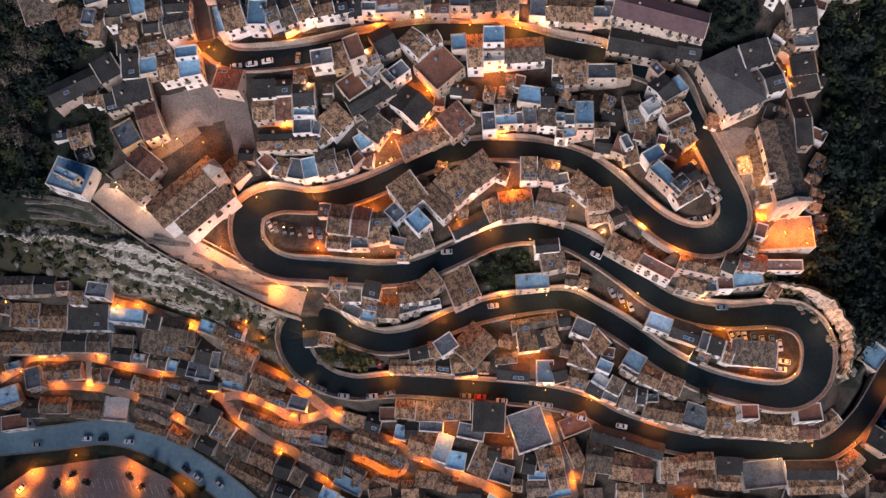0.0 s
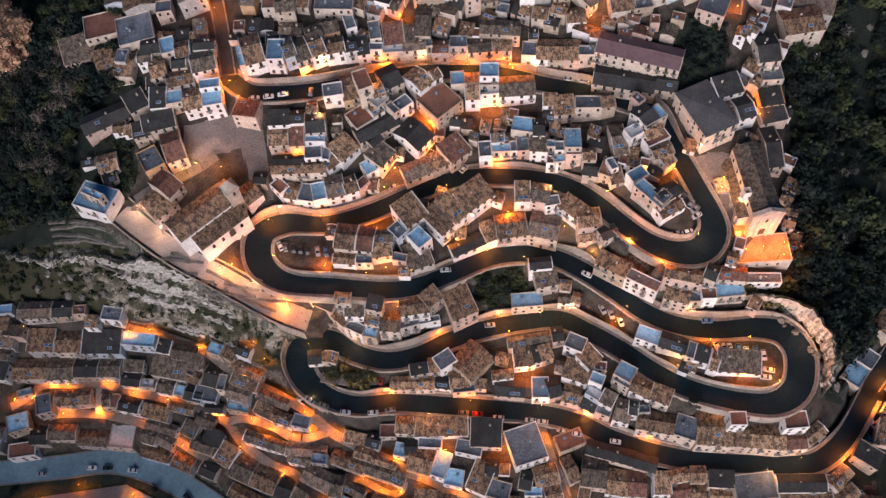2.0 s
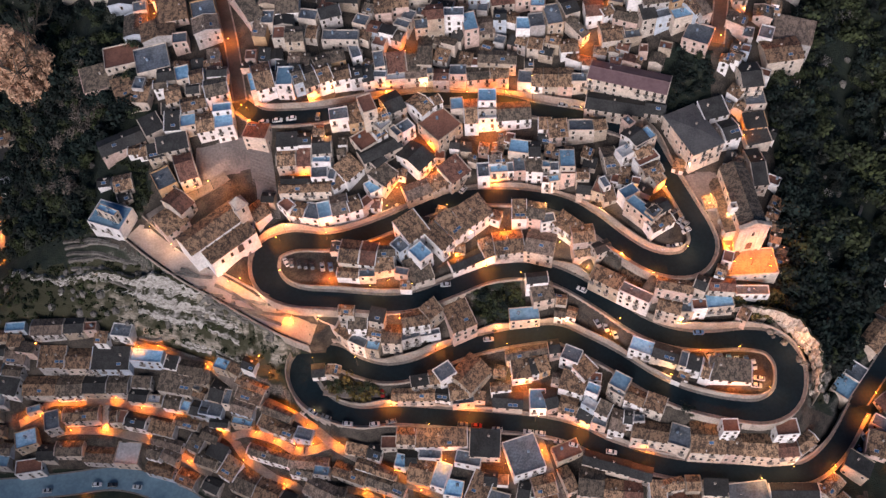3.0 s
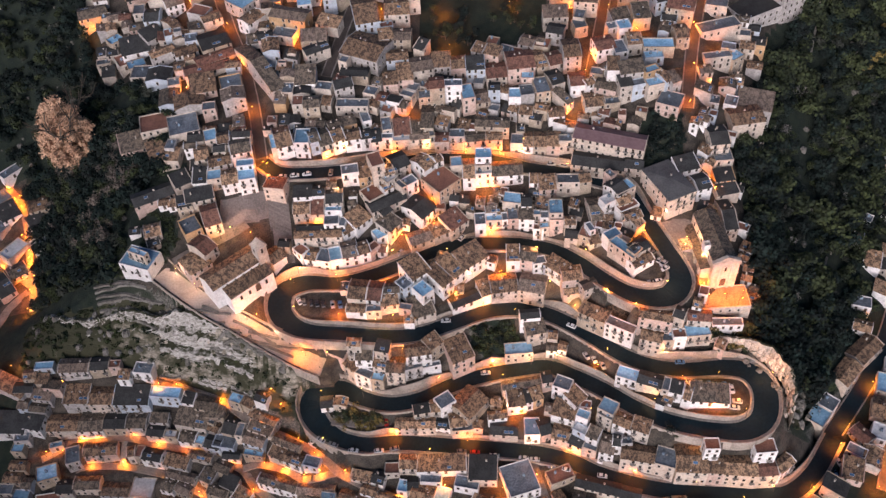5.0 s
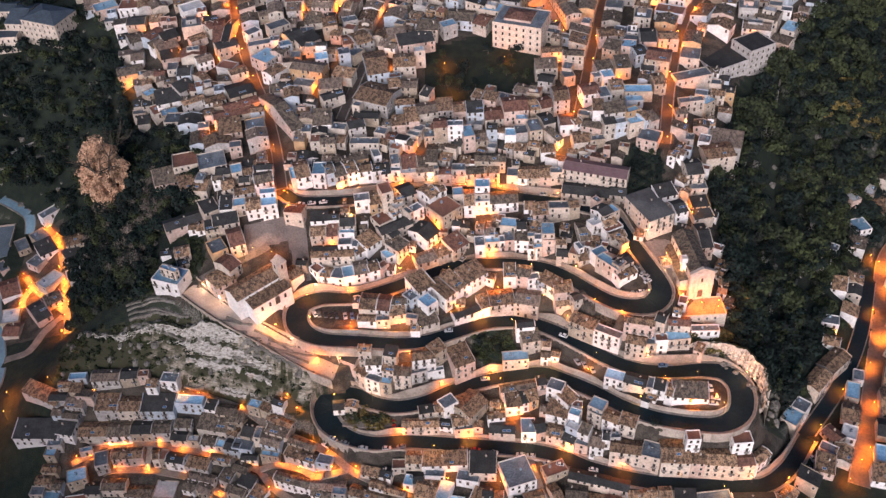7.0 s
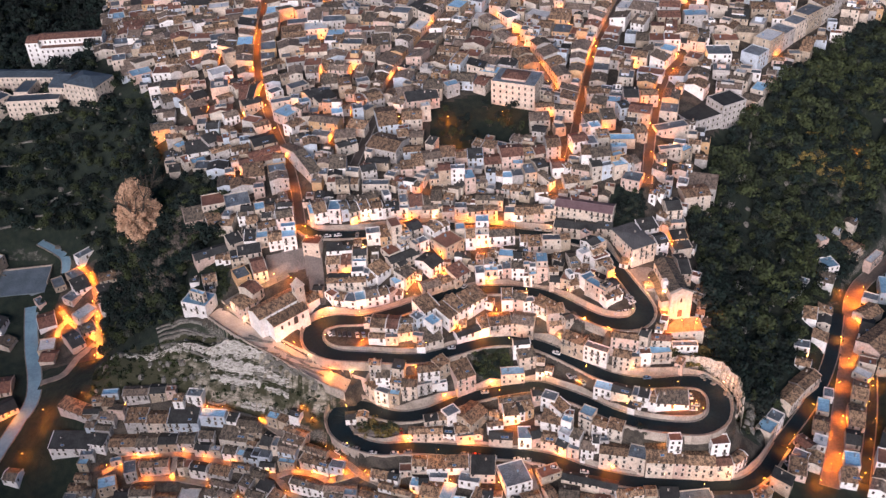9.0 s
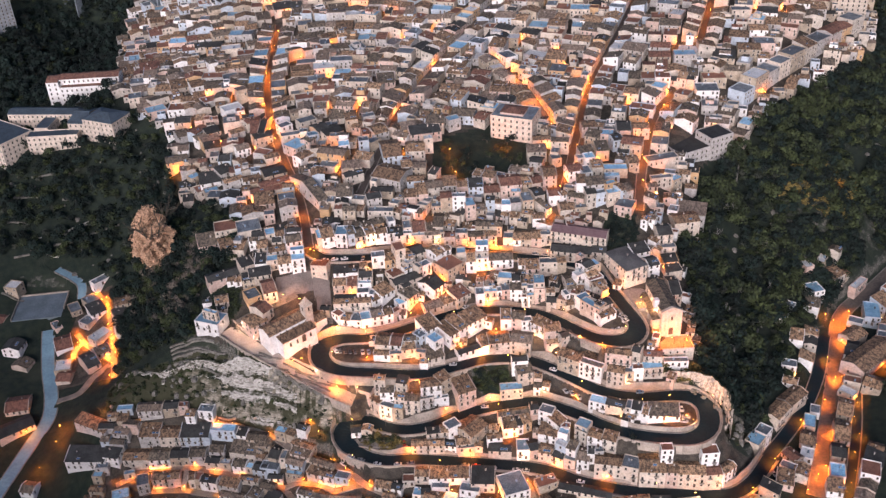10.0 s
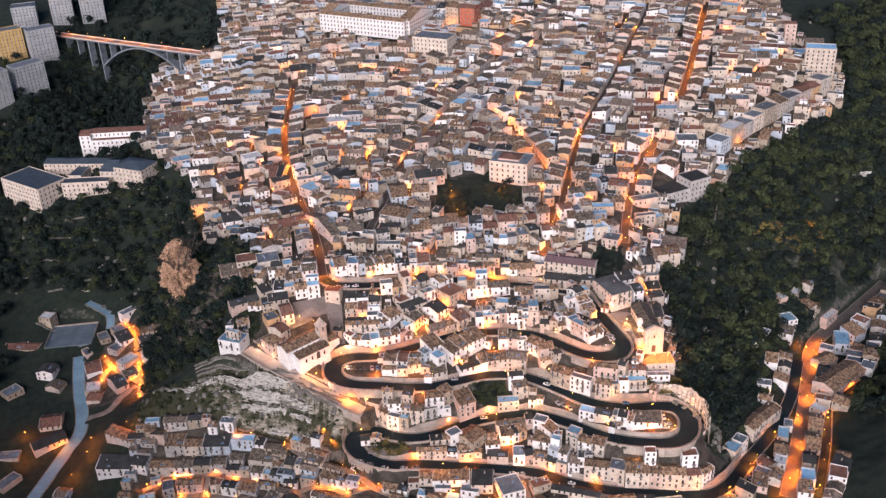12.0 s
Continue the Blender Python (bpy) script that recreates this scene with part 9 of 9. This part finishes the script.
for row in range(3):
    for i in range(22):
        x, y = -172 + i * 2.6 + row * 1.5, 20 - row * 6.5 - i * 0.25
        if inside(CARPARK_AREA, x, y) and inside(CARPARK_AREA, x + 2, y - 4):
            g = Geo()
            g.box(-0.07, -2.4, 0, 0.07, 2.4, 0.012)
            ob = new("bay_line", g.mesh("bay_line", [LINE_PAINT]))
            ob.matrix_basis = pose(x, y, -54.996, 0, 0, 25)
            tagged(ob, "white painted parking bay line", "road marking", "bay lines", "structure")


# paved island inside the lower bend
g = ribbon(smooth_line([(-62.5, 61.3, -18.4), (-54, 59.8, -17.9), (-46, 59.6, -17.6), (-38, 60.0, -17.3)]), 0, 5.2, 0.0, 2.5)
tagged(new("traffic_island", g.mesh("traffic_island", [PLAZA])), "paved island with palms inside the road bend", "traffic island", kind="structure")

# dry-stone terrace walls on the slopes
DRY_STONE = material("dry_stone", (0.24, 0.225, 0.20), 0.95, second=(0.08, 0.075, 0.065), scale=2, fine=14, bump=0.6)
srng = random.Random(9)


def dry_wall(x, y, heading, length, sway=6.0):
    """A low wall that follows the slope."""
    pts = []
    for i in range(int(length / 2.5)):
        pts.append((x, y, ground_at(x, y)))
        heading += srng.uniform(-sway, sway)
        x, y = x + 2.5 * math.cos(radians(heading)), y + 2.5 * math.sin(radians(heading))
    g = ribbon(np.array(pts), 0, 1.1, 0.9, 2.4)
    tagged(new("dry_stone_wall", g.mesh("dry_stone_wall", [DRY_STONE])), "old dry-stone wall on the slope", "wall", "dry-stone walls", "structure")


for i in range(12):
    x, y = srng.uniform(-330, -205), srng.uniform(205, 300)
    if nearest_road(np.array([x]), np.array([y]))[0][0] > 6:
        dry_wall(x, y, srng.uniform(-8, 14), srng.uniform(10, 26))
for i in range(6):
    # kitchen-garden terraces under the promenade's end
    dry_wall(-170.0 + 1.0 * i, 118.5 - 2.6 * i, -14, 29 + 2.5 * i, 1.5)
for i in range(12):
    x, y = srng.uniform(125, 185), srng.uniform(95, 230)
    if nearest_road(np.array([x]), np.array([y]))[0][0] > 6:
        dry_wall(x, y, srng.uniform(50, 80), srng.uniform(8, 24))
for i in range(16):
    dry_wall(srng.uniform(-150, -95), srng.uniform(84, 100), srng.uniform(-18, -5), srng.uniform(10, 28))


def rocks(area, count, rng):
    """Loose blocks and outcrops."""
    g = Geo()
    xs, ys = [p[0] for p in area], [p[1] for p in area]
    while count:
        x, y = rng.uniform(min(xs), max(xs)), rng.uniform(min(ys), max(ys))
        count -= 1
        if not inside(area, x, y):
            continue
        s, z = rng.uniform(0.5, 2.2), ground_at(x, y)
        k = len(g.v)
        n = 6
        for lv, r in ((-0.4, 1.0), (0.5, 0.85), (0.9, 0.4)):
            g.v += [(x + s * r * rng.uniform(0.7, 1.2) * math.cos(i * math.pi / 3), y + s * r * rng.uniform(0.7, 1.2) * math.sin(i * math.pi / 3), z + s * lv * rng.uniform(0.8, 1.2)) for i in range(n)]
        for lv in range(2):
            g.f += [(k + n * lv + i, k + n * lv + (i + 1) % n, k + n * lv + n + (i + 1) % n, k + n * lv + n + i) for i in range(n)]
        g.f.append(tuple(k + 2 * n + i for i in range(n)))
    g.m = [0] * len(g.f)
    return g


rrng = random.Random(12)
for area, count in ((BANK_AREA, 160), (CLIFF_AREA, 130), (WOODEAST_AREA, 500), (WOODWEST_AREA, 500)):
    tagged(new("boulders", rocks(area, count, rrng).mesh("boulders", [DRY_STONE])), "pale limestone boulders on the slope", "rocks", kind="stuff")


# ---------- rock faces ----------
def rock_material(name, pale, dark, green=(0.04, 0.042, 0.02), grain=(0.55, 0.55, 3.2)):
    """Bedded limestone: thin dark beds, stains, and scrub wherever it lies flat."""
    m = material(name, pale, 0.95, second=dark, scale=2.2, fine=9, stretch=grain, bump=0.9, coords="Object", span=0.2)
    n, link = m.node_tree.nodes, m.node_tree.links.new
    b = n["Principled BSDF"]
    stone = b.inputs["Base Color"].links[0].from_socket
    geo, sep, tex, tc = n.new("ShaderNodeNewGeometry"), n.new("ShaderNodeSeparateXYZ"), n.new("ShaderNodeTexNoise"), n.new("ShaderNodeTexCoord")
    tex.inputs["Scale"].default_value, tex.inputs["Detail"].default_value = 0.22, 7
    link(tc.outputs["Object"], tex.inputs["Vector"])
    link(geo.outputs["Normal"], sep.inputs["Vector"])
    add, ramp, mix = n.new("ShaderNodeMath"), n.new("ShaderNodeMapRange"), n.new("ShaderNodeMix")
    link(sep.outputs["Z"], add.inputs[0])
    link(tex.outputs["Fac"], add.inputs[1])
    ramp.inputs["From Min"].default_value, ramp.inputs["From Max"].default_value = 1.22, 1.42
    link(add.outputs[0], ramp.inputs["Value"])
    mix.data_type = "RGBA"
    mix.inputs["B"].default_value = (*green, 1)
    link(ramp.outputs["Result"], mix.inputs["Factor"])
    link(stone, mix.inputs["A"])
    link(mix.outputs["Result"], b.inputs["Base Color"])
    return m


ROCK = rock_material("bedded_limestone", (0.68, 0.65, 0.60), (0.22, 0.20, 0.17))
PALE_ROCK = rock_material("fresh_limestone_cut", (0.70, 0.60, 0.50), (0.26, 0.21, 0.17), grain=(1.8, 1.8, 0.5))
LEDGES = ((0, 0, 0), (0.20, 0.30, 0.05), (0.30, 0.34, 0.30), (0.46, 0.62, 0.36), (0.56, 0.66, 0.58), (0.80, 1.0, 0.66), (1.0, 1.0, 1.0))
STEEP = ((0, 0, 0), (0.30, 0.45, 0.12), (0.36, 0.47, 0.24), (0.70, 1.0, 0.45), (1.0, 1.0, 1.0))


def rock_face(line, name_label, back, seed, fitted=False, stone=ROCK):
    """A weathered cliff: (x, y, foot, height) along its foot; back: how far its top runs into the slope."""
    p = np.array(line, float)
    s = np.r_[0, np.cumsum(np.hypot(*np.diff(p[:, :2], axis=0).T))]
    n, m = int(s[-1] / 0.8), 60 if fitted else 34
    us = np.linspace(0, s[-1], n)
    q = np.stack([np.interp(us, s, p[:, k]) for k in range(4)], -1)
    d = np.gradient(q[:, :2], axis=0)
    d /= np.hypot(d[:, 0], d[:, 1])[:, None]
    nrm = np.c_[d[:, 1], -d[:, 0]]
    if fitted:
        rims = [max(2.5, ground_at(a - u * (back + 1.4), b - v * (back + 1.4)) - f) for (a, b, f, _), (u, v) in zip(q, nrm)]
        q[:, 3] = np.convolve(np.pad(rims, 4, mode="edge"), np.ones(9) / 9, "valid")
    stops = np.array(LEDGES if fitted else STEEP)
    g = Geo()
    for i in range(n):
        shift = 0.09 * noise.noise(Vector((us[i] * 0.035, 2.0, seed))) + 0.03 * noise.noise(Vector((us[i] * 0.16, 5.0, seed)))
        for j in range(m):
            v = j / (m - 1)
            w = min(max(v + shift * math.sin(math.pi * v), 0), 1)
            rise, inn = float(np.interp(w, stops[:, 0], stops[:, 1])), float(np.interp(w, stops[:, 0], stops[:, 2]))
            z = q[i, 2] + q[i, 3] * rise
            bed = (z + 0.9 * noise.noise(Vector((us[i] * 0.03, 0, seed)))) / 1.15 % 1.0
            crack = abs(noise.noise(Vector((us[i] * 0.32, z * 0.05, seed + 3))))
            bulge = 1.5 * noise.noise(Vector((us[i] * 0.07, z * 0.1, seed))) + (0.8 if fitted else 0.5) * noise.noise(Vector((us[i] * 0.5, z * 0.7, seed + 5))) - (0.55 if fitted else 0.12) * (bed > 0.72) - (0.9 if fitted else 0.8) * max(0.0, 0.16 - crack) / 0.16
            keep = 1.0 - max(0.0, w - 0.86) / 0.14
            out = bulge * keep - back * inn
            x, y = q[i, 0] + nrm[i, 0] * out, q[i, 1] + nrm[i, 1] * out
            top = z + 0.7 * noise.noise(Vector((us[i] * 0.3, v * 5, seed + 7))) * rise
            g.v.append((x, y, top * keep + (1 - keep) * (ground_at(x, y) - 0.3)))
    for i in range(n - 1):
        for j in range(m - 1):
            k = i * m + j
            g.f.append((k, k + m, k + m + 1, k + 1))
    g.m = [0] * len(g.f)
    tagged(new("rock_face", g.mesh("rock_face", [stone])), name_label, "cliff", kind="structure")


rock_face([(-200, 106, -20, 12), (-186, 99.5, -19, 18), (-170, 96, -18, 18), (-150, 94, -16, 15), (-134, 90.5, -15, 11), (-114, 84.5, -15, 8), (-96, 77.5, -15, 7)], "layered pale limestone cliff below the promenade", 11.0, 2, True)
rock_face([(-166, 92.0, -24, 4), (-148, 88.5, -23, 4), (-128, 84.5, -23, 4), (-108, 77.5, -22, 4), (-92, 70, -22, 4)], "low limestone ledge above the lower lane", 2.5, 5)
rock_face([(116.5, 50.0, -5, 5), (118.5, 57.0, -4, 8), (118.5, 65.0, -3, 10.5), (113.5, 72.0, -2.5, 11), (106.0, 76.8, -2, 10), (96.0, 78.0, -2, 9), (86.0, 77.6, -2, 7)][::-1], "pale rock cut beside the road bend", 3.5, 8, False, PALE_ROCK)

for line, label, seed in (
        ([(-342, 249, -13, 5), (-328, 250, -12, 7), (-314, 253, -10, 5)], "pale limestone outcrop on the wooded slope", 11),
        ([(-307, 246, -12, 5), (-296, 245, -11, 6), (-283, 246, -10, 4)], "pale limestone outcrop on the wooded slope", 12),
        ([(-279, 246, -9, 5), (-265, 252, -8, 7), (-246, 258, -2, 5)], "pale limestone ledge above the valley road", 13),
        ([(-300, 237, -15, 4), (-288, 233, -15, 5), (-275, 229, -15, 4)], "pale limestone outcrop on the wooded slope", 14),
        ([(280, 314, 15, 5), (292, 315, 16, 9), (313, 326, 13, 6)], "white rock face in the eastern wood", 15)):
    rock_face(line, label, 4.0, seed)

# walled yard in the western valley
YARD = material("yard_asphalt", (0.17, 0.21, 0.24), 0.8, second=(0.10, 0.13, 0.15), scale=0.8, fine=7, bump=0.15)
yard = tagged(group_of("walled_yard", pose(LOT[0], LOT[1], LOT_LEVEL, 0, 0, 8)), "grey asphalt yard with low stone walls", "yard", kind="structure")
g = Geo()
g.box(-15, -13, -3, 15, 13, 0)
part("yard_floor", g, [YARD], yard)
for x0, y0, x1, y1 in ((-15.5, 13, 15.5, 13.5), (-15.5, -13, -15, 13), (15, -5, 15.5, 13)):
    g = Geo()
    g.box(x0, y0, -3, x1, y1, 1.1)
    part("yard_wall", g, [RETAINING], yard)
